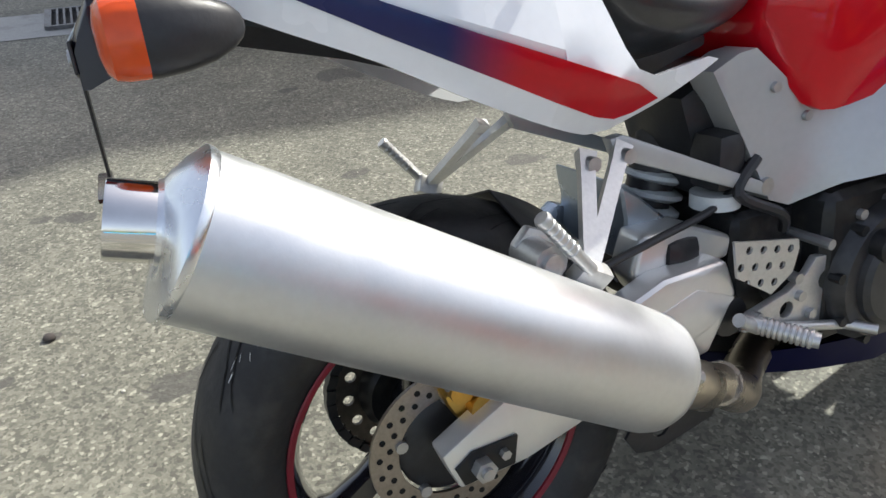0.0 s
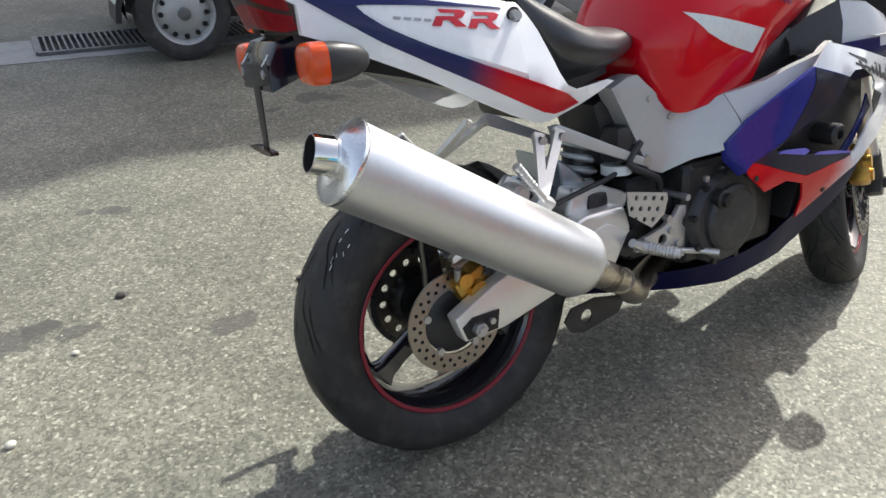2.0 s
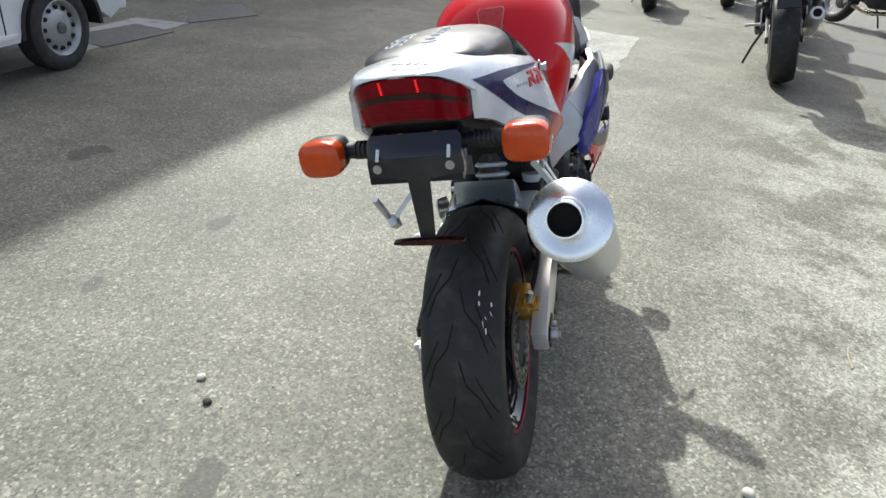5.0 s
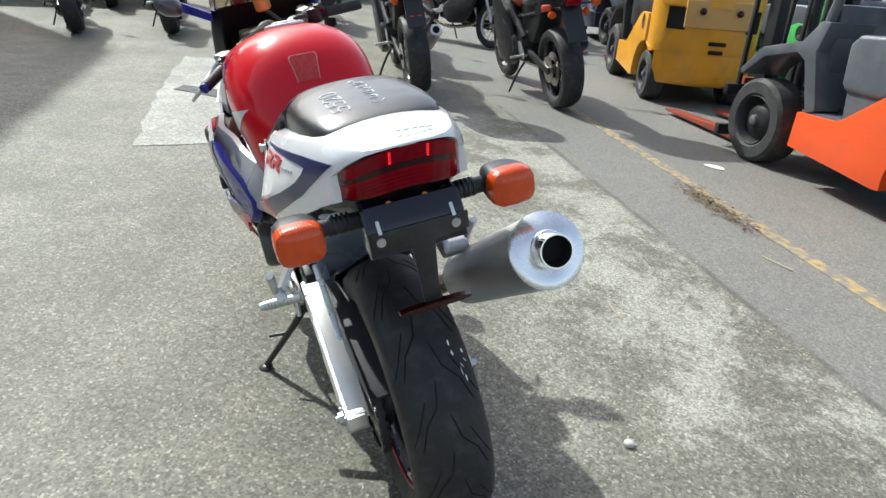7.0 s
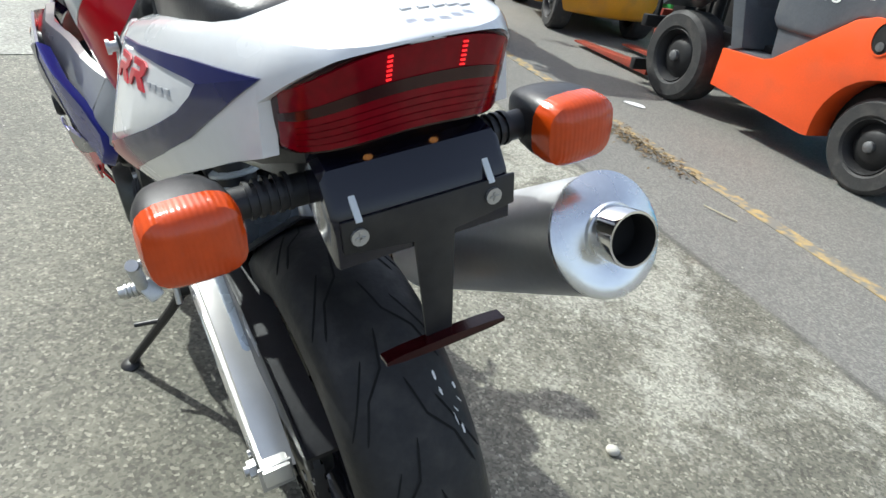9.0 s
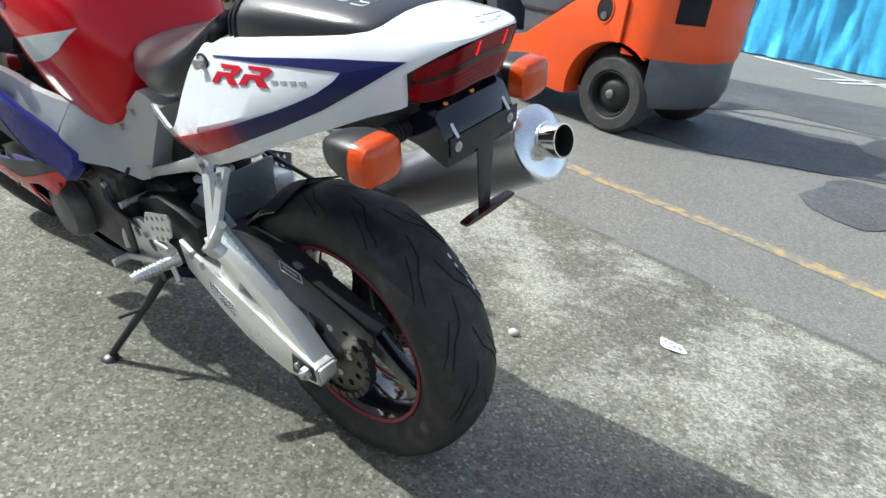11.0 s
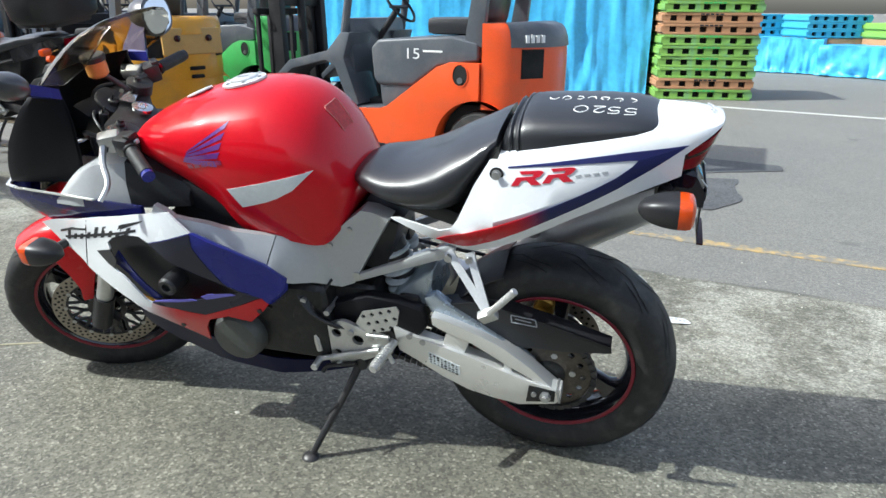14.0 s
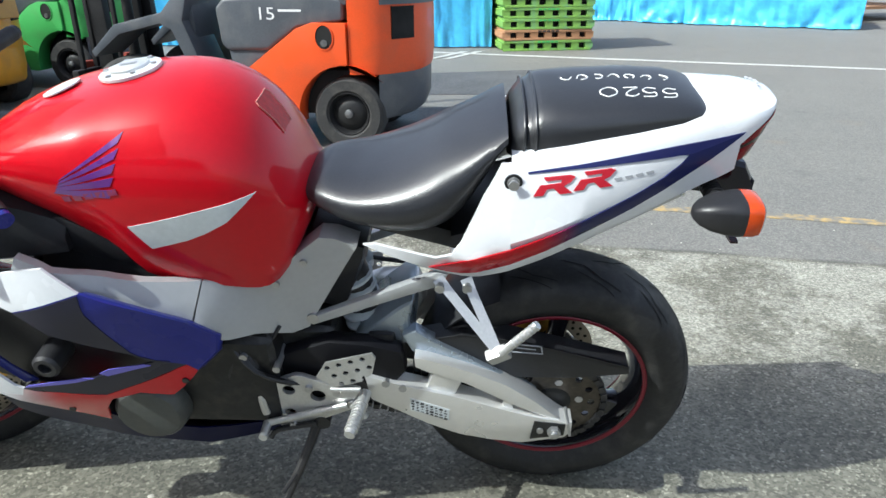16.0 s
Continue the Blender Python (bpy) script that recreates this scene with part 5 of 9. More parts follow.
for c, x in zip("5520", (-0.15, -0.117, -0.087, -0.053)):
    bm = B()
    chalked(bm, CHALK[c], x, 0.038, 0.024 if c != "0" else 0.029, 0.03)
    P("chalk_number", bm, M_CHALK, pseat)
bm = B()
random.seed(5)
for k in range(7):
    turn_at = random.uniform(0, 3)
    loop = [(0.5 + random.uniform(0.35, 0.5) * math.cos(turn_at + q * 1.05), 0.5 + random.uniform(0.3, 0.5) * math.sin(turn_at + q * 1.05)) for q in range(4 + k % 3)]
    chalked(bm, loop, -0.148 + 0.0272 * k, -0.023 + 0.003 * (k % 2), 0.021, 0.026)
tagged(P("chalk_mark", bm, M_CHALK, pseat), kind="stuff")

# frame
def frame_y(x, z):
    top = lerp_at(x, [(0.5, 0.62), (0.585, 0.646), (0.663, 0.685), (0.83, 0.735), (0.889, 0.79), (0.95, 0.8)])
    flare = 0.55 * lerp_at(x, [(0.53, 0.0), (0.66, 1.0)])
    return lerp_at(x, [(0.37, 0.115), (0.5, 0.122), (0.585, 0.134), (0.663, 0.168), (0.75, 0.19), (0.83, 0.205), (0.889, 0.216), (0.95, 0.21)]) + min(0.04, flare * max(0, top - z))


def bent(bm, poly, Yf, thick, s, step=0.04, bev=0.005):
    b = bmesh.new()
    sheet(b, poly, Yf, thick, step, side=s)
    bevel(b, bev, 2, 50)
    return join(bm, b)


bm = B()
slab(bm, [(0.96, 0.80), (0.90, 0.80), (0.83, 0.77), (0.74, 0.71), (0.62, 0.66), (0.62, 0.60), (0.98, 0.62)], -0.145, 0.145, 0.03)
P("airbox", bm, M_BLACK, label="black airbox under the tank")
for s in (1, -1):
    bm = B()
    bent(bm, [(0.945, 0.768), (0.952, 0.745), (0.86, 0.69), (0.75, 0.63), (0.688, 0.597), (0.666, 0.682), (0.70, 0.687), (0.76, 0.7), (0.8, 0.712), (0.86, 0.734), (0.91, 0.757)], frame_y, 0.016, s, 0.03, 0.003)
    spar = P("frame_spar", bm, M_SILVER, label="silver aluminium frame spar", sharp=22)
    bm = B()
    bent(bm, [(0.6635, 0.681), (0.6855, 0.596), (0.645, 0.566), (0.591, 0.55), (0.53, 0.522), (0.497, 0.535), (0.485, 0.558), (0.44, 0.637), (0.39, 0.722), (0.43, 0.74), (0.457, 0.743), (0.50, 0.708), (0.552, 0.66), (0.60, 0.66)], frame_y, 0.05, s, 0.03, 0.004)
    P("frame_plate", bm, M_SILVER, spar, sharp=22)
    for x, z, r in ((0.487, 0.558, 0.012), (0.545, 0.645, 0.007), (0.49, 0.69, 0.007)):
        bm = B()
        y = frame_y(x, z)
        rod(bm, (x, s * y, z), (x, s * (y + 0.006), z), r, n=12)
        P("frame_bolt", bm, M_BOLT, spar)
    bm = B()
    for k in range(6):
        x, z = 0.922 - k * 0.0105, 0.737 - 0.0046 * k
        sheet(bm, [(x, z), (x - 0.009, z), (x - 0.009, z + 0.009), (x, z + 0.009)], frame_y, 0.001, 0.05, 0.0012, s)
    tagged(P("stamped_print", bm, M_GREY, spar), kind="stuff")
    bm = B()
    slab(bm, [(0.497, 0.558), (0.49, 0.542), (0.235, 0.645), (0.225, 0.67), (0.245, 0.672)], s * 0.118 - 0.009, s * 0.118 + 0.009, 0.004)
    P("subframe_rail", bm, M_SILVER, label="silver subframe rail")
    # passenger peg hanger: two struts that splay outwards and meet at the peg
    low = V(0.132, s * 0.212, 0.558)
    bm = B()
    for x in (0.24, 0.19):
        a0 = V(x, s * 0.128, 0.656)
        d = (low - a0).normalized()
        u = V(1, 0, 0) - d * d.x
        u.normalize()
        w = d.cross(u)
        rings(bm, [[p + u * (k * cu) + w * (k * cw) for cu, cw in ((-0.009, -0.006), (0.009, -0.006), (0.009, 0.006), (-0.009, 0.006))] for p, k in ((a0 - d * 0.006, 1.25), (a0 + d * 0.02, 1.0), (low, 0.95))])
    box(bm, low + V(0.0, 0, -0.004), (0.042, 0.022, 0.03), (s * -25, 30, 0), 0.005)
    hanger = P("peg_hanger", bm, M_PEGSILVER, label="cast alloy passenger footpeg hanger")
    for x in (0.24, 0.19):
        bm = B()
        rod(bm, (x, s * 0.13, 0.65), (x, s * 0.146, 0.65), 0.009)
        P("bolt", bm, M_BOLT, hanger)
    bm = B()
    tip = V(0.07, s * 0.224, 0.634)
    p0 = low + V(-0.004, s * 0.008, 0.006)
    n = (tip - p0).length
    prof = [(0, 0.0085), (n * 0.3, 0.0078)]
    for k in range(6):
        q = n * (0.35 + 0.1 * k)
        prof += [(q, 0.0078), (q + 0.001, 0.0088), (q + 0.005, 0.0088), (q + 0.006, 0.0078)]
    turned(bm, p0, tip - p0, prof + [(n, 0.0095), (n + 0.004, 0.008)], 12)
    P("passenger_peg", bm, M_PEGSILVER, hanger)

# right strap that carries the muffler
bm = B()
slab(bm, [(0.16, 0.57), (0.09, 0.605), (0.07, 0.585), (0.10, 0.555)], -0.165, -0.15, 0.004)
rod(bm, (0.09, -0.15, 0.575), (0.09, -0.205, 0.575), 0.02)
rod(bm, (0.09, -0.205, 0.575), (0.09, -0.211, 0.575), 0.012)
P("muffler_strap", bm, M_PEGSILVER)

# muffler
A0, A1 = V(-0.257, -0.235, 0.704), V(0.195, -0.24, 0.425)
AX = (A1 - A0).normalized()
LEN = (A1 - A0).length
bm = B()
turned(bm, A0, AX, [(0, 0.0685), (LEN * 0.5, 0.0685), (LEN - 0.016, 0.0685), (LEN - 0.006, 0.0665), (LEN + 0.006, 0.06), (LEN + 0.016, 0.047), (LEN + 0.018, 0.03)], 48)
muffler = P("muffler", bm, M_CAN, label="brushed aluminium muffler can")
# the outlet points more level than the can
OUT0, OUTD = V(-0.255, -0.2335, 0.7095), V(-1, 0.06, 0.3).normalized()
bm = B()
cone = []
u0, w0 = frame_of(AX)
for k in range(48):
    a = 2 * math.pi * k / 48
    d = u0 * math.cos(a) + w0 * math.sin(a)
    e = d - OUTD * d.dot(OUTD)
    tip = OUT0 + OUTD * 0.012 + e.normalized() * 0.0335
    rim_p = A0 + d * 0.0695
    cone.append([A0 + AX * 0.007 + d * 0.0688, A0 + AX * 0.004 + d * 0.0702, A0 - AX * 0.001 + d * 0.0702, rim_p - AX * 0.003 - d * 0.002, rim_p.lerp(tip, 0.35) - AX * 0.003, rim_p.lerp(tip, 0.75) - AX * 0.002, tip, tip + OUTD * 0.004 - e.normalized() * 0.001])
rings(bm, [[c[j] for c in cone] for j in range(8)])
P("end_cone", bm, M_CONE, muffler, "polished end cone")
bm = B()
turned(bm, OUT0, OUTD, [(0.0, 0.0305), (0.049, 0.0305), (0.0505, 0.03), (0.0505, 0.0275), (0.047, 0.027)], 40, cap=False)
P("outlet", bm, M_CHROME, muffler, "polished outlet pipe")
bm = B()
turned(bm, OUT0, OUTD, [(0.049, 0.0272), (0.047, 0.0262), (0.018, 0.0262), (0.018, 0.0)], 32, cap=False)
P("bore", bm, M_HOLE, muffler)
bm = B()
for a in (0.5, 2.6, 4.7):
    u, w = frame_of(AX)
    q = A1 + AX * 0.014 + (u * math.cos(a) + w * math.sin(a)) * 0.042
    rod(bm, q - AX * 0.012, q + AX * 0.014, 0.008, n=8)
turned(bm, A1, AX, [(0.006, 0.042), (0.016, 0.042), (0.018, 0.032), (0.024, 0.032)], 32)
P("flange", bm, M_BOLT, muffler)
bm = B()
tube(bm, [A1 + AX * 0.01, A1 + AX * 0.08 + V(0, 0.012, 0), A1 + AX * 0.17 + V(0, 0.04, 0.004)], 0.026, 16)
turned(bm, A1 + AX * 0.02, AX + V(0, 0.14, 0), [(0, 0.0315), (0.085, 0.0305), (0.09, 0.027)], 24)
P("link_pipe", bm, M_STEEL, label="heat tinted link pipe")
bm = B()
tube(bm, [A1 + AX * 0.17 + V(0, 0.04, 0.004), V(0.41, -0.17, 0.285), V(0.5, -0.1, 0.262), V(0.7, 0, 0.25), V(0.9, 0, 0.27), V(1.02, 0, 0.4)], 0.03, 14)
P("exhaust_pipe", bm, M_STEEL)

# rearsets, pegs and levers
def rearset(s):
    y = s * 0.158
    bm = B()
    if s > 0:
        slab(bm, [(0.572, 0.425), (0.53, 0.442), (0.515, 0.44), (0.47, 0.42), (0.405, 0.405), (0.395, 0.37), (0.43, 0.345), (0.52, 0.30), (0.575, 0.285), (0.58, 0.30)], y - 0.006, y + 0.006, 0.002, holes=[(0.548, 0.40, 0.013), (0.552, 0.335, 0.011), (0.49, 0.385, 0.016)])
    else:
        slab(bm, [(0.60, 0.445), (0.55, 0.45), (0.535, 0.43), (0.50, 0.41), (0.43, 0.395), (0.42, 0.37), (0.50, 0.36), (0.555, 0.33), (0.60, 0.315), (0.618, 0.325)], y - 0.006, y + 0.006, 0.002, holes=[(0.575, 0.41, 0.015), (0.59, 0.345, 0.013), (0.50, 0.382, 0.013)])
    base = P("footrest_bracket", bm, M_PEGSILVER, label="alloy footrest bracket with lightening holes")
    bm = B()
    if s > 0:
        guard = [(0.463, 0.486), (0.371, 0.513), (0.364, 0.501), (0.373, 0.46), (0.396, 0.437), (0.45, 0.42), (0.485, 0.447)]
        ax, az, bx, bz = 0.461, 0.472, 0.381, 0.497
    else:
        guard = [(0.383, 0.516), (0.50, 0.492), (0.503, 0.478), (0.494, 0.445), (0.457, 0.422), (0.392, 0.463)]
        ax, az, bx, bz = 0.486, 0.482, 0.40, 0.498
    holes = []
    for j in range(3):
        for k in range(4 if j < 2 else 3):
            holes.append((ax + (bx - ax) * (k + 0.35 * j) / 3.4 - 0.004 * j, az + (bz - az) * k / 3 - 0.021 * j, 0.0058))
    slab(bm, guard, y + s * 0.012 - 0.002, y + s * 0.012 + 0.002, 0, holes=holes)
    P("heel_guard", bm, M_PEGSILVER, base, "drilled alloy heel guard")
    bm = B()
    if s > 0:
        pts = ((0.45, 0.40), (0.505, 0.41), (0.55, 0.30), (0.42, 0.37))
    else:
        pts = ((0.51, 0.43), (0.52, 0.40), (0.545, 0.365), (0.44, 0.39))
    for x, z in pts:
        bm = B()
        rod(bm, (x, y, z), (x, y + s * 0.014, z), 0.008, n=10)
        P("bolt", bm, M_BOLT, base)
    # knurled footpeg
    p0, p1 = (V(0.392, y, 0.392), V(0.412, s * 0.262, 0.384)) if s > 0 else (V(0.425, y, 0.385), V(0.475, -0.238, 0.375))
    bm = B()
    d, n = p1 - p0, (p1 - p0).length
    prof = [(0, 0.012), (n * 0.22, 0.0115)]
    for k in range(9):
        q = n * (0.25 + 0.075 * k)
        prof += [(q, 0.0112), (q + 0.001, 0.0138), (q + 0.005, 0.0138), (q + 0.006, 0.0112)]
    turned(bm, p0, d, prof + [(n, 0.0108)], 14)
    peg = P("footpeg", bm, M_PEGSILVER, base, "knurled alloy footpeg")
    bm = B()
    if s > 0:
        rod(bm, (0.43, y + 0.012, 0.368), (0.60, y + 0.02, 0.318), 0.0075)
        rod(bm, (0.60, y + 0.02, 0.318), (0.60, y + 0.06, 0.318), 0.009)
        rod(bm, (0.46, y + 0.01, 0.41), (0.40, y + 0.014, 0.415), 0.006)
        rod(bm, (0.42, y + 0.012, 0.362), (0.39, y + 0.014, 0.40), 0.007)
        rod(bm, (0.41, y + 0.012, 0.37), (0.395, y + 0.014, 0.335), 0.006)
    else:
        rod(bm, (0.45, y - 0.012, 0.372), (0.60, y - 0.02, 0.335), 0.0075)
        rod(bm, (0.60, y - 0.016, 0.336), (0.63, y - 0.055, 0.332), 0.008)
        rod(bm, (0.40, y - 0.014, 0.40), (0.44, y - 0.012, 0.375), 0.01)
    P("pedal", bm, M_PEGSILVER, base, "alloy foot lever")


rearset(1)
rearset(-1)
# side stand
bm = B()
tube(bm, [(0.5, 0.15, 0.30), (0.525, 0.185, 0.24), (0.605, 0.292, 0.083)], (0.012, 0.009), 10)
rod(bm, (0.545, 0.21, 0.205), (0.565, 0.262, 0.20), 0.005)
stand = P("side_stand", bm, M_SATIN, label="black side stand resting on the ground")
bm = B()
turned(bm, (0.612, 0.298, 0.064), (0, 0.207, 0.978), [(0, 0.022), (0.006, 0.024), (0.012, 0.02), (0.016, 0.01)], 16)
P("stand_foot", bm, M_SATIN, stand)
bm = B()
turned(bm, (0.49, 0.13, 0.305), (0, 1, 0), [(0, 0.018), (0.035, 0.018)], 14)
tube(bm, [(0.5, 0.17, 0.31), (0.58, 0.17, 0.29), (0.6, 0.175, 0.27)], 0.006, 8)
P("stand_spring", bm, M_SATIN, stand)

# engine
bm = B()
box(bm, (0.72, 0, 0.42), (0.32, 0.34, 0.24), (0, 0, 0), 0.03, 3)
engine = P("engine", bm, M_ENGINE, label="dark grey engine block")
for nm, c, size, turn in (("cylinder_block", (0.84, 0, 0.56), (0.24, 0.34, 0.16), -35), ("gearbox", (0.53, 0, 0.42), (0.16, 0.22, 0.2), 0), ("intake_box", (0.66, 0, 0.58), (0.24, 0.2, 0.12), 0)):
    bm = B()
    box(bm, c, size, (0, turn, 0), 0.025, 3)
    P(nm, bm, M_ENGINE, engine)
bm = B()
turned(bm, (0.825, 0.15, 0.368), (0, 1, 0), [(0, 0.075), (0.03, 0.075), (0.052, 0.07), (0.06, 0.062), (0.062, 0.05), (0.062, 0)], 32)
P("generator_cover", bm, M_GENERATOR, engine, "round grey generator cover")
bm = B()
turned(bm, (0.683, -0.14, 0.40), (0, -1, 0), [(0, 0.115), (0.035, 0.112), (0.05, 0.1), (0.052, 0.08), (0.06, 0.078), (0.066, 0.07), (0.068, 0)], 36)
clutch = P("clutch_cover", bm, M_COVER, engine, "dark grey clutch cover")
for k in range(9):
    bm = B()
    a = 2 * math.pi * k / 9 + 0.2
    rod(bm, (0.683 + 0.107 * math.cos(a), -0.17, 0.40 + 0.107 * math.sin(a)), (0.683 + 0.107 * math.cos(a), -0.188, 0.40 + 0.107 * math.sin(a)), 0.008, n=8)
    P("cover_bolt", bm, M_ENGINE, clutch)
bm = B()
turned(bm, (0.64, -0.18, 0.455), (0, -1, 0), [(0, 0.024), (0.03, 0.022), (0.034, 0.017), (0.045, 0.016), (0.047, 0.0)], 18)
P("filler_plug", bm, M_ENGINE, clutch)
# ribs, pipes and small fittings on the casings
for k in range(5):
    bm = B()
    box(bm, (0.80 + 0.012 * k, 0, 0.515 + 0.02 * k), (0.2, 0.352, 0.006), (0, -35, 0), 0.002)
    P("cylinder_fin", bm, M_ENGINE, engine)
for s in (1, -1):
    bm = B()
    turned(bm, (0.56, s * 0.105, 0.41), (0, s, 0), [(0, 0.058), (0.02, 0.056), (0.026, 0.048), (0.028, 0.0)], 24)
    P("end_cover", bm, M_COVER, engine)
    bm = B()
    tube(bm, [(0.66, s * 0.15, 0.52), (0.70, s * 0.178, 0.50), (0.76, s * 0.18, 0.52), (0.84, s * 0.17, 0.60)], 0.012, 10)
    P("water_pipe", bm, M_BLACK, engine)
    bm = B()
    tube(bm, [(0.58, s * 0.12, 0.56), (0.63, s * 0.16, 0.50), (0.66, s * 0.165, 0.43), (0.62, s * 0.15, 0.34)], 0.005, 8)
    P("wire", bm, M_BLACK, engine)
    for x, z in ((0.62, 0.50), (0.74, 0.545), (0.56, 0.47)):
        bm = B()
        rod(bm, (x, s * 0.10, z), (x, s * 0.178, z), 0.008, n=8)
        P("engine_bolt", bm, M_BOLT, engine)
bm = B()
tube(bm, [(0.61, 0.15, 0.41), (0.605, 0.166, 0.375), (0.6, 0.17, 0.34)], 0.009, 8)
P("gear_shaft_link", bm, M_PEGSILVER, engine)
bm = B()
slab(bm, [(0.62, 0.40), (0.6, 0.46), (0.46, 0.51), (0.383, 0.503), (0.318, 0.486), (0.309, 0.433), (0.345, 0.385), (0.36, 0.36), (0.375, 0.39), (0.40, 0.41), (0.49, 0.36), (0.58, 0.33)], 0.1, 0.14, 0.01)
P("sprocket_cover", bm, M_COWL, engine)
for k in range(4):
    bm = B()
    y = -0.1 + 0.066 * k
    tube(bm, [(0.96, y, 0.5), (1.02, y * 0.9, 0.42), (0.98, y * 0.7, 0.3), (0.85, y * 0.5, 0.255)], 0.019, 12)
    P("header_pipe", bm, M_STEEL, engine)
for k in range(7):
    bm = B()
    tube(bm, [(0.62 - 0.02 * k, 0.15, 0.40), (0.60, 0.16 + 0.004 * k, 0.47), (0.55 + 0.02 * k, 0.14, 0.55)], 0.004 + 0.001 * (k % 3), 6)
    P("wire", bm, M_BLACK, engine)
for s in (-1, 1):
    bm = B()
    tube(bm, [(0.62, s * 0.13, 0.38), (0.6, s * 0.15, 0.44), (0.6, s * 0.14, 0.52), (0.66, s * 0.12, 0.56)], 0.008, 8)
    P("hose", bm, M_BLACK, engine)
bm = B()
tube(bm, [(0.47, -0.12, 0.60), (0.43, -0.13, 0.56), (0.5, -0.14, 0.52), (0.52, -0.13, 0.49)], 0.008, 8)
P("vent_hose", bm, M_BLACK, engine)
bm = B()
box(bm, (0.43, -0.09, 0.60), (0.05, 0.06, 0.08), (0, 0, 0), 0.015)
P("brake_fluid_bottle", bm, M_SATIN)
bm = B()
rod(bm, (0.43, -0.09, 0.535), (0.43, -0.09, 0.555), 0.034, n=20)
P("bottle_ring", bm, M_BADGE)
bm = B()
box(bm, (0.98, 0, 0.5), (0.05, 0.38, 0.34), (0, 18, 0), 0.01)
P("radiator", bm, M_SATIN)

# ---- fairing and front ----
def fair_y(x, z):
    w = lerp_at(x, [(0.28, 0.11), (0.45, 0.15), (0.62, 0.215), (0.75, 0.252), (0.9, 0.268), (1.05, 0.262), (1.2, 0.235), (1.3, 0.205), (1.42, 0.17)])
    return w - 0.42 * max(0, 0.47 - z) - 0.25 * max(0, z - 0.70) + 0.012 * math.sin((x + z) * 9)


WHITE = [(1.372, 0.652), (1.33, 0.668), (1.261, 0.686), (1.131, 0.718), (1.02, 0.743), (0.907, 0.766), (0.884, 0.768), (0.832, 0.724), (0.951, 0.69), (0.976, 0.702), (1.025, 0.699), (1.071, 0.681), (1.096, 0.662), (1.091, 0.645), (1.152, 0.625), (1.113, 0.597), (1.062, 0.575), (1.037, 0.551), (1.011, 0.515), (0.997, 0.507), (1.005, 0.489), (1.054, 0.5), (1.135, 0.533), (1.205, 0.56), (1.225, 0.574), (1.315, 0.608)]
BLUE_UP = [(0.951, 0.69), (0.832, 0.724), (0.75, 0.682), (0.688, 0.631), (0.645, 0.585), (0.652, 0.55), (0.69, 0.512), (0.706, 0.53), (0.75, 0.552), (0.84, 0.607), (0.902, 0.644)]
BLUE_LOW = [(0.997, 0.507), (0.987, 0.514), (0.862, 0.527), (0.75, 0.552), (0.706, 0.53), (0.721, 0.526), (0.792, 0.499), (0.858, 0.478), (0.927, 0.494), (0.975, 0.5)]
RED_LOW = [(1.005, 0.489), (0.997, 0.505), (0.975, 0.499), (0.927, 0.493), (0.858, 0.477), (0.792, 0.498), (0.721, 0.525), (0.706, 0.529), (0.69, 0.512), (0.70, 0.498), (0.715, 0.483), (0.745, 0.456), (0.80, 0.474), (0.856, 0.458), (0.885, 0.415), (0.897, 0.378), (0.906, 0.354), (0.949, 0.40), (0.999, 0.462), (1.054, 0.498)]
BELLY = [(1.05, 0.495), (0.999, 0.46), (0.949, 0.398), (0.906, 0.352), (0.86, 0.30), (0.80, 0.285), (0.70, 0.272), (0.53, 0.268), (0.40, 0.29), (0.30, 0.278), (0.305, 0.24), (0.45, 0.222), (0.6, 0.212), (0.76, 0.205), (0.95, 0.235), (1.03, 0.31), (1.07, 0.40)]
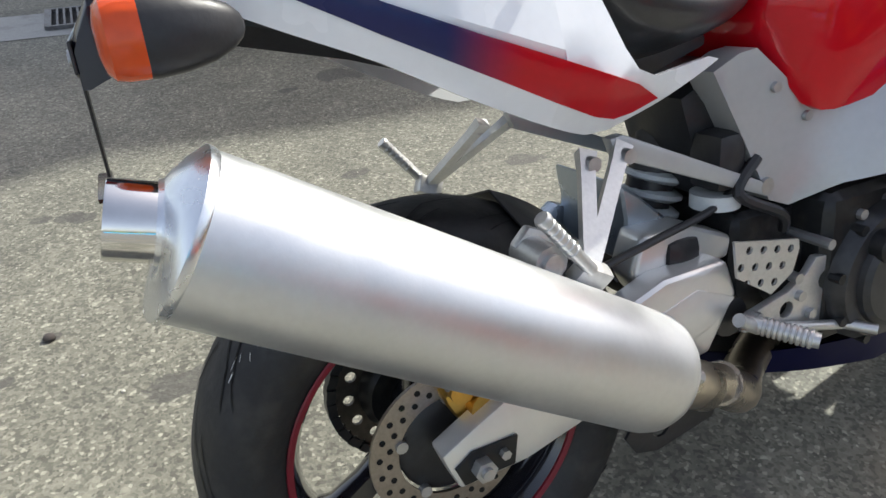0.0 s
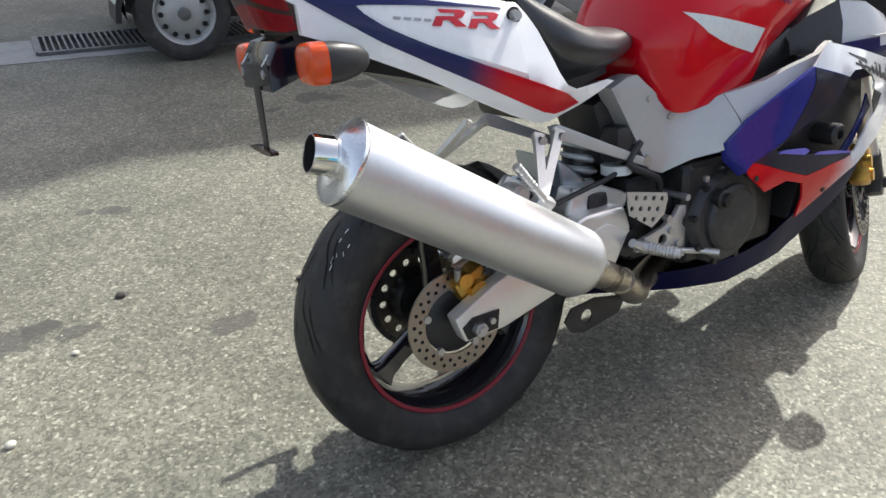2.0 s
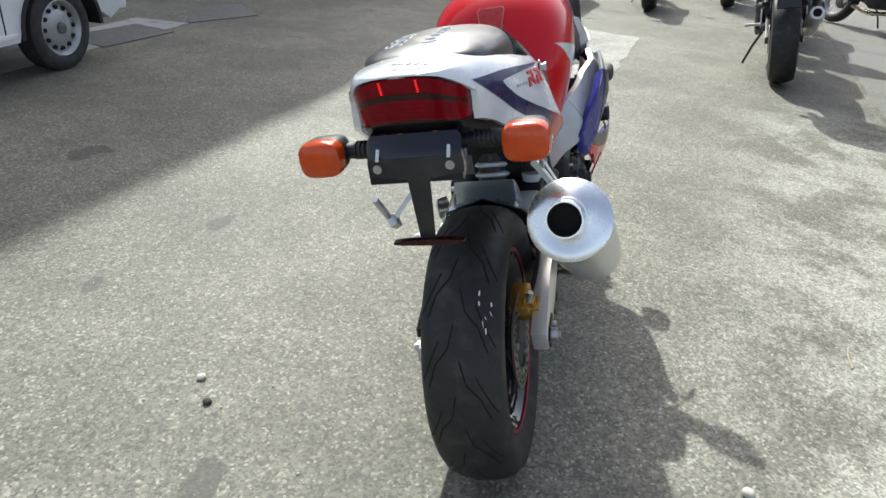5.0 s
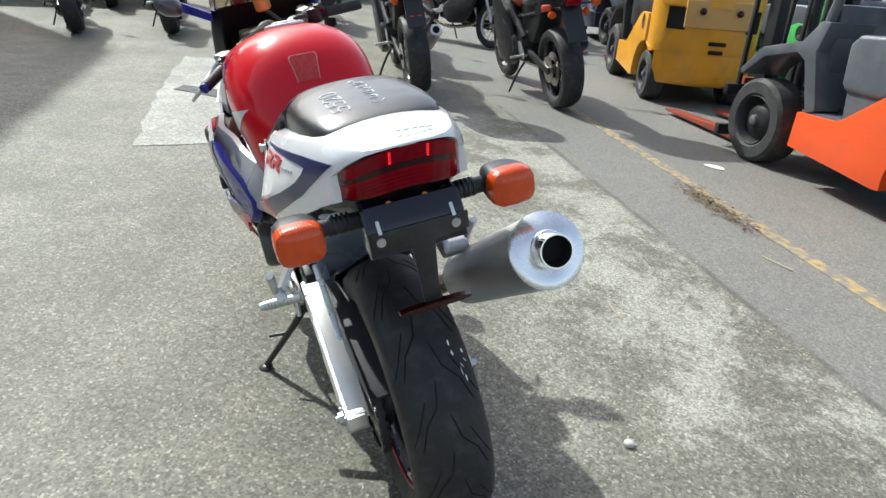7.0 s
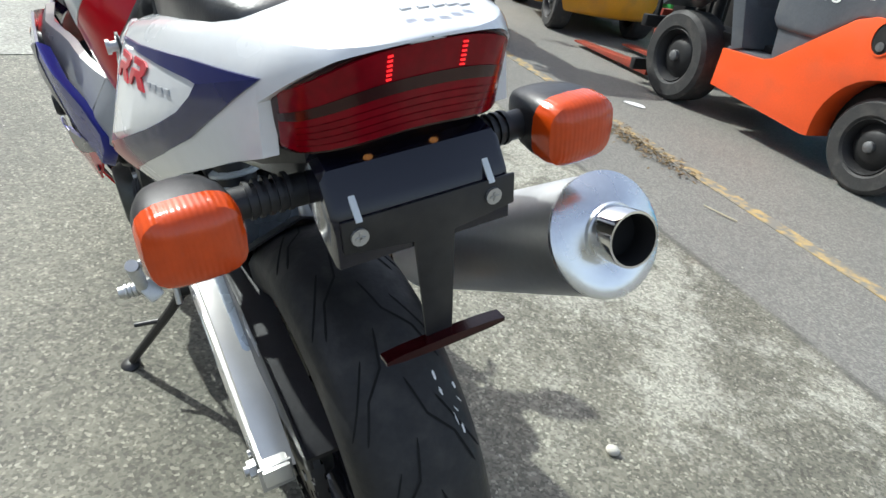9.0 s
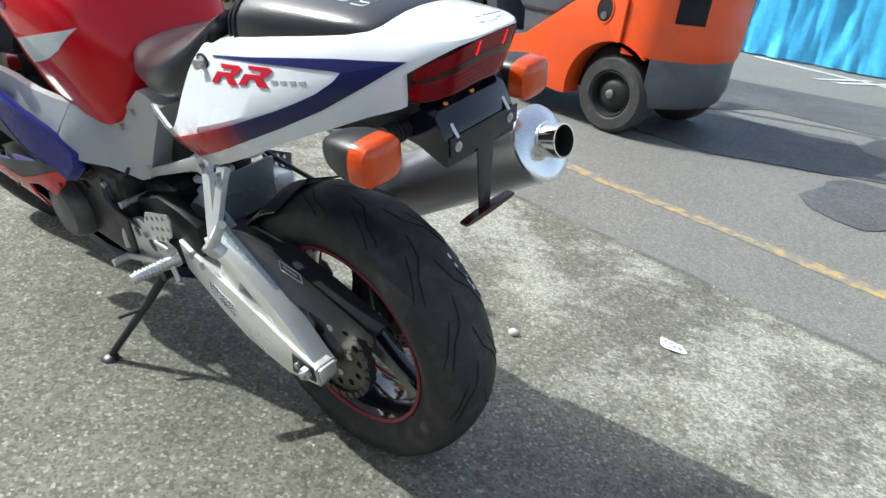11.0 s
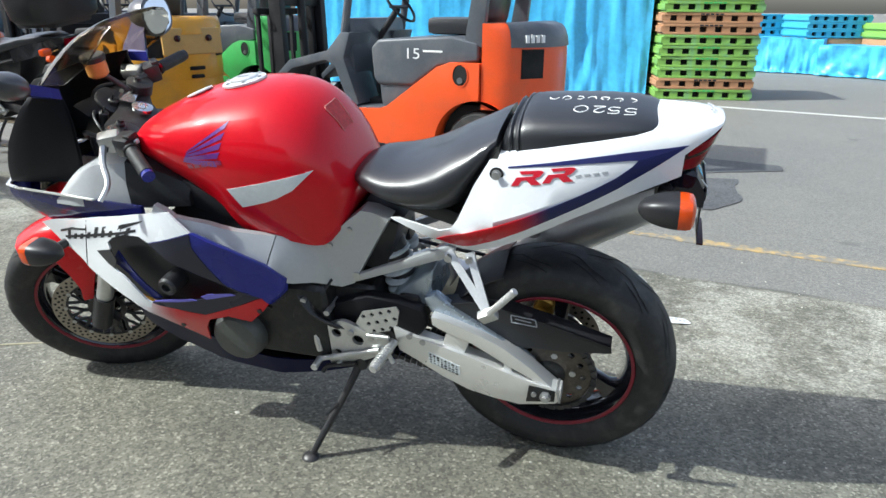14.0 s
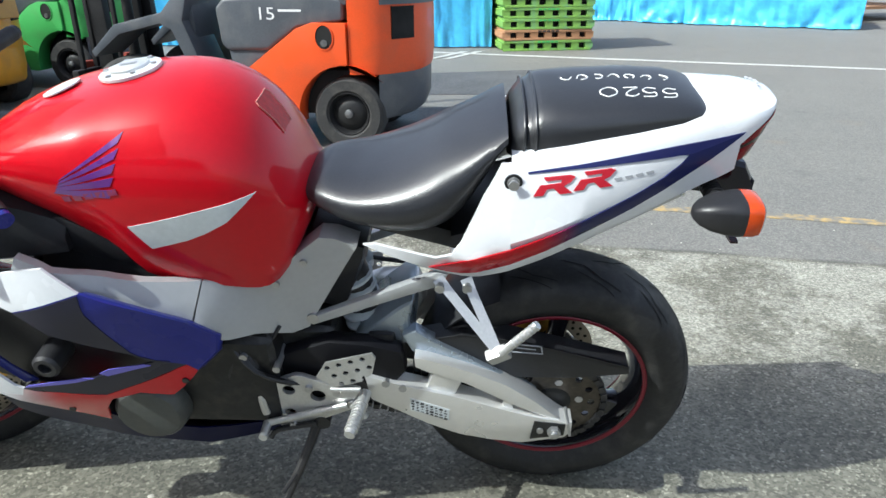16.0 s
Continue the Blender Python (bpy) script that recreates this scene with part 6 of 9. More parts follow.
for s in (1, -1):
    bm = B()
    sheet(bm, WHITE, fair_y, 0.005, 0.03, side=s)
    side = P("side_fairing", bm, M_WHITE, label="white, blue and red side fairing with an air opening")
    bm = B()
    sheet(bm, BLUE_UP, fair_y, 0.005, 0.03, side=s)
    P("blue_panel", bm, M_BLUE, side, "violet blue panel")
    # dark sheet that paints the shaded lower facet onto the blue panel
    bm = B()
    sheet(bm, [(0.948, 0.689), (0.902, 0.646), (0.84, 0.609), (0.75, 0.554), (0.73, 0.546), (0.765, 0.556), (0.787, 0.582), (0.81, 0.63), (0.832, 0.684), (0.834, 0.721), (0.9, 0.702)], fair_y, 0.002, 0.03, 0.0015, s)
    P("shade_facet", bm, M_FACET, side, "facet of the blue panel with its shade put into a dark slate colour")
    bm = B()
    sheet(bm, BLUE_LOW, fair_y, 0.005, 0.03, side=s)
    P("blue_strip", bm, M_FACET, side, "dark slate lower strip")
    bm = B()
    sheet(bm, RED_LOW, fair_y, 0.005, 0.03, side=s)
    P("red_panel", bm, M_FADERED, side, "red panel fading to white at its front")
    bm = B()
    sheet(bm, [(0.992, 0.511), (0.92, 0.519), (0.865, 0.526), (0.88, 0.531), (0.92, 0.528), (0.985, 0.516)], fair_y, 0.002, 0.03, 0.0015, s)
    sheet(bm, [(0.84, 0.529), (0.763, 0.543), (0.775, 0.548), (0.835, 0.546), (0.852, 0.538)], fair_y, 0.002, 0.03, 0.0015, s)
    tagged(P("print", bm, M_BLUELIGHT, side), kind="stuff")
    # rear edge of the fairing turned in towards the frame
    for nm, mt, edge in (("rear_lip", M_BLUE, [(0.832, 0.724), (0.75, 0.682), (0.688, 0.631), (0.645, 0.585), (0.652, 0.55), (0.69, 0.512)]),):
        bm = B()
        loops = []
        for x, z in edge:
            o = fair_y(x, z)
            i = o - 0.022
            zi = z - 0.012
            loops.append([V(x + a, s * (i + (o - i) * t), z + (zi - z) * (1 - t) + c) for a, t, c in ((0, 1.0, 0), (-0.004, 0.8, 0.002), (-0.005, 0.5, 0.002), (-0.003, 0.0, 0.0), (0.003, 0.0, -0.004), (0.0, 0.5, -0.002), (0.006, 0.9, -0.005))])
        rings(bm, loops)
        P(nm, bm, mt, side)
    # scripted name as a row of slanted bars
    bm = B()
    for k in range(9):
        u = k / 9
        x, z = 1.278 - 0.285 * u, 0.624 + 0.082 * u
        h = (0.033, 0.019, 0.018, 0.02, 0.034, 0.033, 0.019, 0.031, 0.019)[k]
        lean = 0.45 * h
        sheet(bm, [(x, z), (x - 0.015, z + 0.0044), (x - 0.017 - lean, z + h + 0.0044), (x - 0.004 - lean, z + h)], fair_y, 0.001, 0.05, 0.0012, s)
    sheet(bm, [(1.285, 0.626), (1.12, 0.674), (0.985, 0.712), (0.985, 0.718), (1.12, 0.681), (1.284, 0.633)], fair_y, 0.001, 0.05, 0.0013, s)
    sheet(bm, [(1.3, 0.64), (1.24, 0.662), (1.175, 0.676), (1.17, 0.682), (1.235, 0.67), (1.298, 0.647)], fair_y, 0.001, 0.05, 0.0011, s)
    sheet(bm, [(1.03, 0.712), (0.965, 0.737), (0.962, 0.741), (1.03, 0.722)], fair_y, 0.001, 0.05, 0.0011, s)
    tagged(P("name_print", bm, M_BLACK, side), kind="stuff")
    bm = B()
    sheet(bm, [(1.15, 0.6255), (1.113, 0.599), (1.09, 0.59), (1.075, 0.62), (1.09, 0.643)], fair_y, 0.002, 0.05, 0.0012, s)
    P("dark_tip", bm, M_BLACK, side)
    # black inner face of the opening
    bm = B()
    sheet(bm, [(1.17, 0.66), (1.08, 0.72), (0.9, 0.735), (0.68, 0.58), (0.68, 0.5), (0.97, 0.45), (1.08, 0.485), (1.17, 0.54)], lambda x, z: fair_y(x, z) - 0.055, 0.004, 0.05, side=s)
    P("inner_panel", bm, M_BLACK, side)
    bm = B()
    sheet(bm, [(1.113, 0.6), (1.062, 0.577), (1.037, 0.553), (1.0, 0.509), (0.975, 0.515), (1.01, 0.552), (1.05, 0.6), (1.08, 0.635)], lambda x, z: fair_y(x, z) - 0.015, 0.004, 0.05, side=s)
    P("opening_lip", bm, M_NAVY, side)
    bm = B()
    turned(bm, (0.937, s * 0.15, 0.562), (0, s, 0), [(0, 0.026), (0.09, 0.026), (0.122, 0.025), (0.128, 0.02), (0.128, 0.012), (0.118, 0.011), (0.118, 0)], 20)
    P("crash_slider", bm, M_BLACK, label="black crash protector bobbin")
    bm = B()
    sheet(bm, BELLY, lambda x, z: fair_y(x, z) - 0.012, 0.005, 0.03, side=s)
    belly = P("belly_fairing", bm, M_BELLY, label="dark blue belly fairing")
    for x, z in ((0.715, 0.492), (0.945, 0.425)):
        bm = B()
        rod(bm, (x, s * fair_y(x, z), z), (x, s * (fair_y(x, z) + 0.003), z), 0.0065, n=10)
        P("fairing_screw", bm, M_BLACK, side)
    bm = B()
    sheet(bm, [(1.165, 0.706), (1.19, 0.64), (1.216, 0.566), (1.2135, 0.566), (1.1875, 0.64), (1.1625, 0.7065)], fair_y, 0.001, 0.03, 0.0006, s)
    P("panel_gap", bm, M_HOLE, side)
# floor of the belly pan
bm = B()
loops = []
for x, z in ((1.06, 0.36), (1.0, 0.27), (0.95, 0.235), (0.76, 0.205), (0.6, 0.212), (0.45, 0.222), (0.31, 0.24)):
    w = fair_y(x, z) - 0.014
    loops.append([V(x, w * u, z - 0.006 * (1 - u * u)) for u in (-1, -0.5, 0, 0.5, 1)] + [V(x, w * u, z + 0.006) for u in (1, 0.5, 0, -0.5, -1)])
rings(bm, loops)
P("belly_floor", bm, M_BLACK)
bm = B()
slab(bm, [(0.42, 0.262), (0.40, 0.225), (0.30, 0.205), (0.262, 0.215), (0.243, 0.245), (0.262, 0.272), (0.33, 0.28)], -0.135, -0.13, 0.001, holes=[(0.305, 0.243, 0.016)])
P("belly_flap", bm, M_BLACK)

# upper cowl: black shell with a blue lower band and a smoked screen
def cowl_ring(z, x_side, w, x_rear, bulge=0.055, inset=0.0, flare=0.028):
    pts = []
    for u in [k / 12 for k in range(-12, 13)]:
        a = abs(u)
        if a > 0.62:
            t = (a - 0.62) / 0.38
            x, y = x_side + (x_rear - x_side) * t, w + flare * t
        else:
            t = a / 0.62
            x, y = x_side + bulge * (1 - t ** 2.2), w * (t ** 0.8)
        pts.append(V(x - inset, math.copysign(max(0, y - inset), u) if u else 0, z))
    return pts


def shell(levels, thick=0.005, flare=0.028):
    bm = B()
    b2 = bmesh.new()
    outer = [cowl_ring(*l, flare=flare) for l in levels]
    inner = [cowl_ring(*l, inset=thick, flare=flare) for l in levels]
    rings(b2, outer + inner[::-1] + outer[:1], close=False)
    return join(bm, b2)


P("upper_cowl", shell([(0.772, 1.415, 0.185, 1.23), (0.81, 1.407, 0.186, 1.205), (0.845, 1.393, 0.186, 1.197), (0.88, 1.375, 0.185, 1.195), (0.93, 1.338, 0.182, 1.192), (0.97, 1.303, 0.178, 1.198), (1.005, 1.262, 0.172, 1.21), (1.03, 1.232, 0.167, 1.212)], flare=-0.033), M_COWL, label="black upper cowl")
P("cowl_band", shell([(0.66, 1.36, 0.17, 1.1, 0.05), (0.70, 1.40, 0.188, 1.04, 0.055), (0.735, 1.42, 0.195, 0.99, 0.055), (0.757, 1.425, 0.193, 0.99, 0.055)]), M_NAVYBLUE, label="dark blue lower cowl band")
P("cowl_trim", shell([(0.7605, 1.428, 0.195, 1.13, 0.055), (0.764, 1.428, 0.195, 1.13, 0.055)], 0.006), M_ALU, label="thin bright trim line")
scr = P("windscreen", shell([(1.03, 1.232, 0.166, 1.17, 0.05), (1.07, 1.19, 0.164, 1.10, 0.05), (1.11, 1.142, 0.155, 1.06, 0.045), (1.138, 1.105, 0.14, 1.045, 0.035), (1.156, 1.075, 0.115, 1.035, 0.025)], 0.003, -0.012), M_SCREEN, label="smoked windscreen")
scr.visible_shadow = False
# silver inner panels beside the tank
for s in (1, -1):
    bm = B()
    loops = []
    for x, z, y0, y1 in ((1.26, 0.757, 0.2, 0.1), (1.2, 0.815, 0.205, 0.1), (1.13, 0.848, 0.2, 0.1), (1.04, 0.856, 0.185, 0.1), (0.95, 0.825, 0.17, 0.1), (0.89, 0.79, 0.155, 0.11)):
        loops.append([V(x, s * (y0 + 0.008), 0.735), V(x, s * (y0 + 0.004), (z + 0.735) / 2), V(x, s * (y0 - 0.012), z - 0.008), V(x, s * (y0 - 0.04), z), V(x, s * y1, z + 0.006), V(x, s * y1, 0.73)])
    rings(bm, loops[:5])
    P("cockpit_panel", bm, M_INNER, label="silver grey cockpit inner panel")
    bm = B()
    rings(bm, [[p + V(0, s * 0.003, 0.004) for p in q] for q in loops[3:]])
    P("cockpit_cover", bm, M_BLACK, label="dark grey cover beside the tank")
    bm = B()
    slab(bm, [(0.90, 0.80), (0.80, 0.748), (0.785, 0.70), (0.86, 0.715), (0.95, 0.75), (0.985, 0.79)], s * 0.13 - 0.02, s * 0.13 + 0.02, 0.006)
    P("tank_side_cover", bm, M_BLACK)
# dash
bm = B()
box(bm, (1.225, 0, 0.91), (0.06, 0.2, 0.09), (0, -35, 0), 0.02)
dash = P("instrument_panel", bm, M_COWL, label="black instrument cluster")
bm = B()
turned(bm, (1.195, 0, 0.93), (-0.75, 0, 0.66), [(0, 0.042), (0.016, 0.042), (0.018, 0.038), (0.018, 0.0)], 28)
P("rev_counter", bm, M_SATIN, dash, "dark round rev counter")
bm = B()
turned(bm, (1.2, 0.0, 1.005), (0, 0.12, 1), [(0, 0.0), (0.0, 0.02), (0.006, 0.026), (0.04, 0.027), (0.042, 0.0)], 24)
pot = P("fluid_reservoir", bm, M_DIAL, label="amber brake fluid reservoir with a black cap")
bm = B()
turned(bm, (1.2, 0.005, 1.046), (0, 0.12, 1), [(0, 0.03), (0.012, 0.031), (0.016, 0.028), (0.017, 0.0)], 24)
P("cap", bm, M_BLACK, pot)
bm = B()
tube(bm, [(1.19, 0, 1.01), (1.18, -0.03, 0.98), (1.17, -0.06, 0.945)], 0.007, 8)
P("bracket", bm, M_SATIN, pot)
bm = B()
box(bm, (1.10, 0, 0.80), (0.14, 0.26, 0.16), (0, 0, 0), 0.02)
P("cockpit_inner", bm, M_COWL)

# mirrors
def mirror(c, s, f=1, size=1.0):
    c = V(*c)
    wide, tall = 0.054 * size, 0.045 * size
    bm = B()
    loops = []
    for t, k in ((0.0, 1.0), (0.012, 1.0), (0.03, 0.93), (0.05, 0.74), (0.066, 0.45), (0.072, 0.15)):
        ring = []
        for i in range(24):
            a = 2 * math.pi * i / 24
            ca, sa = math.cos(a), math.sin(a)
            ring.append(V(c.x + t * f * size + (0.3 * tall * k * sa if f > 0 else 0), c.y + wide * k * math.copysign(abs(ca) ** 0.8, ca), c.z + tall * k * math.copysign(abs(sa) ** 0.8, sa) + 0.012 * ca * s * k))
        loops.append(ring)
    rings(bm, loops)
    ob = P("mirror", bm, M_MIRRORBACK, label="grey mirror housing on a blue stem")
    bm = B()
    ring = []
    for i in range(24):
        a = 2 * math.pi * i / 24
        ca, sa = math.cos(a), math.sin(a)
        ring.append(V(c.x - 0.002 * f + (0.25 * tall * sa if f > 0 else 0), c.y + 0.87 * wide * math.copysign(abs(ca) ** 0.8, ca), c.z + 0.85 * tall * math.copysign(abs(sa) ** 0.8, sa) + 0.012 * ca * s))
    rings(bm, [ring, [p + V(0.003 * f, 0, 0) for p in ring]])
    P("mirror_glass", bm, M_MIRROR, ob, "mirror glass")
    bm = B()
    rings(bm, [[V(c.x + 0.02 + a, c.y - s * 0.038, c.z - 0.015 + b) for a, b in ((0, -0.014), (0.035, -0.014), (0.035, 0.014), (0, 0.014))], [V(1.205 + a, s * 0.165, 1.012 + b) for a, b in ((-0.03, -0.014), (0.05, -0.014), (0.05, 0.012), (-0.03, 0.012))]])
    P("mirror_stem", bm, M_BLUE, ob)


mirror((1.195, 0.285, 1.068), 1, -1, 0.74)
mirror((1.215, -0.298, 1.092), -1, 1, 1.15)

# fork, clip-ons and controls, turned with the steering
DOWN = V(0.407, 0, -0.914)
for s in (1, -1):
    top = V(1.136, s * 0.112, 0.918)
    bm = B()
    rod(bm, top, top + DOWN * 0.6, 0.0235, n=18)
    fork = P("fork_leg", bm, M_PEGSILVER, label="telescopic fork leg", m=STEER)
    bm = B()
    rod(bm, top + DOWN * 0.575, top + DOWN * 0.69, 0.029, n=18)
    box(bm, FRONT + V(-0.004, s * 0.104, 0.0), (0.06, 0.046, 0.07), (0, 24, 0), 0.012)
    rod(bm, FRONT + V(0, s * 0.12, 0), FRONT + V(0, s * 0.137, 0), 0.017, n=12)
    slider = P("fork_slider", bm, M_SATIN, fork, m=STEER)
    bm = B()
    turned(bm, FRONT + V(0, s * 0.136, 0), (0, s, 0), [(0, 0.013), (0.004, 0.013), (0.004, 0.008), (0.001, 0.007)], 16)
    P("axle_nut", bm, M_BOLT, slider, m=STEER)
    bm = B()
    turned(bm, top - DOWN * 0.002, AXIS, [(0, 0.031), (0.005, 0.031), (0.006, 0.022), (0.012, 0.022), (0.013, 0.0)], 24)
    cap = P("fork_cap", bm, M_POLISH, fork, m=STEER)
    bm = B()
    turned(bm, top + AXIS * 0.012, AXIS, [(0, 0.017), (0.01, 0.016), (0.012, 0.011), (0.02, 0.011), (0.022, 0.008), (0.03, 0.008), (0.031, 0.0)], 18)
    P("adjuster", bm, M_BLACK, cap, m=STEER)
    bm = B()
    box(bm, FRONT + V(-0.15, s * 0.09, 0.085), (0.07, 0.05, 0.11), (0, 24, 0), 0.012)
    rod(bm, FRONT + V(-0.17, s * 0.1, 0.095), FRONT + V(-0.17, s * 0.122, 0.095), 0.018)
    rod(bm, FRONT + V(-0.15, s * 0.1, 0.055), FRONT + V(-0.15, s * 0.122, 0.055), 0.018)
    P("front_caliper", bm, M_GOLD, label="gold front brake caliper", m=STEER)
    bm = B()
    g0, g1 = V(1.13, s * 0.125, 0.945 if s < 0 else 0.93), V(1.036, s * 0.307, 0.918 if s < 0 else 0.908)
    rod(bm, g0, g0.lerp(g1, 0.45), 0.011)
    turned(bm, g0 - V(0.0, s * 0.012, 0.03), AXIS, [(0, 0.034), (0.03, 0.034), (0.032, 0.03), (0.032, 0)], 20)
    bar = P("clip_on_bar", bm, M_BLACK, label="black clip-on handlebar", m=STEER)
    bm = B()
    rod(bm, g0.lerp(g1, 0.42), g0.lerp(g1, 0.97), 0.0165, n=16)
    for k in range(3):
        turned(bm, g0.lerp(g1, 0.43 + 0.015 * k), g1 - g0, [(0, 0.0165), (0.001, 0.0195), (0.0025, 0.0195), (0.003, 0.0165)], 16)
    P("grip", bm, M_RUBBER, bar, "black rubber grip", STEER)
    bm = B()
    rod(bm, g0.lerp(g1, 0.97), g0.lerp(g1, 1.03), 0.015, n=14)
    P("bar_end", bm, M_BLUE if s > 0 else M_BLACK, bar, m=STEER)
    bm = B()
    box(bm, g0.lerp(g1, 0.3), (0.045, 0.05, 0.05), (0, 0, s * -28), 0.01)
    box(bm, g0.lerp(g1, 0.33) + V(-0.012, 0, 0.026), (0.02, 0.03, 0.012), (0, 0, s * -28), 0.003)
    switch = P("switch_box", bm, M_BLACK, bar, m=STEER)
    bm = B()
    box(bm, g0.lerp(g1, 0.36) + V(-0.022, 0, 0.012), (0.008, 0.012, 0.01), (0, 0, s * -28), 0.002)
    P("switch_button", bm, M_REDLENS if s < 0 else M_BADGE, switch, m=STEER)
    bm = B()
    box(bm, g0.lerp(g1, 0.22) + V(0.035, 0, 0.012), (0.05, 0.04, 0.028), (0, 0, s * 10), 0.008)
    tube(bm, [g0.lerp(g1, 0.25) + V(0.05, s * 0.01, 0.004), g0.lerp(g1, 0.55) + V(0.078, 0, -0.012), g0.lerp(g1, 0.85) + V(0.092, 0, -0.03), g0.lerp(g1, 1.02) + V(0.128, 0, -0.05)], (0.009, 0.006), 8)
    P("lever", bm, M_PEGSILVER, bar, "polished alloy lever", STEER)
bm = B()
slab(bm, [(1.16, 0.0), (1.175, 0.09), (1.16, 0.145), (1.11, 0.145), (1.085, 0.06), (1.065, 0.03), (1.065, -0.03), (1.085, -0.06), (1.11, -0.145), (1.16, -0.145), (1.175, -0.09)], 0.0, 0.024, 0.006)
bm.transform(Matrix(((1, 0, 0, 0), (0, 0, 1, 0), (0, -1, 0, 0), (0, 0, 0, 1))))
bm.transform(Matrix.Translation((1.12, 0, 0.917)) @ Matrix.Rotation(radians(-24), 4, "Y") @ Matrix.Translation((-1.12, 0, 0)))
yoke = P("top_yoke", bm, M_BLACK, label="top fork yoke", m=STEER)
bm = B()
turned(bm, (1.1, 0, 0.918), AXIS, [(0, 0.026), (0.01, 0.026), (0.012, 0.021), (0.013, 0.014), (0.004, 0.013), (0.004, 0.0)], 20)
P("stem_nut", bm, M_POLISH, yoke, "polished stem nut", STEER)
bm = B()
box(bm, (1.135, -0.045, 0.936), (0.035, 0.055, 0.005), (0, -24, 0), 0.002)
P("top_plate", bm, M_POLISH, yoke, "bright polished plate", STEER)
for x, y, z, r in ((1.175, -0.025, 0.93, 0.014), (1.19, 0.03, 0.925, 0.012)):
    bm = B()
    turned(bm, (x, y, z), AXIS, [(-0.02, r), (0.014, r), (0.017, r * 0.8), (0.017, 0.0)], 16)
    box(bm, (x - 0.006, y, z + 0.02), (0.004, 0.012, 0.018), (0, -24, 0), 0.001)
    P("switch_lock", bm, M_SATIN, yoke, m=STEER)
bm = B()
rod(bm, (1.16, -0.17, 0.94), (1.15, -0.17, 0.962), 0.022, n=18)
P("brake_reservoir", bm, M_SATIN, m=STEER)
for pts, r in (([(1.15, 0.15, 0.92), (1.21, 0.11, 0.93), (1.235, 0.05, 0.88), (1.17, 0.03, 0.75)], 0.006), ([(1.16, -0.15, 0.93), (1.235, -0.1, 0.94), (1.23, -0.03, 0.86), (1.23, -0.05, 0.65)], 0.006), ([(1.16, 0.13, 0.91), (1.2, 0.06, 0.945), (1.21, -0.02, 0.92), (1.19, -0.03, 0.82)], 0.0035), ([(1.17, 0.1, 0.9), (1.22, 0.08, 0.9), (1.23, 0.07, 0.8)], 0.004)):
    bm = B()
    tube(bm, pts, r, 8)
    P("control_cable", bm, M_BLACK, m=STEER)
# front mudguard
bm = B()
b2 = bmesh.new()
loops = []
for k in range(15):
    a = radians(57 + k * 6.6)
    loops.append([FRONT + V((0.318 - 0.05 * abs(u) ** 3) * math.cos(a), 0.078 * u, (0.318 - 0.05 * abs(u) ** 3) * math.sin(a)) for u in (-1, -0.85, -0.5, 0, 0.5, 0.85, 1)])
rings(b2, loops, close=False)
r = bmesh.ops.extrude_face_region(b2, geom=b2.faces[:])
for v in r["geom"]:
    if isinstance(v, bmesh.types.BMVert):
        v.co += (FRONT - v.co).normalized() * 0.004
join(bm, b2)
for s in (1, -1):
    slab(bm, [(1.478, 0.555), (1.42, 0.57), (1.372, 0.535), (1.372, 0.475), (1.422, 0.362), (1.452, 0.358), (1.443, 0.405), (1.452, 0.465)], s * 0.078 - 0.003, s * 0.078 + 0.003, 0.002)
P("front_mudguard", bm, M_CORAL, label="red front mudguard", m=STEER)
indicator((1.34, 0.252, 0.607), 1, back=False)
indicator((1.34, -0.252, 0.607), -1, back=False)
bm = B()
box(bm, (1.40, 0, 0.73), (0.06, 0.3, 0.1), (0, -20, 0), 0.03)
P("headlamp", bm, M_CHROME)

# ---- parked van ----
M_VAN = mat("white_van_paint", (0.8, 0.81, 0.81), 0.35, var=0.06, big=1.5, coat=0.5, dirt=(0.42, 0.42, 0.4), dirt_amount=0.35)
M_VANGLASS = mat("dark_window_glass", (0.02, 0.025, 0.028), 0.06, var=0.05, coat=0.6)
M_STEELWHEEL = mat("silver_steel_wheel", (0.42, 0.43, 0.43), 0.45, metal=0.5, var=0.15, big=12)
M_OLDRUBBER = mat("dull_tyre_rubber", (0.03, 0.03, 0.03), 0.75, var=0.3, big=9, fine=80, bump=0.3, dirt=(0.1, 0.09, 0.08), dirt_amount=0.4)


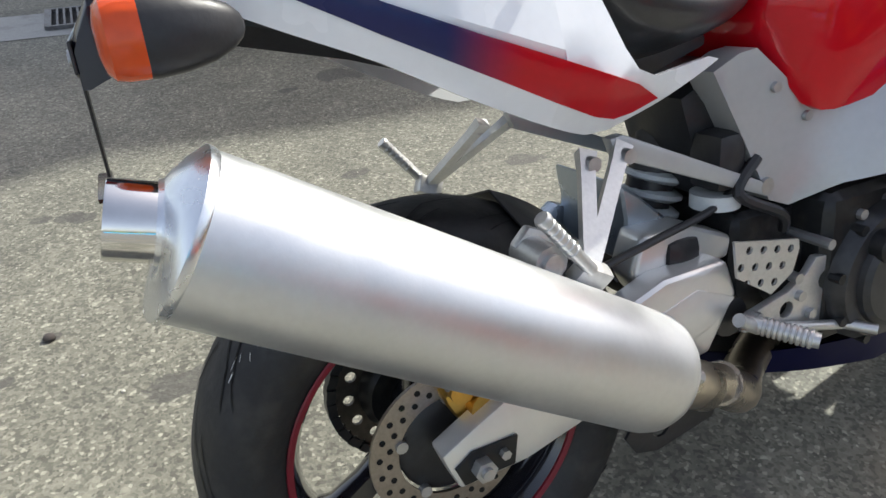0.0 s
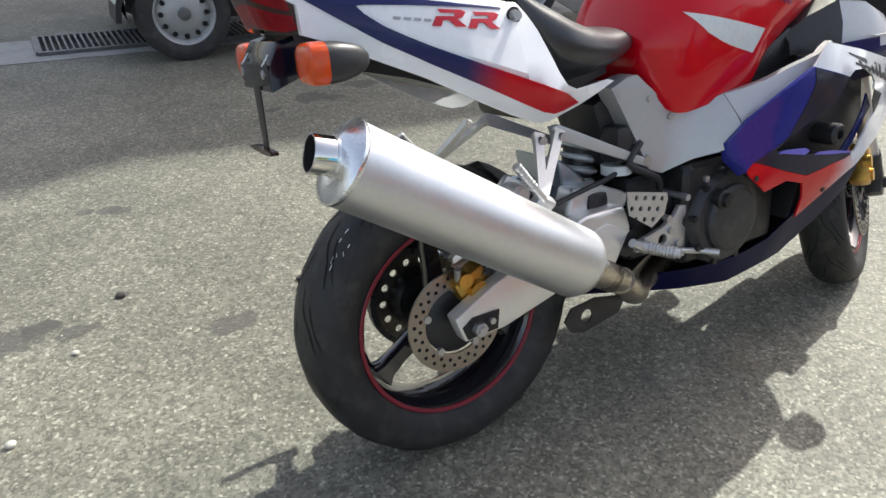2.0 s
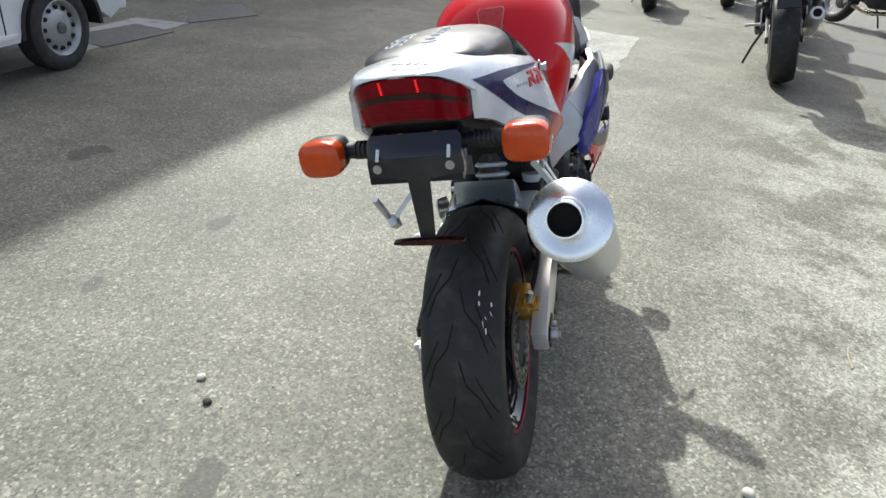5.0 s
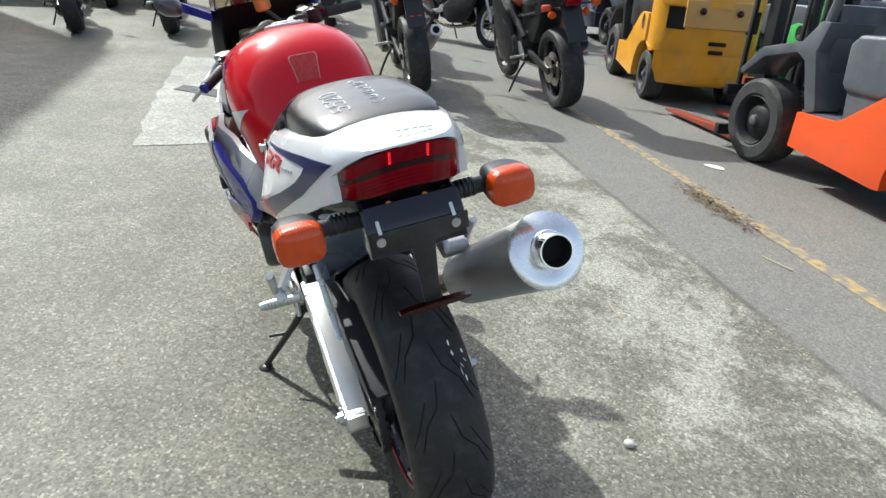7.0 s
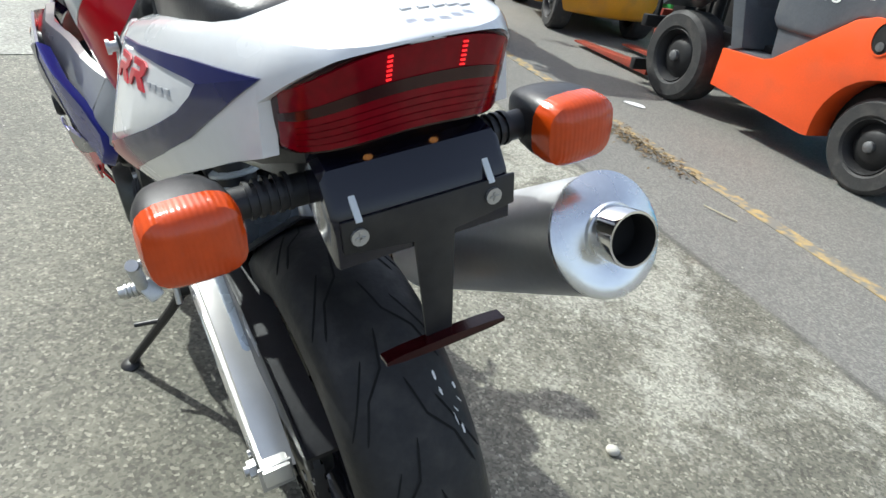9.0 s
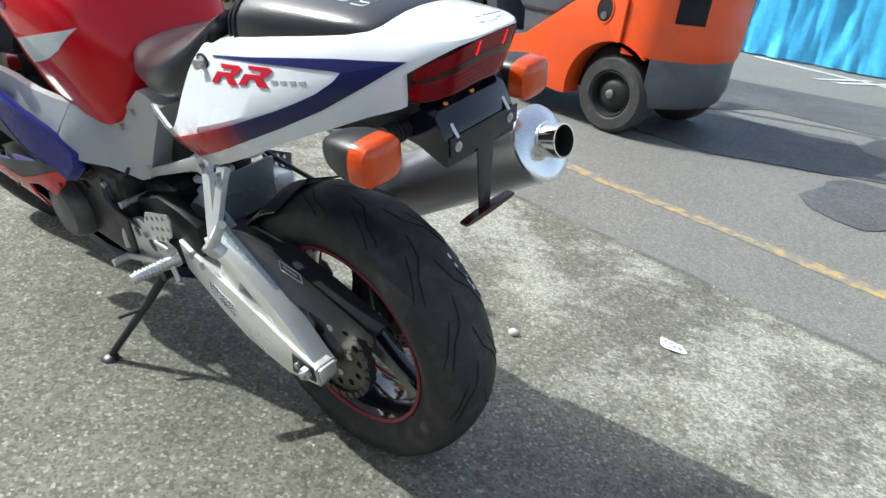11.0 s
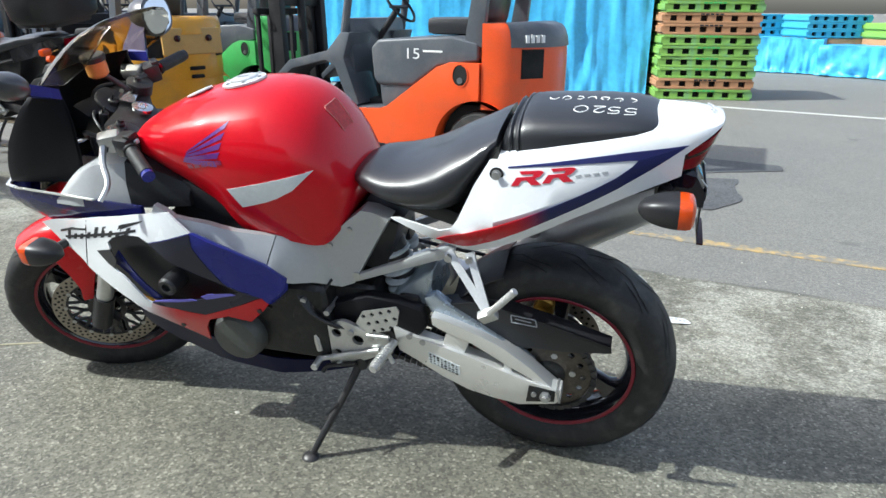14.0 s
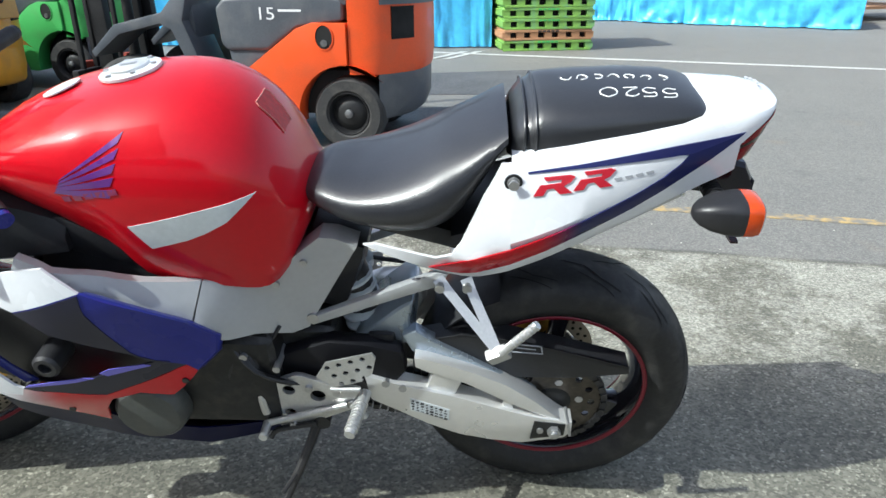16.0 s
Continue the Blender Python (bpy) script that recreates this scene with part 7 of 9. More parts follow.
def road_wheel(parent, c, r, w, rim_r, s, rim_mat=None, holes=12):
    """A tyre on a pressed steel wheel; s is the side that faces outwards."""
    c = V(*c)
    e = new("wheel")
    e.empty_display_size = 0.05
    e.parent = parent
    bm = B()
    spin(bm, [(-w / 2, r * 0.9), (-w * 0.4, r * 0.985), (-w * 0.2, r), (w * 0.2, r), (w * 0.4, r * 0.985), (w / 2, r * 0.9), (w * 0.5, rim_r * 1.12), (w * 0.42, rim_r), (-w * 0.42, rim_r), (-w * 0.5, rim_r * 1.12)], c, 36)
    part("tyre", bm, M_OLDRUBBER, e)
    bm = B()
    spin(bm, [(s * w * 0.44, rim_r * 1.02), (s * w * 0.47, rim_r * 0.99), (s * w * 0.36, rim_r * 0.9), (s * w * 0.2, rim_r * 0.84), (s * w * 0.3, rim_r * 0.62), (s * w * 0.38, rim_r * 0.45), (s * w * 0.38, rim_r * 0.02), (s * w * 0.1, rim_r * 0.02), (s * w * 0.1, rim_r * 1.0)], c, 36)
    rim = part("rim", bm, rim_mat or M_STEELWHEEL, e)
    bm = B()
    turned(bm, c + V(0, s * w * 0.36, 0), (0, s, 0), [(0, rim_r * 0.22), (w * 0.12, rim_r * 0.2), (w * 0.15, rim_r * 0.12), (w * 0.15, 0)], 14)
    part("hub_cap", bm, M_STEELDARK, e)
    if holes:
        bm = B()
        for k in range(holes):
            a = 2 * math.pi * k / holes
            q = c + V(rim_r * 0.74 * math.cos(a), s * w * 0.255, rim_r * 0.74 * math.sin(a))
            rod(bm, q - V(0, s * 0.01, 0), q + V(0, s * 0.012, 0), rim_r * 0.085, n=8)
        tagged(part("vent_hole", bm, M_HOLE, rim), kind="stuff")
    return e


def arc_pts(cx, cz, r, a0, a1, n=10):
    return [(cx + r * math.cos(radians(a0 + (a1 - a0) * k / n)), cz + r * math.sin(radians(a0 + (a1 - a0) * k / n))) for k in range(n + 1)]


def van(m):
    e = thing("van", m, "small white delivery van with steel wheels and a dented sill", "van")
    side = [(0.0, 0.30), (-0.02, 0.6), (0.03, 1.2), (0.10, 1.84), (0.5, 1.9), (2.3, 1.9), (2.75, 1.82), (3.18, 1.15), (3.40, 1.02), (3.47, 0.75), (3.47, 0.36), (3.28, 0.27)]
    side += arc_pts(2.81, 0.25, 0.36, 0, 180, 12)[1:-1] + [(2.42, 0.24), (0.70, 0.24)] + arc_pts(0.32, 0.25, 0.36, 0, 180, 12)[1:-1] + [(-0.0, 0.28)]
    bm = B()
    b = bmesh.new()
    slab(b, side, 0.0, 1.48)
    # sides lean in towards the roof
    for v in b.verts:
        k = max(0, v.co.z - 0.95) * 0.1
        v.co.y += k if v.co.y < 0.7 else -k
    bevel(b, 0.03, 2, 60)
    join(bm, b)
    part("body", bm, M_VAN, e, "white painted body")
    for y0, s in ((0.0, -1), (1.48, 1)):
        for poly in ([(0.28, 1.2), (1.15, 1.2), (1.15, 1.68), (0.3, 1.68)], [(1.25, 1.2), (2.1, 1.2), (2.1, 1.68), (1.25, 1.68)], [(2.2, 1.2), (3.0, 1.15), (2.66, 1.68), (2.2, 1.68)]):
            bm = B()
            slab(bm, poly, y0 + s * 0.004, y0 - s * 0.02)
            for v in bm.verts:
                v.co.y -= s * max(0, v.co.z - 0.95) * 0.1
            part("window", bm, M_VANGLASS, e)
        for x in (0.66, 1.2, 2.15, 2.32):
            bm = B()
            box(bm, (x, y0 + s * 0.001, 0.72), (0.008, 0.004, 0.9))
            part("door_seam", bm, M_HOLE, e)
        bm = B()
        box(bm, (1.55, y0 + s * 0.002, 0.285), (1.7, 0.02, 0.035), bev=0.008)
        part("sill", bm, M_VAN, e)
        bm = B()
        box(bm, (2.2, y0 + s * 0.004, 0.86), (0.11, 0.025, 0.03), bev=0.008)
        box(bm, (1.28, y0 + s * 0.004, 0.86), (0.11, 0.025, 0.03), bev=0.008)
        part("door_handle", bm, M_BLACK, e)
        for cx in (0.32, 2.81):
            bm = B()
            outer, inner = arc_pts(cx, 0.25, 0.375, 0, 180, 16), arc_pts(cx, 0.25, 0.345, 180, 0, 16)
            slab(bm, outer + inner, y0 + s * 0.006, y0 - s * 0.25)
            part("wheel_arch", bm, M_BLACK, e)
            road_wheel(e, (cx, y0 - s * 0.09, 0.268), 0.27, 0.155, 0.175, s)
    # dent with bare rust on the sliding door
    bm = B()
    for k, (x, z, w, h) in enumerate(((2.0, 0.33, 0.2, 0.012), (2.12, 0.345, 0.1, 0.014), (2.22, 0.36, 0.07, 0.018))):
        slab(bm, [(x - w / 2, z), (x - w * 0.2, z - h), (x + w / 2, z + h * 0.4), (x + w * 0.1, z + h)], -0.003, 0.01)
    part("rust_dent", bm, M_RUST, e, "rusty dent")
    bm = B()
    box(bm, (-0.015, 0.74, 0.42), (0.06, 1.46, 0.2), bev=0.03)
    part("rear_bumper", bm, M_VAN, e)
    bm = B()
    box(bm, (3.46, 0.74, 0.42), (0.08, 1.46, 0.22), bev=0.03)
    part("front_bumper", bm, M_VAN, e)
    for y in (0.13, 1.35):
        bm = B()
        box(bm, (-0.03, y, 0.58), (0.03, 0.14, 0.11), bev=0.01)
        part("tail_lamp", bm, M_REDLENS, e)
        bm = B()
        box(bm, (3.44, y + (0.05 if y < 1 else -0.05), 0.78), (0.06, 0.22, 0.16), bev=0.02)
        part("headlamp", bm, M_BADGE, e)
    bm = B()
    slab(bm, [(2.80, 1.72), (3.14, 1.2), (3.16, 1.21), (2.82, 1.74)], 0.12, 1.36)
    part("windscreen", bm, M_VANGLASS, e)
    bm = B()
    box(bm, (1.6, 0.74, 0.26), (2.6, 1.2, 0.1))
    part("underbody", bm, M_BLACK, e)
    return e


van(pose(-0.10, 3.31, 0.0))

# ---- fork lifts ----
M_ORANGE = mat("orange_paint", (0.78, 0.085, 0.012), 0.4, var=0.08, big=3, coat=0.3, dirt=(0.5, 0.1, 0.04), dirt_amount=0.3)
M_YELLOW = mat("yellow_paint", (0.7, 0.32, 0.012), 0.42, var=0.1, big=3, coat=0.3, dirt=(0.4, 0.22, 0.05), dirt_amount=0.4)
M_TANYELLOW = mat("dusty_yellow_paint", (0.56, 0.33, 0.1), 0.5, var=0.12, big=4, dirt=(0.4, 0.27, 0.12), dirt_amount=0.4)
M_GREEN = mat("green_paint", (0.06, 0.42, 0.1), 0.45, var=0.1, big=3, coat=0.2, dirt=(0.08, 0.25, 0.08), dirt_amount=0.4)
M_SLATE = mat("slate_grey_paint", (0.075, 0.085, 0.1), 0.45, var=0.15, big=4, coat=0.2, dirt=(0.16, 0.16, 0.16), dirt_amount=0.4)
M_MAST = mat("oily_mast_steel", (0.02, 0.02, 0.021), 0.5, metal=0.3, var=0.3)
M_LETTER = mat("white_lettering", (0.75, 0.76, 0.76), 0.5, var=0.05)


def fork_lift(m, paint, cowl, label, number=None, tail_slope=0.06):
    """Local axes: x ahead, the rear wheel's centre at x = 0, y = 0 on its left face, y = -1.05 on its right."""
    e = thing("forklift", m, label, "forklift", group="parked forklifts")
    W = 1.05
    low = [(-0.02, 0.80), (0.2, 0.80), (0.30, 0.765), (0.70, 0.475), (0.76, 0.455), (1.07, 0.44), (1.08, 0.22), (0.36, 0.17)] + arc_pts(0, 0.23, 0.315, -10, 128, 12) + [(-0.02, 0.545)]
    for y0, y1 in ((0.0, -0.16), (-W, -W + 0.16)):
        bm = B()
        slab(bm, low, y0, y1, 0.012)
        panel = part("side_panel", bm, paint, e)
        bm = B()
        s = 1 if y0 == 0.0 else -1
        turned(bm, (0.12, y0 + s * 0.002, 0.715), (0, s, 0), [(-0.003, 0.062), (0.003, 0.062), (0.004, 0.055), (-0.003, 0.054)], 20, squash=1.3, cap=False)
        part("filler_ring", bm, paint, panel)
        bm = B()
        turned(bm, (0.12, y0 + s * 0.001, 0.715), (0, s, 0), [(-0.01, 0.055), (0.0015, 0.055)], 20, squash=1.3)
        part("filler_recess", bm, M_HOLE, panel)
        bm = B()
        rod(bm, (0.12, y0, 0.68), (0.12, y0 + s * 0.008, 0.68), 0.022)
        part("filler_cap", bm, M_STEELDARK, panel)
    # counterweight with rounded rear corners
    plan = [(-0.03, -0.02), (-0.14, -0.025), (-0.22, -0.055), (-0.30, -0.125), (-0.385, -0.23), (-0.44, -0.35), (-0.458, -0.45)]

    def ring(z, k, first=0, out=0.0):
        pts = [(x if i == 0 and first == 0 else x * k - out, y + (out if i < 6 else 0)) for i, (x, y) in enumerate(plan)][first:]
        loop = pts + [(x, -W - y) for x, y in reversed(pts)]
        return [V(x, y, z) for x, y in loop]

    bm = B()
    rings(bm, [ring(z, k) for z, k in ((0.49, 0.95), (0.52, 0.98), (0.6, 1.0), (0.86, 1.0), (0.96, 0.98), (1.02, 0.93), (1.045, 0.87), (1.058, 0.78))])
    weight = part("counterweight", bm, paint, e, sharp=50)
    bm = B()
    rings(bm, [ring(z, k, 2, -0.004) for z, k in ((0.2, 0.8), (0.23, 0.88), (0.32, 0.96), (0.5, 0.965))])
    part("lower_ballast", bm, paint if paint is M_YELLOW else M_SLATE, weight, sharp=50)
    bm = B()
    rings(bm, [ring(z, k, 2, 0.006) for z, k in ((0.905, 1.0), (0.96, 0.985), (1.02, 0.935), (1.05, 0.87), (1.066, 0.77))])
    part("top_cover", bm, paint if paint is M_YELLOW else cowl, weight, sharp=50)
    for s in (1, -1):
        # dark recess and print on the rounded corner
        a, b = V(-0.285, -0.108, 0), V(-0.40, -0.258, 0)
        if s < 0:
            a.y, b.y = -W - a.y, -W - b.y
        d = (b - a).normalized()
        out = V(-d.y, d.x, 0) * -s
        if out.x > 0:
            out = -out
        bm = B()
        rings(bm, [[a + d * t + out * o + V(0, 0, z) for o in (0.006, -0.03) for t in ((0.0, 0.178) if o > 0 else (0.178, 0.0))] for z in (0.70, 0.72, 0.885, 0.893)])
        part("lamp_recess", bm, M_HOLE, weight)
        if number:
            for k in range(4):
                bm = B()
                rings(bm, [[a + d * t + out * o + V(0, 0, z) for o in (0.017, 0.0) for t in ((0.02 + 0.042 * k, 0.047 + 0.042 * k) if o > 0.01 else (0.047 + 0.042 * k, 0.02 + 0.042 * k))] for z in (0.935, 0.985)])
                part("maker_print", bm, M_LETTER, weight)
    if not number and paint is M_YELLOW:
        bm = B()
        box(bm, (-0.447, -W / 2, 0.845), (0.03, 0.62, 0.24), (0, 4, 0), 0.014, 3)
        part("rear_panel", bm, M_TANYELLOW, weight, "dusty tan cover panel")
        for y in (-0.36, -W + 0.36):
            bm = B()
            turned(bm, (-0.455, y, 0.87), (-1, 0, 0.1), [(0, 0.03), (0.022, 0.03), (0.026, 0.024), (0.026, 0.0)], 18)
            part("reflector", bm, M_DARKLENS, weight)
        for k in range(2):
            bm = B()
            box(bm, (-0.45, -W / 2 - 0.02, 0.6 - 0.075 * k), (0.05, 0.16 - 0.03 * k, 0.035), bev=0.012)
            part("vent_slot", bm, M_HOLE, weight)
    # hood under the seat, step and fender
    bm = B()
    slab(bm, [(0.0, 0.81), (0.0, 0.93), (0.2, 0.97), (0.78, 0.94), (0.84, 0.88), (0.82, 0.66), (0.78, 0.62), (0.5, 0.625), (0.3, 0.77)], -0.03, -W + 0.03, 0.03, 3)
    hood = part("seat_hood", bm, cowl, e)
    if number:
        b = text_mesh(number, 0.105)
        b.transform(Matrix.Diagonal((1.25, 1, 1.6, 1)))
        b.transform(pose(0.50, -0.0265, 0.845, 90, 0, 180))
        part("number_print", b, M_LETTER, hood)
        bm = B()
        box(bm, (0.34, -0.027, 0.868), (0.15, 0.002, 0.014))
        part("model_print", bm, M_LETTER, hood)
    bm = B()
    slab(bm, [(0.76, 0.47), (0.78, 0.64), (0.5, 0.63), (0.72, 0.455)], -0.05, -W + 0.05, 0.01)
    slab(bm, [(1.06, 0.455), (1.06, 0.40), (0.7, 0.40), (0.7, 0.47)], -0.02, -W + 0.02, 0.01)
    part("floor", bm, cowl, e)
    bm = B()
    slab(bm, [(1.02, 0.44), (1.14, 0.74), (1.22, 0.78), (1.52, 0.71), (1.72, 0.56), (1.74, 0.6), (1.55, 0.77), (1.2, 0.85), (1.08, 0.98), (1.0, 0.98), (1.06, 0.8), (0.94, 0.47)], -0.01, -0.34, 0.01)
    slab(bm, [(1.02, 0.44), (1.14, 0.74), (1.22, 0.78), (1.52, 0.71), (1.72, 0.56), (1.74, 0.6), (1.55, 0.77), (1.2, 0.85), (1.08, 0.98), (1.0, 0.98), (1.06, 0.8), (0.94, 0.47)], -W + 0.01, -W + 0.34, 0.01)
    slab(bm, [(1.02, 0.44), (1.14, 0.74), (1.12, 1.08), (1.05, 1.08), (1.02, 0.8)], -0.1, -W + 0.1, 0.02)
    part("front_fender", bm, cowl, e)
    for y in (-0.13, -W + 0.13):
        s = 1 if y > -0.5 else -1
        road_wheel(e, (1.5, y, 0.285), 0.285, 0.22, 0.165, s, M_MAST, 0)
        road_wheel(e, (0.0, y, 0.235), 0.235, 0.18, 0.135, s, M_MAST, 0)
    # overhead guard
    for s, y in ((1, -0.07), (-1, -W + 0.07)):
        bm = B()
        tube(bm, [(1.12, y, 0.75), (1.02, y, 1.3), (0.9, y, 1.95), (0.8, y, 2.03)], 0.03, 10)
        part("front_pillar", bm, M_SLATE if paint is M_YELLOW else cowl, e)
        bm = B()
        slab(bm, [(-0.02, 0.9), (0.11, 0.93), (0.02, 1.5), (-0.02, 2.0), (-0.08, 2.0), (-0.07, 1.4)], y - 0.03, y + 0.03, 0.01)
        part("rear_pillar", bm, M_SLATE if paint is M_YELLOW else cowl, e)
    bm = B()
    for k in range(7):
        box(bm, (-0.02 + 0.13 * k, -W / 2, 2.04), (0.035, W - 0.12, 0.03), bev=0.006)
    for y in (-0.07, -W + 0.07):
        box(bm, (0.38, y, 2.04), (0.95, 0.05, 0.04), bev=0.006)
    part("roof_grille", bm, M_SLATE if paint is M_YELLOW else cowl, e)
    # unseen plate added so that the guard casts a solid shadow without bars
    if number:
        bm = B()
        box(bm, (0.37, -W / 2, 2.063), (0.9, W - 0.16, 0.008), bev=0.002)
        part("shadow_plate", bm, cowl, e, "unseen flat plate added to make the overhead guard's shadow solid")
    # seat, wheel
    bm = B()
    box(bm, (0.28, -W / 2, 1.03), (0.46, 0.48, 0.12), bev=0.04)
    seat = part("seat", bm, M_SEAT, e)
    bm = B()
    box(bm, (0.06, -W / 2, 1.28), (0.12, 0.46, 0.46), (0, -10, 0), 0.05)
    part("backrest", bm, M_SEAT, e)
    bm = B()
    turned(bm, (0.86, -W / 2, 1.16), (-0.75, 0, 0.65), [(0, 0.15), (0.012, 0.162), (0.024, 0.15), (0.012, 0.138), (0, 0.15)], 24, cap=False)
    rod(bm, (0.87, -W / 2, 1.15), (1.06, -W / 2, 0.9), 0.025)
    rod(bm, (0.86, -W / 2 - 0.14, 1.16), (0.86, -W / 2 + 0.14, 1.16), 0.012)
    part("steering_wheel", bm, M_BLACK, e)
    # mast, carriage and forks
    for y in (-0.24, -W + 0.24):
        bm = B()
        box(bm, (1.80, y, 1.12), (0.11, 0.07, 2.0), (0, 2, 0), 0.008)
        part("mast_rail", bm, M_MAST, e)
        bm = B()
        box(bm, (1.85, y + (0.07 if y < -0.5 else -0.07), 1.05), (0.09, 0.05, 1.9), (0, 2, 0), 0.008)
        part("inner_rail", bm, M_MAST, e)
    bm = B()
    for z in (0.35, 1.2, 2.05):
        box(bm, (1.81, -W / 2, z), (0.06, W - 0.5, 0.08), bev=0.01)
    rod(bm, (1.75, -W / 2, 0.3), (1.79, -W / 2, 1.9), 0.035)
    part("mast_crossbar", bm, M_MAST, e)
    for z, w, h in ((0.12, 0.12, 0.08), (0.42, 0.12, 0.08), (1.12, 0.25, 0.05)):
        bm = B()
        box(bm, (1.93, -W / 2, z), (0.05, W - w, h), bev=0.01)
        part("carriage_bar", bm, M_MAST, e)
    for k in range(6):
        bm = B()
        box(bm, (1.93, -0.16 - 0.146 * k, 0.75), (0.03, 0.03, 0.75), bev=0.005)
        part("backrest_bar", bm, M_MAST, e)
    for y in (-0.28, -W + 0.28):
        bm = B()
        slab(bm, [(1.96, 0.5), (2.0, 0.5), (2.0, 0.09), (2.97, 0.045), (2.97, 0.03), (1.96, 0.03)], y - 0.055, y + 0.055, 0.006)
        part("fork", bm, M_FORKRED, e, "red painted fork")
    bm = B()
    box(bm, (0.75, -W / 2, 0.35), (1.5, W - 0.36, 0.3), bev=0.03)
    part("chassis", bm, M_MAST, e)
    return e


M_FORKRED = mat("red_fork_paint", (0.28, 0.04, 0.02), 0.5, var=0.2, big=5, dirt=(0.1, 0.05, 0.03), dirt_amount=0.6)
fork_lift(pose(0.97, -2.98, 0, 0, 0, -8), M_ORANGE, M_SLATE, "orange and slate grey forklift with white lettering", "15")
fork_lift(pose(4.59, -3.78, 0, 0, 0, -22), M_YELLOW, M_MAST, "yellow counterbalance forklift with a dark cab and seat")
fork_lift(pose(4.0, -5.2, 0, 0, 0, -9.5), M_GREEN, M_SLATE, "green forklift parked behind the others")
M_NAVYMAST = mat("navy_forklift_paint", (0.02, 0.026, 0.05), 0.45, var=0.15, big=4, coat=0.2)
fork_lift(pose(10.3, -5.6, 0, 0, 0, 172), M_NAVYMAST, M_NAVYMAST, "navy forklift parked nose-on at the far side")
fork_lift(pose(9.9, -7.3, 0, 0, 0, 168), M_NAVYMAST, M_SLATE, "dark slate forklift parked nose-on at the far side")
fork_lift(pose(8.9, -8.9, 0, 0, 0, 165), M_NAVYMAST, M_NAVYMAST, "navy forklift parked nose-on at the far side")

# ---- other parked motorcycles ----
M_BIKEWHITE = mat("white_bike_paint", (0.66, 0.67, 0.66), 0.3, var=0.06, coat=0.6)
M_BIKERED = mat("bright_red_bike_paint", (0.6, 0.02, 0.015), 0.3, var=0.08, coat=0.6)
M_BIKEORANGE = mat("orange_red_bike_paint", (0.62, 0.1, 0.02), 0.3, var=0.08, coat=0.6)
M_BIKEBLUE = mat("blue_bike_paint", (0.03, 0.06, 0.25), 0.3, var=0.08, coat=0.6)
M_BIKEBLACK = mat("black_bike_paint", (0.015, 0.015, 0.017), 0.25, var=0.1, coat=0.6)
M_SILVERRIM = mat("silver_alloy_rim", (0.5, 0.5, 0.5), 0.35, metal=0.9, var=0.1)


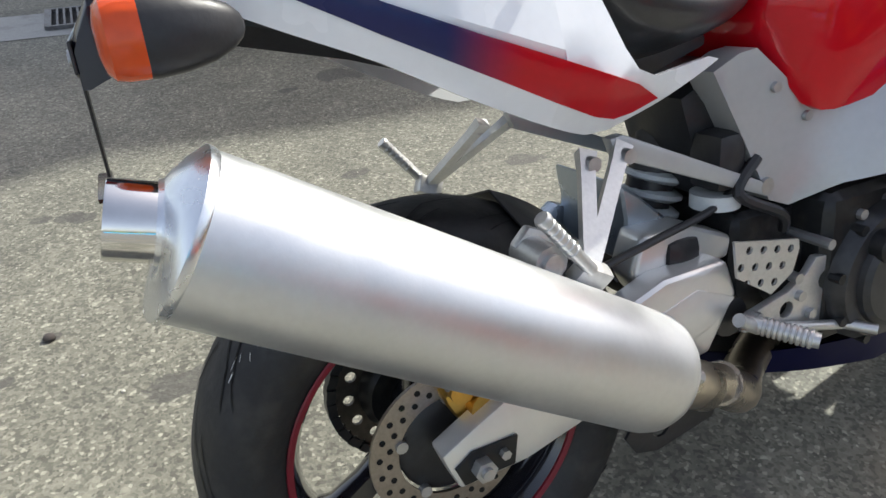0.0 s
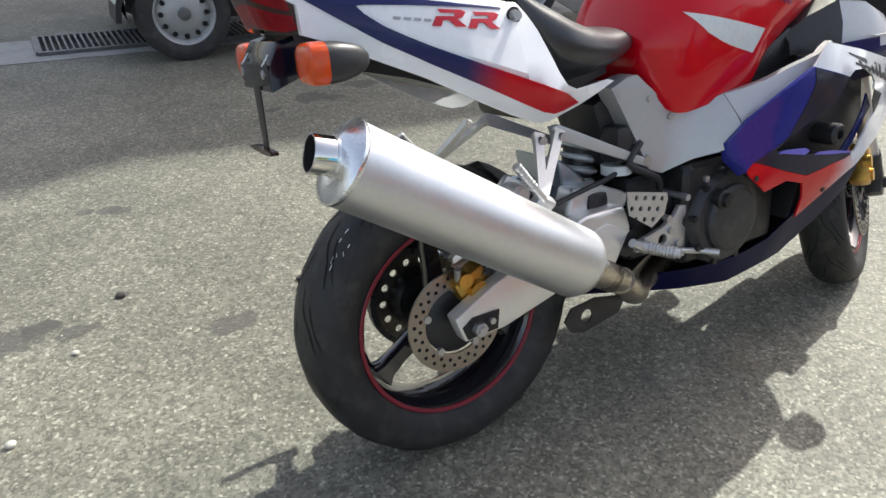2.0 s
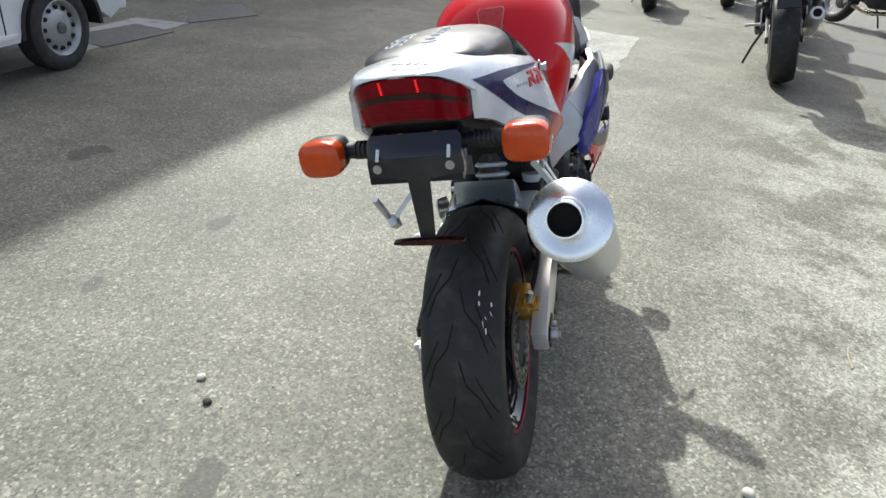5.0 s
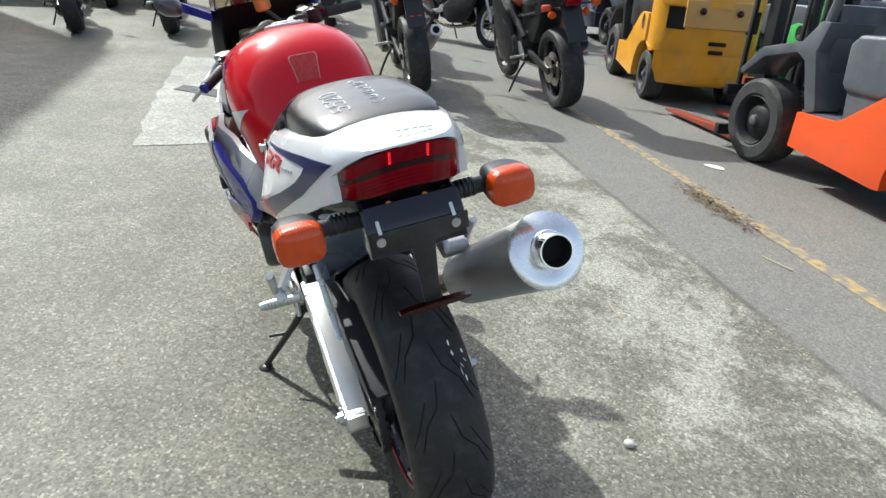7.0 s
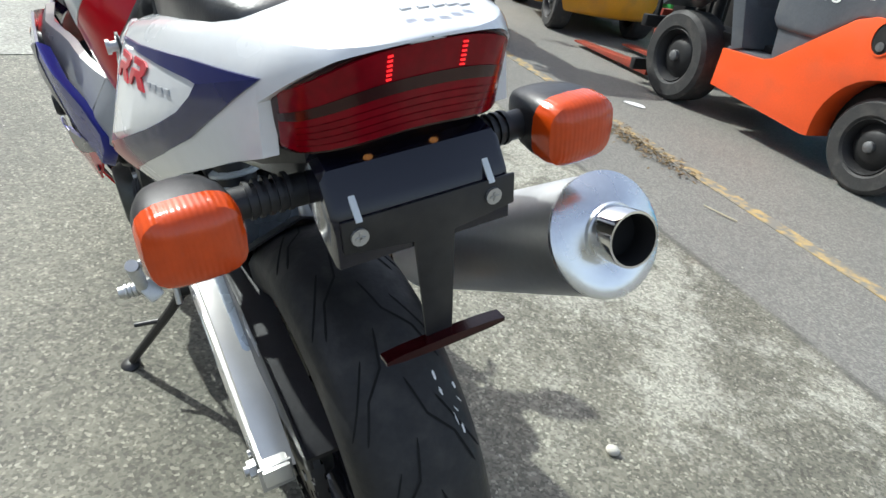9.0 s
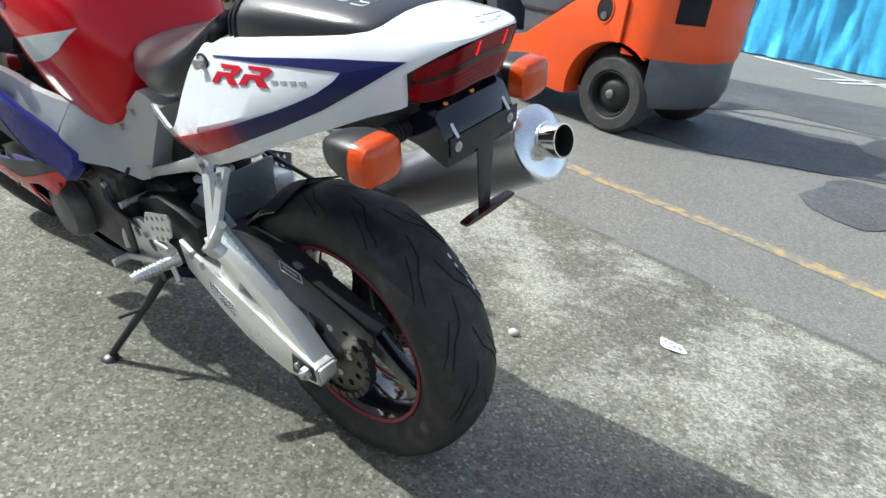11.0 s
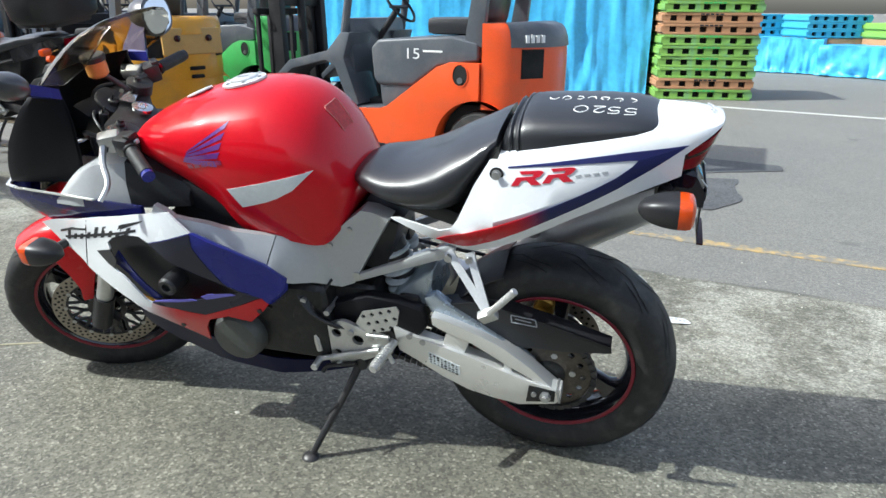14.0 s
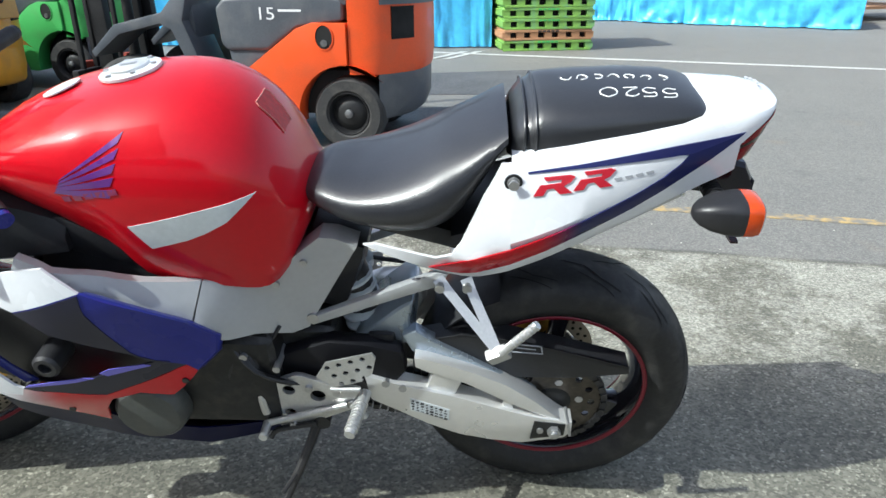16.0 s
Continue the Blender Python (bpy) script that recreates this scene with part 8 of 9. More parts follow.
def parked_bike(m, paint, label, case=None, dirt=False, plate=False, rim=None, screen=False, lean=-10):
    """A roadster or trail motorcycle, x ahead, the rear contact at the origin."""
    e = thing("motorcycle", m @ pose(0, 0, 0.012, lean, 0, 0), label, "motorcycle", group="parked motorcycles")
    R, F = V(0, 0, 0.31), V(1.42, 0, 0.305 if not dirt else 0.335)
    rr, fr = 0.31, 0.3 if not dirt else 0.335
    for nm, c, r, w in (("rear_wheel", R, rr, 0.09 if not dirt else 0.06), ("front_wheel", F, fr, 0.052 if not dirt else 0.04)):
        w_e = new(nm)
        w_e.parent = e
        bm = B()
        spin(bm, tyre_outline(w, r, r - 0.085, 7), c, 40)
        part("tyre", bm, M_RUBBER, w_e)
        bm = B()
        ri = r - 0.085
        spin(bm, [(-w * 0.7, ri + 0.004), (-w * 0.7, ri - 0.014), (-w * 0.3, ri - 0.03), (w * 0.3, ri - 0.03), (w * 0.7, ri - 0.014), (w * 0.7, ri + 0.004)], c, 36)
        part("rim", bm, rim or M_GLOSSBLACK, w_e)
        bm = B()
        k_n = 5 if not dirt else 18
        for k in range(k_n):
            a = 2 * math.pi * k / k_n
            rod(bm, c + V(0.03 * math.cos(a), 0, 0.03 * math.sin(a)), c + V((ri - 0.02) * math.cos(a + 0.12), 0, (ri - 0.02) * math.sin(a + 0.12)), 0.016 if not dirt else 0.003, n=6)
        part("spokes", bm, rim or M_GLOSSBLACK, w_e)
        bm = B()
        spin(bm, [(0.055, 0.07), (0.055, 0.13), (0.06, 0.13), (0.06, 0.07)], c, 28)
        rod(bm, c - V(0, 0.07, 0), c + V(0, 0.07, 0), 0.035)
        part("brake_disc", bm, M_DISC, w_e)
    for s in (1, -1):
        bm = B()
        slab(bm, [(0.5, 0.43), (0.48, 0.37), (-0.03, 0.28), (-0.04, 0.33)], s * 0.11 - 0.014, s * 0.11 + 0.014, 0.006)
        part("swingarm", bm, M_ALU if rim else M_SATIN, e)
        bm = B()
        rod(bm, F + V(0, s * 0.085, 0), (1.02, s * 0.085, 1.0), 0.022, n=12)
        part("fork_leg", bm, M_PEGSILVER, e)
        bm = B()
        tube(bm, [(1.04, s * 0.05, 1.03), (1.03, s * 0.16, 1.08), (0.95, s * 0.36, 1.06)], 0.011, 8)
        bar = part("handlebar", bm, M_SATIN, e)
        bm = B()
        rod(bm, (0.985, s * 0.26, 1.068), (0.945, s * 0.38, 1.058), 0.017)
        part("grip", bm, M_RUBBER, bar)
        bm = B()
        tube(bm, [(1.0, s * 0.2, 1.075), (1.0, s * 0.22, 1.16), (0.99, s * 0.27, 1.2)], 0.005, 6)
        part("mirror_stem", bm, M_BLACK, bar)
        bm = B()
        turned(bm, (0.985, s * 0.29, 1.215), (1, 0, 0), [(0, 0.045), (0.012, 0.05), (0.03, 0.035), (0.036, 0.0)], 16)
        part("mirror", bm, M_BLACK, bar)
        bm = B()
        turned(bm, (-0.2, s * 0.13, 0.74), (-1, 0, 0), [(-0.04, 0.01), (-0.02, 0.026), (0.015, 0.028), (0.03, 0.015)], 12)
        part("indicator", bm, M_ORANGELENS, e)
        bm = B()
        rod(bm, (0.44, s * 0.12, 0.36), (0.43, s * 0.27, 0.36), 0.011)
        part("footpeg", bm, M_PEGSILVER, e)
    bm = B()
    box(bm, (0.68, 0, 0.42), (0.42, 0.3, 0.26), bev=0.05)
    engine_p = part("engine", bm, M_ENGINE, e)
    bm = B()
    box(bm, (0.76, 0, 0.6), (0.26, 0.28, 0.2), (0, -18, 0), 0.03)
    part("cylinder_block", bm, M_ENGINE, engine_p)
    for s in (1, -1):
        bm = B()
        turned(bm, (0.66, s * 0.15, 0.42), (0, s, 0), [(0, 0.1), (0.03, 0.095), (0.042, 0.08), (0.042, 0)], 24)
        part("engine_cover", bm, M_COVER, engine_p)
    bm = B()
    for s in (1, -1):
        tube(bm, [(1.04, s * 0.04, 0.92), (0.8, s * 0.14, 0.76), (0.46, s * 0.13, 0.5)], 0.028, 10)
        tube(bm, [(0.5, s * 0.12, 0.66), (0.1, s * 0.09, 0.74), (-0.16, s * 0.06, 0.8)], 0.014, 8)
    part("frame", bm, M_SATIN, e)
    # tank
    bm = B()
    loops = []
    for x, zt, zb, w in ((0.50, 0.82, 0.79, 0.07), (0.54, 0.88, 0.74, 0.11), (0.64, 0.95, 0.70, 0.14), (0.78, 0.99, 0.71, 0.155), (0.90, 0.985, 0.75, 0.145), (1.0, 0.94, 0.8, 0.1), (1.04, 0.9, 0.85, 0.05)):
        if dirt:
            w *= 0.75
        zc, h = (zt + zb) / 2, (zt - zb) / 2
        loops.append([V(x, w * math.copysign(abs(math.cos(a)) ** 0.8, math.cos(a)), zc + h * math.copysign(abs(math.sin(a)) ** 0.75, math.sin(a))) for a in [2 * math.pi * k / 20 for k in range(20)]])
    rings(bm, loops)
    part("tank", bm, paint, e)
    bm = B()
    loops = []
    for x, zt, zb, w in ((0.56, 0.83, 0.78, 0.08), (0.45, 0.82, 0.74, 0.14), (0.3, 0.83, 0.75, 0.14), (0.1, 0.87, 0.79, 0.12), (-0.12, 0.885, 0.83, 0.09), (-0.2, 0.87, 0.85, 0.06)):
        zc, h = (zt + zb) / 2, (zt - zb) / 2
        loops.append([V(x, w * math.copysign(abs(math.cos(a)) ** 0.7, math.cos(a)), zc + h * math.copysign(abs(math.sin(a)) ** 0.6, math.sin(a))) for a in [2 * math.pi * k / 18 for k in range(18)]])
    rings(bm, loops)
    part("seat", bm, M_SEAT, e)
    bm = B()
    loops = []
    for x, zt, zb, w in ((0.2, 0.8, 0.7, 0.12), (0.0, 0.83, 0.74, 0.11), (-0.2, 0.86, 0.8, 0.08), (-0.3, 0.87, 0.84, 0.05)):
        loops.append([V(x, -w, zb), V(x, w, zb), V(x, w, zt), V(x, -w, zt)])
    rings(bm, loops)
    part("tail_cowl", bm, paint if dirt else M_BIKEBLACK, e)
    for s in (1, -1):
        bm = B()
        rod(bm, (-0.2, s * 0.05, 0.80), (-0.24, s * 0.17, 0.80), 0.008, n=8)
        stalk = part("indicator_stalk", bm, M_BLACK, e)
        bm = B()
        box(bm, (-0.245, s * 0.19, 0.80), (0.05, 0.065, 0.045), bev=0.014)
        part("indicator_lens", bm, M_ORANGELENS, stalk)
    bm = B()
    box(bm, (-0.29, 0, 0.83), (0.04, 0.12, 0.06), (0, -20, 0), 0.012)
    part("tail_lamp", bm, M_REDLENS, e)
    bm = B()
    slab(bm, [(-0.24, 0.82), (-0.2, 0.8), (-0.36, 0.55), (-0.39, 0.56)], -0.07, 0.07, 0.006)
    part("rear_mudguard", bm, M_BLACK, e)
    if plate:
        bm = B()
        slab(bm, [(0.045, 0.70), (0.012, 0.625), (-0.012, 0.625), (-0.045, 0.70), (-0.02, 0.70), (0.0, 0.655), (0.02, 0.70)], 0, 0.004)
        bm.transform(Matrix(((0, -1, 0, -0.345), (1, 0, 0, 0), (0, 0, 1, -0.06), (0, 0, 0, 1))))
        part("reflector_mark", bm, M_BIKERED, e)
    bm = B()
    box(bm, (1.13, 0, 0.9), (0.16, 0.2, 0.18), bev=0.05)
    part("headlamp", bm, M_BLACK if not screen else paint, e)
    bm = B()
    loops = []
    for k in range(9):
        a = radians(30 + k * 14)
        r = fr + (0.02 if not dirt else 0.14)
        loops.append([F + V(r * math.cos(a), y, r * math.sin(a)) for y in (-0.06, 0, 0.06)] + [F + V((r + 0.006) * math.cos(a), y, (r + 0.006) * math.sin(a)) for y in (0.06, 0, -0.06)])
    rings(bm, loops)
    part("front_mudguard", bm, paint if dirt else M_BLACK, e)
    bm = B()
    tube(bm, [(0.95, 0.05, 0.5), (0.98, 0.06, 0.3), (0.7, -0.08, 0.2), (0.4, -0.13, 0.24)], 0.025, 10)
    part("exhaust_pipe", bm, M_STEEL, e)
    bm = B()
    turned(bm, (0.42, -0.17, 0.3), (-0.85, -0.06, 0.36), [(0, 0.03), (0.03, 0.055), (0.4, 0.058), (0.44, 0.045), (0.44, 0.03), (0.38, 0.028)], 20)
    muff = part("muffler", bm, M_SATIN if paint is not M_BIKEWHITE else M_ALU, e)
    bm = B()
    turned(bm, (0.42, -0.17, 0.3), (-0.85, -0.06, 0.36), [(0.441, 0.029), (0.443, 0.029)], 16)
    part("outlet_bore", bm, M_HOLE, muff)
    bm = B()
    tube(bm, [(0.46, 0.14, 0.3), (0.5, 0.2, 0.2), (0.52, 0.27, 0.06)], 0.01, 8)
    part("side_stand", bm, M_SATIN, e)
    bm = B()
    disc(bm, R + V(0, 0.1, 0), 0.1, -0.003, 0.003, 28, 0.05)
    part("sprocket", bm, M_DISC, e)
    # engine cases, hoses and a dark belly
    for y in (-1, 1):
        bm = B()
        slab(bm, [(1.16, 0.78), (0.9, 0.80), (0.72, 0.70), (0.62, 0.50), (0.60, 0.30), (0.72, 0.24), (0.98, 0.26), (1.1, 0.45)], y * 0.13, y * 0.2, 0.03)
        part("engine_cowl", bm, M_ENGINE if not dirt else M_SATIN, e)
        bm = B()
        slab(bm, [(0.56, 0.46), (0.50, 0.47), (0.40, 0.36), (0.44, 0.33), (0.56, 0.38)], y * 0.15, y * 0.16, 0.002, holes=[(0.53, 0.43, 0.012), (0.46, 0.37, 0.01)])
        part("footrest_bracket", bm, M_PEGSILVER, e)
        bm = B()
        tube(bm, [(0.6, y * 0.12, 0.62), (0.75, y * 0.19, 0.58), (0.9, y * 0.18, 0.66), (1.05, y * 0.13, 0.8)], 0.011, 8)
        part("hose", bm, M_BLACK, e)
    bm = B()
    slab(bm, [(0.62, 0.80), (0.3, 0.80), (0.12, 0.78), (0.2, 0.62), (0.36, 0.46), (0.62, 0.46)], -0.1, 0.1, 0.02)
    part("side_cover", bm, M_SATIN, e)
    if case is not None:
        bm = B()
        slab(bm, [(0.02, 0.96), (-0.36, 0.97), (-0.34, 0.94), (0.0, 0.93)], -0.14, 0.14, 0.006)
        part("luggage_rack", bm, M_SATIN, e)
        bm = B()
        loops = []
        for z, k in ((0.97, 0.84), (1.0, 0.94), (1.12, 1.0), (1.16, 1.0)):
            loops.append([V(-0.2 + 0.21 * k * math.copysign(abs(math.cos(a)) ** 0.6, math.cos(a)), 0.26 * k * math.copysign(abs(math.sin(a)) ** 0.6, math.sin(a)), z) for a in [2 * math.pi * j / 24 for j in range(24)]])
        rings(bm, loops)
        bx = part("top_case", bm, M_BLACK, e, "hard luggage case")
        bm = B()
        loops = []
        for z, k in ((1.16, 1.0), (1.19, 0.99), (1.235, 0.92), (1.265, 0.75), (1.28, 0.4)):
            loops.append([V(-0.2 + 0.21 * k * math.copysign(abs(math.cos(a)) ** 0.6, math.cos(a)), 0.26 * k * math.copysign(abs(math.sin(a)) ** 0.6, math.sin(a)), z) for a in [2 * math.pi * j / 24 for j in range(24)]])
        rings(bm, loops)
        part("case_lid", bm, case, bx)
    if screen:
        bm = B()
        loops = [[V(1.2 - 0.12 * t, 0.16 * (1 - 0.35 * t) * u, 0.98 + 0.26 * t) + V(-0.08 * abs(u) ** 2, 0, 0) for u in (-1, -0.6, -0.2, 0.2, 0.6, 1)] for t in (0, 0.35, 0.7, 1)]
        b2 = bmesh.new()
        rings(b2, loops, close=False)
        r = bmesh.ops.extrude_face_region(b2, geom=b2.faces[:])
        bmesh.ops.translate(b2, verts=[v for v in r["geom"] if isinstance(v, bmesh.types.BMVert)], vec=(-0.004, 0, 0))
        join(bm, b2)
        part("screen", bm, M_SCREEN, e)
    return e


BIGGER = Matrix.Diagonal((1.1, 1.1, 1.1, 1.0))
parked_bike(pose(4.72, -1.56, 0, 0, 0, -10) @ BIGGER, M_BIKEWHITE, "white motorcycle with a wide tyre and a red top case", M_BIKERED, plate=True)
M_CASELID = mat("silver_red_case_lid", (0.32, 0.1, 0.11), 0.25, metal=0.4, var=0.1, coat=0.6)
parked_bike(pose(4.10, -2.68, 0, 0, 0, -8) @ BIGGER, M_BIKEORANGE, "black motorcycle with an orange tank and a top case", M_CASELID)
parked_bike(pose(9.0, -3.0, 0, 0, 0, 205), M_BIKERED, "red and white trail motorcycle with spoked wheels", dirt=True, rim=M_SILVERRIM)
parked_bike(pose(8.35, 0.45, 0, 0, 0, -4), M_BIKEBLACK, "black sports motorcycle parked in a row")
parked_bike(pose(8.2, 1.5, 0, 0, 0, 4), M_BIKEBLUE, "black and blue motorcycle parked in a row", screen=True)
parked_bike(pose(8.2, 3.17, 0, 0, 0, 10), M_BIKEBLACK, "black naked motorcycle parked in the shade", rim=M_SILVERRIM)
parked_bike(pose(9.8, 3.0, 0, 0, 0, 15), M_BIKERED, "dark red motorcycle parked in the shade")
parked_bike(pose(8.5, -0.68, 0, 0, 0, -6), M_BIKEBLUE, "blue and black motorcycle parked in a row", rim=M_SILVERRIM)
parked_bike(pose(9.6, -1.8, 0, 0, 0, -12), M_BIKEBLACK, "black motorcycle with a windscreen in the back row", screen=True)
parked_bike(pose(6.9, -2.1, 0, 0, 0, -14), M_BIKEBLACK, "black motorcycle between the rows", M_BIKEBLACK)
parked_bike(pose(11.4, 1.3, 0, 0, 0, 5), M_BIKEWHITE, "white motorcycle in the far row", screen=True)
parked_bike(pose(7.6, -4.2, 0, 0, 0, -20), M_BIKEBLUE, "blue motorcycle behind the forklift", screen=True)
parked_bike(pose(10.5, 1.9, 0, 0, 0, 3), M_BIKEBLACK, "black motorcycle in the second row", rim=M_SILVERRIM)
parked_bike(pose(10.9, 0.6, 0, 0, 0, -3), M_BIKEBLACK, "black motorcycle with a windscreen in the second row", screen=True)
parked_bike(pose(10.6, -0.5, 0, 0, 0, -8), M_BIKERED, "dark motorcycle with a red tank in the second row")

# ---- pallets and tarpaulins ----
M_PALGREEN = mat("green_pallet_plastic", (0.2, 0.4, 0.075), 0.6, var=0.2, big=4, dirt=(0.16, 0.36, 0.22), dirt_amount=0.6)
M_PALBLUE = mat("blue_pallet_plastic", (0.05, 0.36, 0.5), 0.6, var=0.15, big=4)
M_PALBROWN = mat("brown_pallet_board", (0.42, 0.22, 0.11), 0.75, var=0.25, big=5, fine=60, aniso=(1, 8, 8))
M_TARP = mat("blue_tarpaulin", (0.07, 0.44, 0.76), 0.36, var=0.16, big=4, fine=16, bump=1.6)


def pallet(name, m, material, label, print_mat=None, w=1.22, d=1.05, h=0.138):
    e = thing(name, m, label, "pallet", group="stacked pallets")
    bm = B()
    box(bm, (0, 0, h - 0.018), (w, d, 0.036), bev=0.008)
    part("deck", bm, material, e)
    bm = B()
    box(bm, (0, 0, 0.016), (w, d, 0.03), bev=0.006)
    part("base_deck", bm, material, e)
    for i in range(7):
        x = (i - 3) * (w - 0.06) / 6
        bm = B()
        box(bm, (x, 0, h / 2), (0.11 if i in (0, 6) else 0.105, d - 0.02, h - 0.062))
        part("bearer", bm, material, e)
    # near-black block added to stand in for the shade between the bearers
    bm = B()
    box(bm, (0, 0, h / 2), (w - 0.1, d - 0.14, h - 0.07))
    part("shade_fill", bm, M_HOLE, e)
    if print_mat:
        for k in range(5):
            bm = B()
            box(bm, (-0.12 + 0.06 * k, d / 2 + 0.001, h - 0.02), (0.045, 0.002, 0.022))
            part("print", bm, print_mat, e)
    return e


kinds = [M_PALGREEN, M_PALBROWN, M_PALGREEN, M_PALGREEN, M_PALGREEN, M_PALGREEN, M_PALBROWN, M_PALBROWN, M_PALGREEN, M_PALGREEN]
z = 0.0
for k, mt in enumerate(kinds):
    nm = "green plastic" if mt is M_PALGREEN else "brown board"
    pallet("pallet", pose(-0.79 + 0.006 * math.sin(k * 2.1), -8.9, z, 0, 0, 9.5 + 0.8 * math.sin(k * 1.7)), mt, "%s pallet in a tall stack" % nm, M_BLACK if mt is M_PALBROWN else M_GREEN)
    z += 0.14


def tarp(name, a, b, top, depth, label, seed, fold=0.06, flare=0.25):
    """A draped sheet over a block of goods: wall along the ground line a to b, up to top, then back over depth."""
    a, b = V(*a, 0), V(*b, 0)
    d = (b - a).normalized()
    out = V(-d.y, d.x, 0)
    n = 90
    bm = B()
    rows = []
    zs = [0.0, 0.06, 0.14, 0.25, 0.4, 0.55, 0.7, 0.85, 1.0]
    for j, t in enumerate(zs + [1.02, 1.03]):
        row = []
        for i in range(n + 1):
            u = i / n
            p = a.lerp(b, u)
            q = V(u * (b - a).length * 3.2 + seed, t * 0.9, seed)
            f = 0.8 * noise.noise(V(q.x * 0.7, q.y + t, seed)) + 0.7 * noise.noise(V(q.x * 2.1, t * 4.0, seed)) + 0.35 * noise.noise(V(q.x * 5.5, q.y * 1.5 + t * 3, seed))
            wob = fold * f * (1.25 - 0.5 * min(t, 1)) + flare * max(0, 0.12 - t) * (1 + f)
            back = 0 if t <= 1 else -depth * (t - 1) / 0.03
            zz = min(t, 1.0) * top * (1 + 0.04 * noise.noise(V(u * 4, seed, 1))) + (0.01 if t == 0 else 0)
            row.append(bm.verts.new(p + out * (wob + back) + V(0, 0, zz + (0.01 * f if t > 0 else 0.01))))
        rows.append(row)
    for r0, r1 in zip(rows, rows[1:]):
        for i in range(n):
            bm.faces.new((r0[i], r0[i + 1], r1[i + 1], r1[i]))
    for i, s in ((0, 1), (n, -1)):
        pts = [r[i] for r in rows]
        back_pts = [bm.verts.new(v.co - out * depth) if k < len(rows) - 1 else None for k, v in enumerate(pts)]
        for k in range(len(rows) - 2):
            bm.faces.new((pts[k], pts[k + 1], back_pts[k + 1], back_pts[k]))
    ob = part(name, bm, M_TARP, sharp=80)
    return tagged(ob, label, "tarpaulin")


tarp("tarpaulin", (-0.12, -8.72), (2.9, -8.55), 1.75, 1.2, "bright blue tarpaulin draped over tall goods", 3.0, 0.085)
tarp("tarpaulin", (2.9, -8.6), (5.4, -8.9), 1.5, 1.2, "blue tarpaulin over stacked goods", 8.0)
tarp("tarpaulin", (-6.6, -11.4), (-3.1, -12.9), 0.55, 1.5, "blue tarpaulin bulging over low goods", 5.0, 0.09, 0.5)
tarp("tarpaulin", (-3.2, -13.1), (-1.6, -13.6), 0.65, 1.5, "blue tarpaulin over low goods", 11.0, 0.08)
for k in range(4):
    for j in range(3 if k != 2 else 2):
        mt = M_PALBLUE if k in (0, 1) else M_PALGREEN
        pallet("pallet", pose(-2.0 - 1.35 * k, -14.6 + 0.5 * k, 0.66 + 0.14 * j, 0, 0, 20), mt, "plastic pallet on the covered goods")
        if j == 0:
            bm = B()
            box(bm, (-2.0 - 1.35 * k, -14.6 + 0.5 * k, 0.33), (1.2, 1.0, 0.64), (0, 0, 20), 0.01)
            tagged(part("crate", bm, M_PALBROWN), "brown crate under the stacked pallets", "crate")
# steel rack
rack = thing("steel_rack", pose(-7.9, -14.2, 0, 0, 0, 25), "dark steel storage rack on thin legs", "rack")
for x in (-0.9, 0.9):
    for y in (-0.7, 0.7):
        bm = B()
        box(bm, (x, y, 0.55), (0.06, 0.06, 1.1))
        part("leg", bm, M_MAST, rack)
for zz in (0.25, 1.08):
    bm = B()
    box(bm, (0, 0, zz), (1.9, 1.5, 0.05))
    part("shelf", bm, M_PALBROWN if zz < 0.5 else M_MAST, rack)

# ---- ground clutter ----

for pts in ([(3.37, 3.56), (4.17, 3.46), (4.32, 3.93), (3.55, 4.05)], [(4.61, 3.58), (5.33, 3.26), (5.88, 3.73), (5.31, 4.02)]):
    flat("cover_plate", pts, 0.008, M_STEELDARK, "flat steel cover plate on the drain", 0.0, thick=0.006)
flat("manhole", [(4.86, 0.5), (5.05, 0.42), (4.72, 0.0), (4.5, 0.14)], 0.009, M_RUBBER, "rusty iron cover set in the concrete patch", 0.01)


def stone(x, y, r, material, name, label, cat, flatness=0.6):
    bm = B()
    bmesh.ops.create_icosphere(bm, subdivisions=2, radius=r)
    for v in bm.verts:
        v.co *= 1 + 0.25 * noise.noise(v.co * (2.0 / r) + V(x, y, 0) * 7)
        v.co.z *= flatness
    bm.transform(pose(x, y, r * flatness * 0.8, 0, 0, x * 300))
    return tagged(part(name, bm, material, sharp=60), label, cat)


stone(0.0, -0.585, 0.016, M_PEBBLE, "pebble", "pale elongated pebble on the asphalt", "pebble")
stone(0.92, 0.175, 0.011, M_PEBBLE, "pebble", "small white pebble lying on the asphalt", "pebble")
stone(0.02, 0.815, 0.013, M_PEBBLE, "pebble", "small white pebble lying on the asphalt", "pebble")
stone(-0.846, 0.406, 0.012, M_PEBBLE, "pebble", "small white pebble lying on the asphalt", "pebble")
stone(-0.69, 0.68, 0.009, M_PEBBLE, "pebble", "small white pebble lying on the asphalt", "pebble")
stone(-0.55, 0.9, 0.014, M_DARKSTONE, "lump", "dark dirt lump on the asphalt", "dirt lump")
stone(-0.066, 0.75, 0.012, M_DARKSTONE, "lump", "dark dirt lump on the asphalt", "dirt lump")
stone(0.62, 3.1, 0.02, M_PEBBLE, "pebble", "pale pebble lying in the shade", "pebble")
random.seed(4)
bm = B()
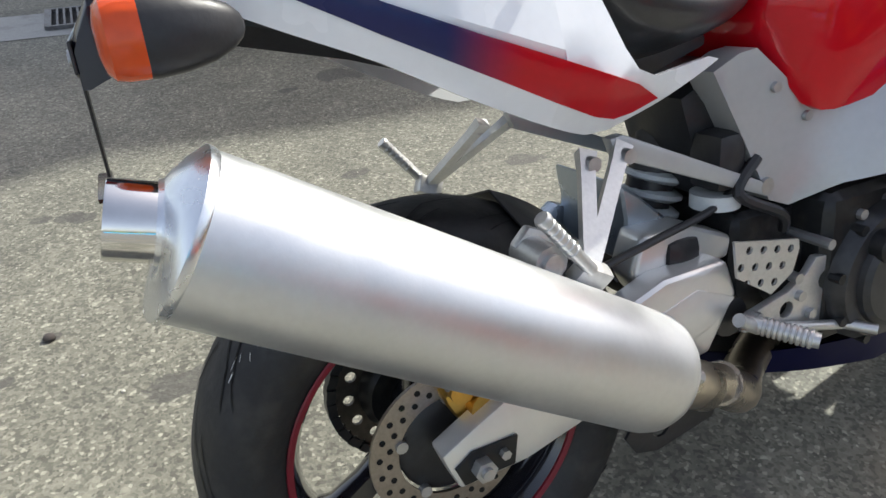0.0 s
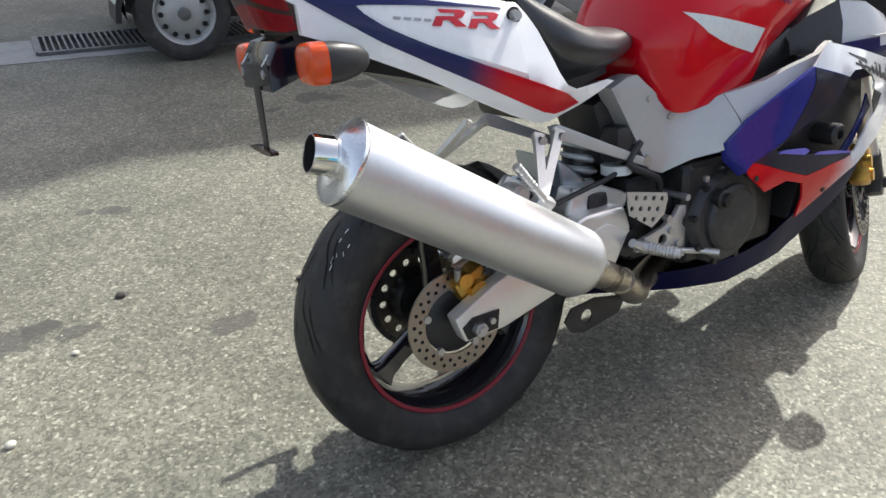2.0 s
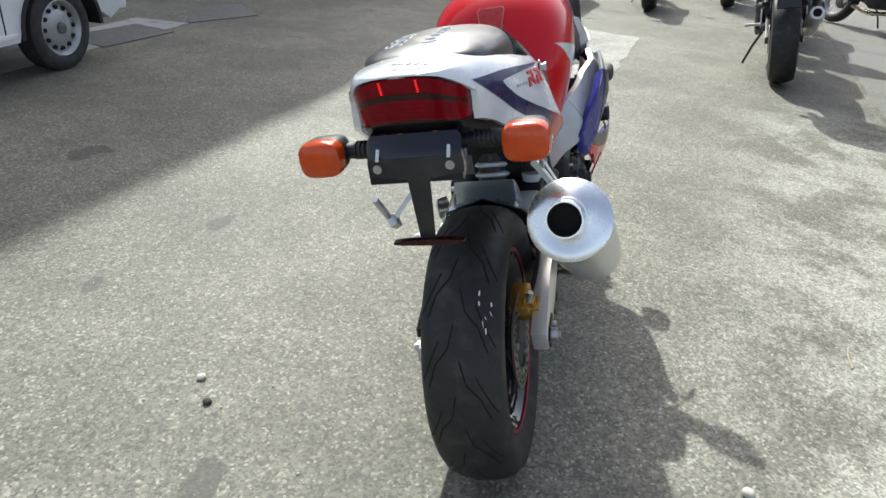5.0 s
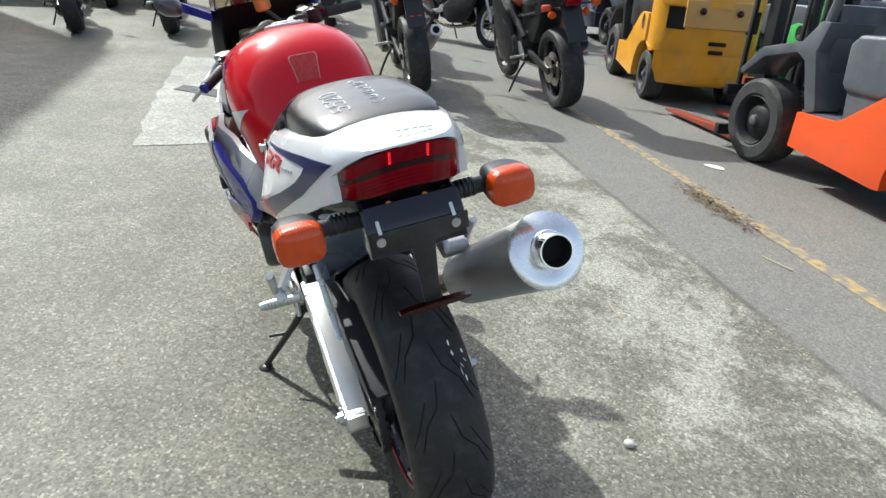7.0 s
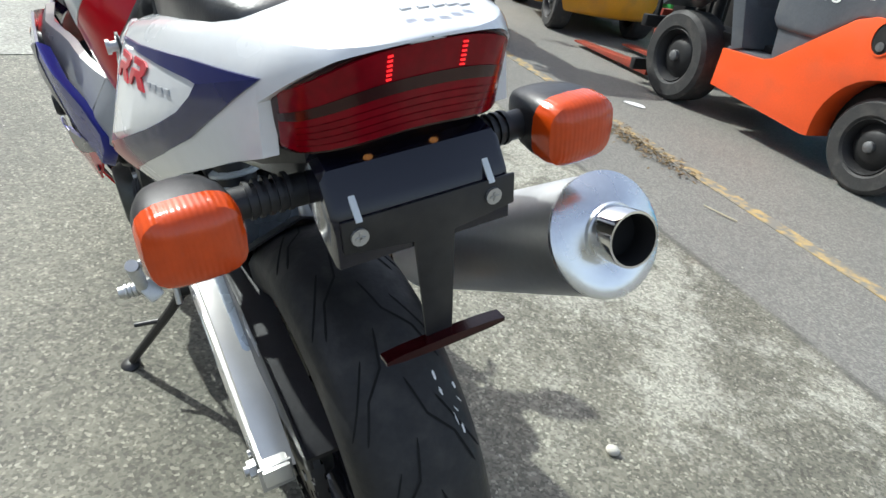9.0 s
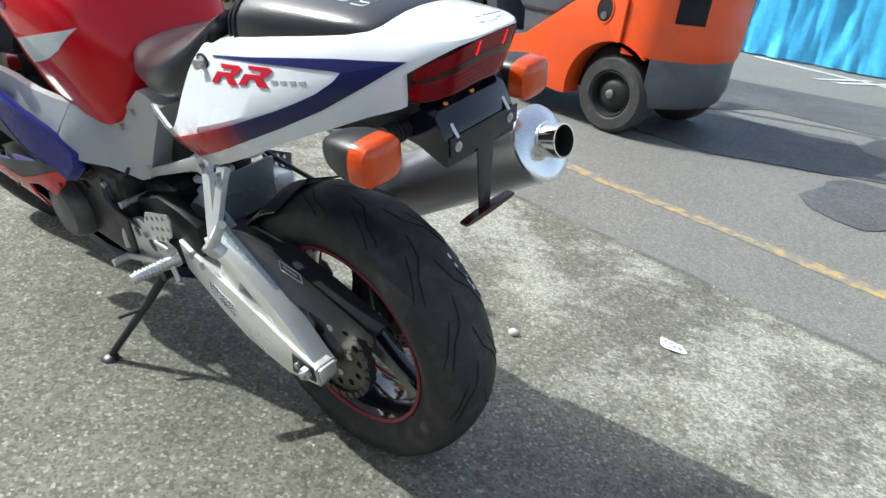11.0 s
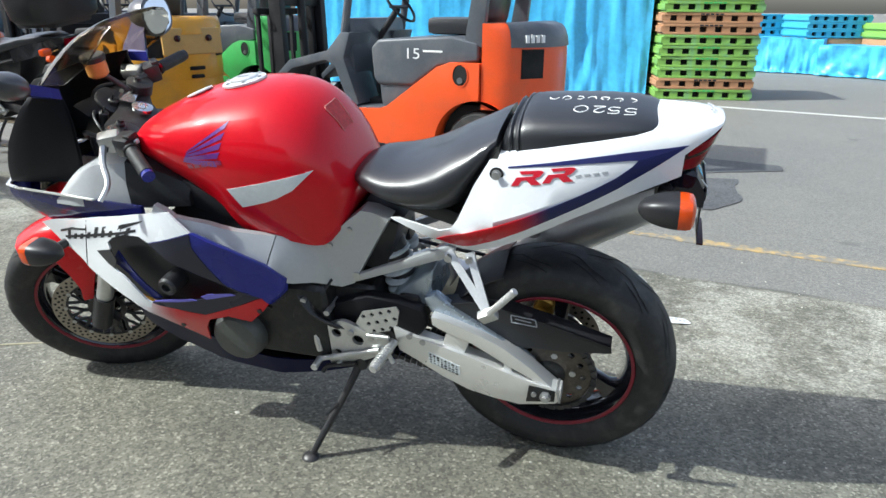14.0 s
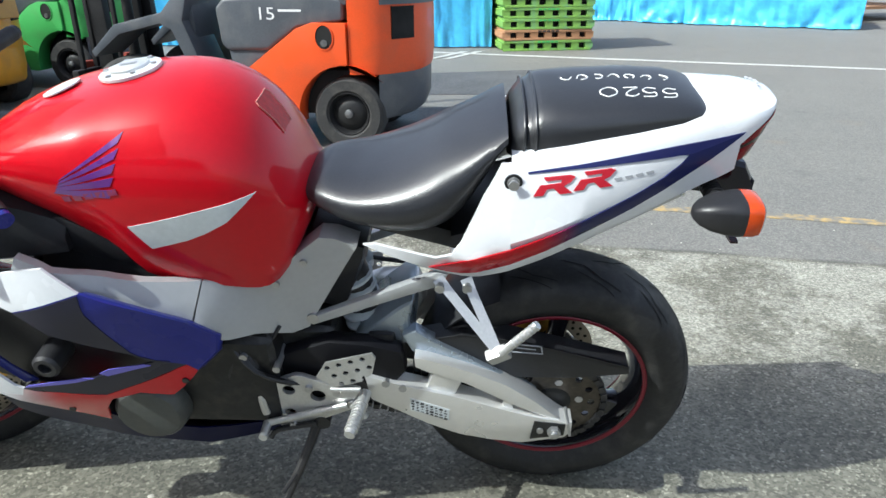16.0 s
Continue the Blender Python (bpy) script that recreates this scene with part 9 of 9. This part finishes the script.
for k in range(260):
    near = (k % 3 == 0)
    x, y = random.uniform(-1.6, 2.6), random.uniform(-1.7, 1.7)
    r = random.uniform(0.0022, 0.005)
    b = bmesh.new()
    bmesh.ops.create_icosphere(b, subdivisions=1, radius=r)
    b.transform(Matrix.Translation((x, y, r * 0.4)) @ Matrix.Diagonal((1, random.uniform(0.6, 1), 0.6, 1)))
    me = bpy.data.meshes.new("tmp")
    b.to_mesh(me)
    b.free()
    bm.from_mesh(me)
    bpy.data.meshes.remove(me)
tagged(part("grit", bm, M_PEBBLE, sharp=80), "loose pale grit scattered on the asphalt", "grit", kind="stuff")
# scrap of paper
bm = B()
loops = []
rim = [(0.045 * math.cos(a) * (1 + 0.15 * math.sin(3 * a)), 0.026 * math.sin(a)) for a in [2 * math.pi * k / 16 for k in range(16)]]
rings(bm, [[V(x, y, 0.006 + 0.003 * math.sin(x * 90)) for x, y in rim], [V(x, y, 0.0045 + 0.003 * math.sin(x * 90)) for x, y in rim]])
bm.transform(pose(-0.366, -0.9, 0, 0, 0, 165))
paper = tagged(part("paper_scrap", bm, M_PAPER), "crumpled white printed paper scrap", "paper scrap")
bm = B()
for k in range(4):
    box(bm, (-0.024 + 0.016 * k, 0.004 * (k % 2), 0.0085), (0.011, 0.012, 0.0012))
bm.transform(pose(-0.366, -0.9, 0, 0, 0, 165))
part("print", bm, M_GREY, paper)
bm = B()
rings(bm, [[V(x * 1.6, y * 1.6, 0.006) for x, y in rim], [V(x * 1.6, y * 1.6, 0.004) for x, y in rim]])
bm.transform(pose(2.31, -2.85, 0, 0, 0, 20))
tagged(part("paper_scrap", bm, M_PAPER), "torn pale paper scrap by the yellow line", "paper scrap")


def stick(p, q, r, label="thin dry stick on the ground"):
    bm = B()
    a, b = V(*p, r + 0.003), V(*q, r + 0.003)
    m = a.lerp(b, 0.5) + V(0.004, 0.006, 0.002)
    tube(bm, [a, m, b], (r, r * 0.6), 6)
    return tagged(part("stick", bm, M_STRAW), label, "stick", group="dry sticks")


stick((0.83, -2.02), (0.99, -2.0), 0.004)
stick((1.795, -0.042), (2.013, 0.053), 0.004, "long pale stick in front of the wheel")
stick((1.253, -0.047), (1.355, -0.038), 0.003)
stick((0.62, -0.98), (0.74, -1.0), 0.003)
# heap of dry leaves along the yellow line
random.seed(9)
bm = B()
for k in range(330):
    t = random.betavariate(2, 2)
    x = 2.05 - t * 0.85 + random.gauss(0, 0.05)
    y = -2.37 + t * 0.16 + random.gauss(0, 0.045) + 0.03
    z = 0.006 + abs(random.gauss(0, 0.008))
    L = random.uniform(0.012, 0.04)
    w = random.uniform(0.003, 0.008)
    mrot = pose(x, y, z, random.uniform(-25, 25), random.uniform(-25, 25), random.uniform(0, 360))
    vs = [bm.verts.new(mrot @ V(*c)) for c in ((-L / 2, 0, 0), (0, -w, 0.002), (L / 2, 0, 0), (0, w, 0.002))]
    bm.faces.new(vs)
    vs = [bm.verts.new(v.co - V(0, 0, 0.0012)) for v in reversed(vs)]
    bm.faces.new(vs)
tagged(part("dry_leaves", bm, M_LEAF, sharp=80), "heap of dry brown leaves and twigs along the yellow line", "leaf litter", kind="stuff")

# low kerb and fence that close the yard behind the row of motorcycles
bm = B()
box(bm, (8.0, 5.3, 0.08), (5.0, 0.25, 0.16), (0, 0, -12), 0.02)
tagged(part("kerb", bm, M_PALE), "pale concrete kerb at the yard's edge", "kerb", kind="structure")
M_FENCE = mat("brown_fence_board", (0.045, 0.03, 0.021), 0.85, var=0.3, big=3, fine=50, aniso=(6, 6, 1))
fence = thing("fence", pose(12.6, 3.6, 0, 0, 0, 100), "dark brown board fence behind the parked motorcycles", "fence", kind="structure")
for k in range(26):
    bm = B()
    box(bm, (-3.2 + 0.25 * k, 0.0, 0.9), (0.235, 0.03, 1.8), bev=0.004)
    part("board", bm, M_FENCE, fence)

# dark corrugated shed that closes the far side of the yard
M_SHED = mat("weathered_brown_cladding", (0.085, 0.075, 0.062), 0.8, var=0.3, big=0.8, fine=30, bump=0.3, dirt=(0.05, 0.04, 0.032), dirt_amount=0.6, aniso=(4, 4, 0.5))
bm = B()
n = 160
base = []
for k in range(n + 1):
    y = -18 + 0.14 * k
    base += [V(17.0 + (0.05 if k % 2 else 0.0), y, 0), V(17.0 + (0.05 if k % 2 else 0.0), y + 0.1, 0)]
top = [bm.verts.new(p + V(0, 0, 2.6)) for p in base]
bot = [bm.verts.new(p) for p in base]
for k in range(len(base) - 1):
    bm.faces.new((bot[k + 1], bot[k], top[k], top[k + 1]))
box(bm, (17.3, -6.8, 1.28), (0.4, 22.4, 2.56))
box(bm, (17.15, -6.8, 2.65), (0.9, 22.8, 0.12))
tagged(part("wall_far", bm, M_SHED, sharp=20), "dark brown corrugated shed wall behind the yard", "wall", kind="structure")
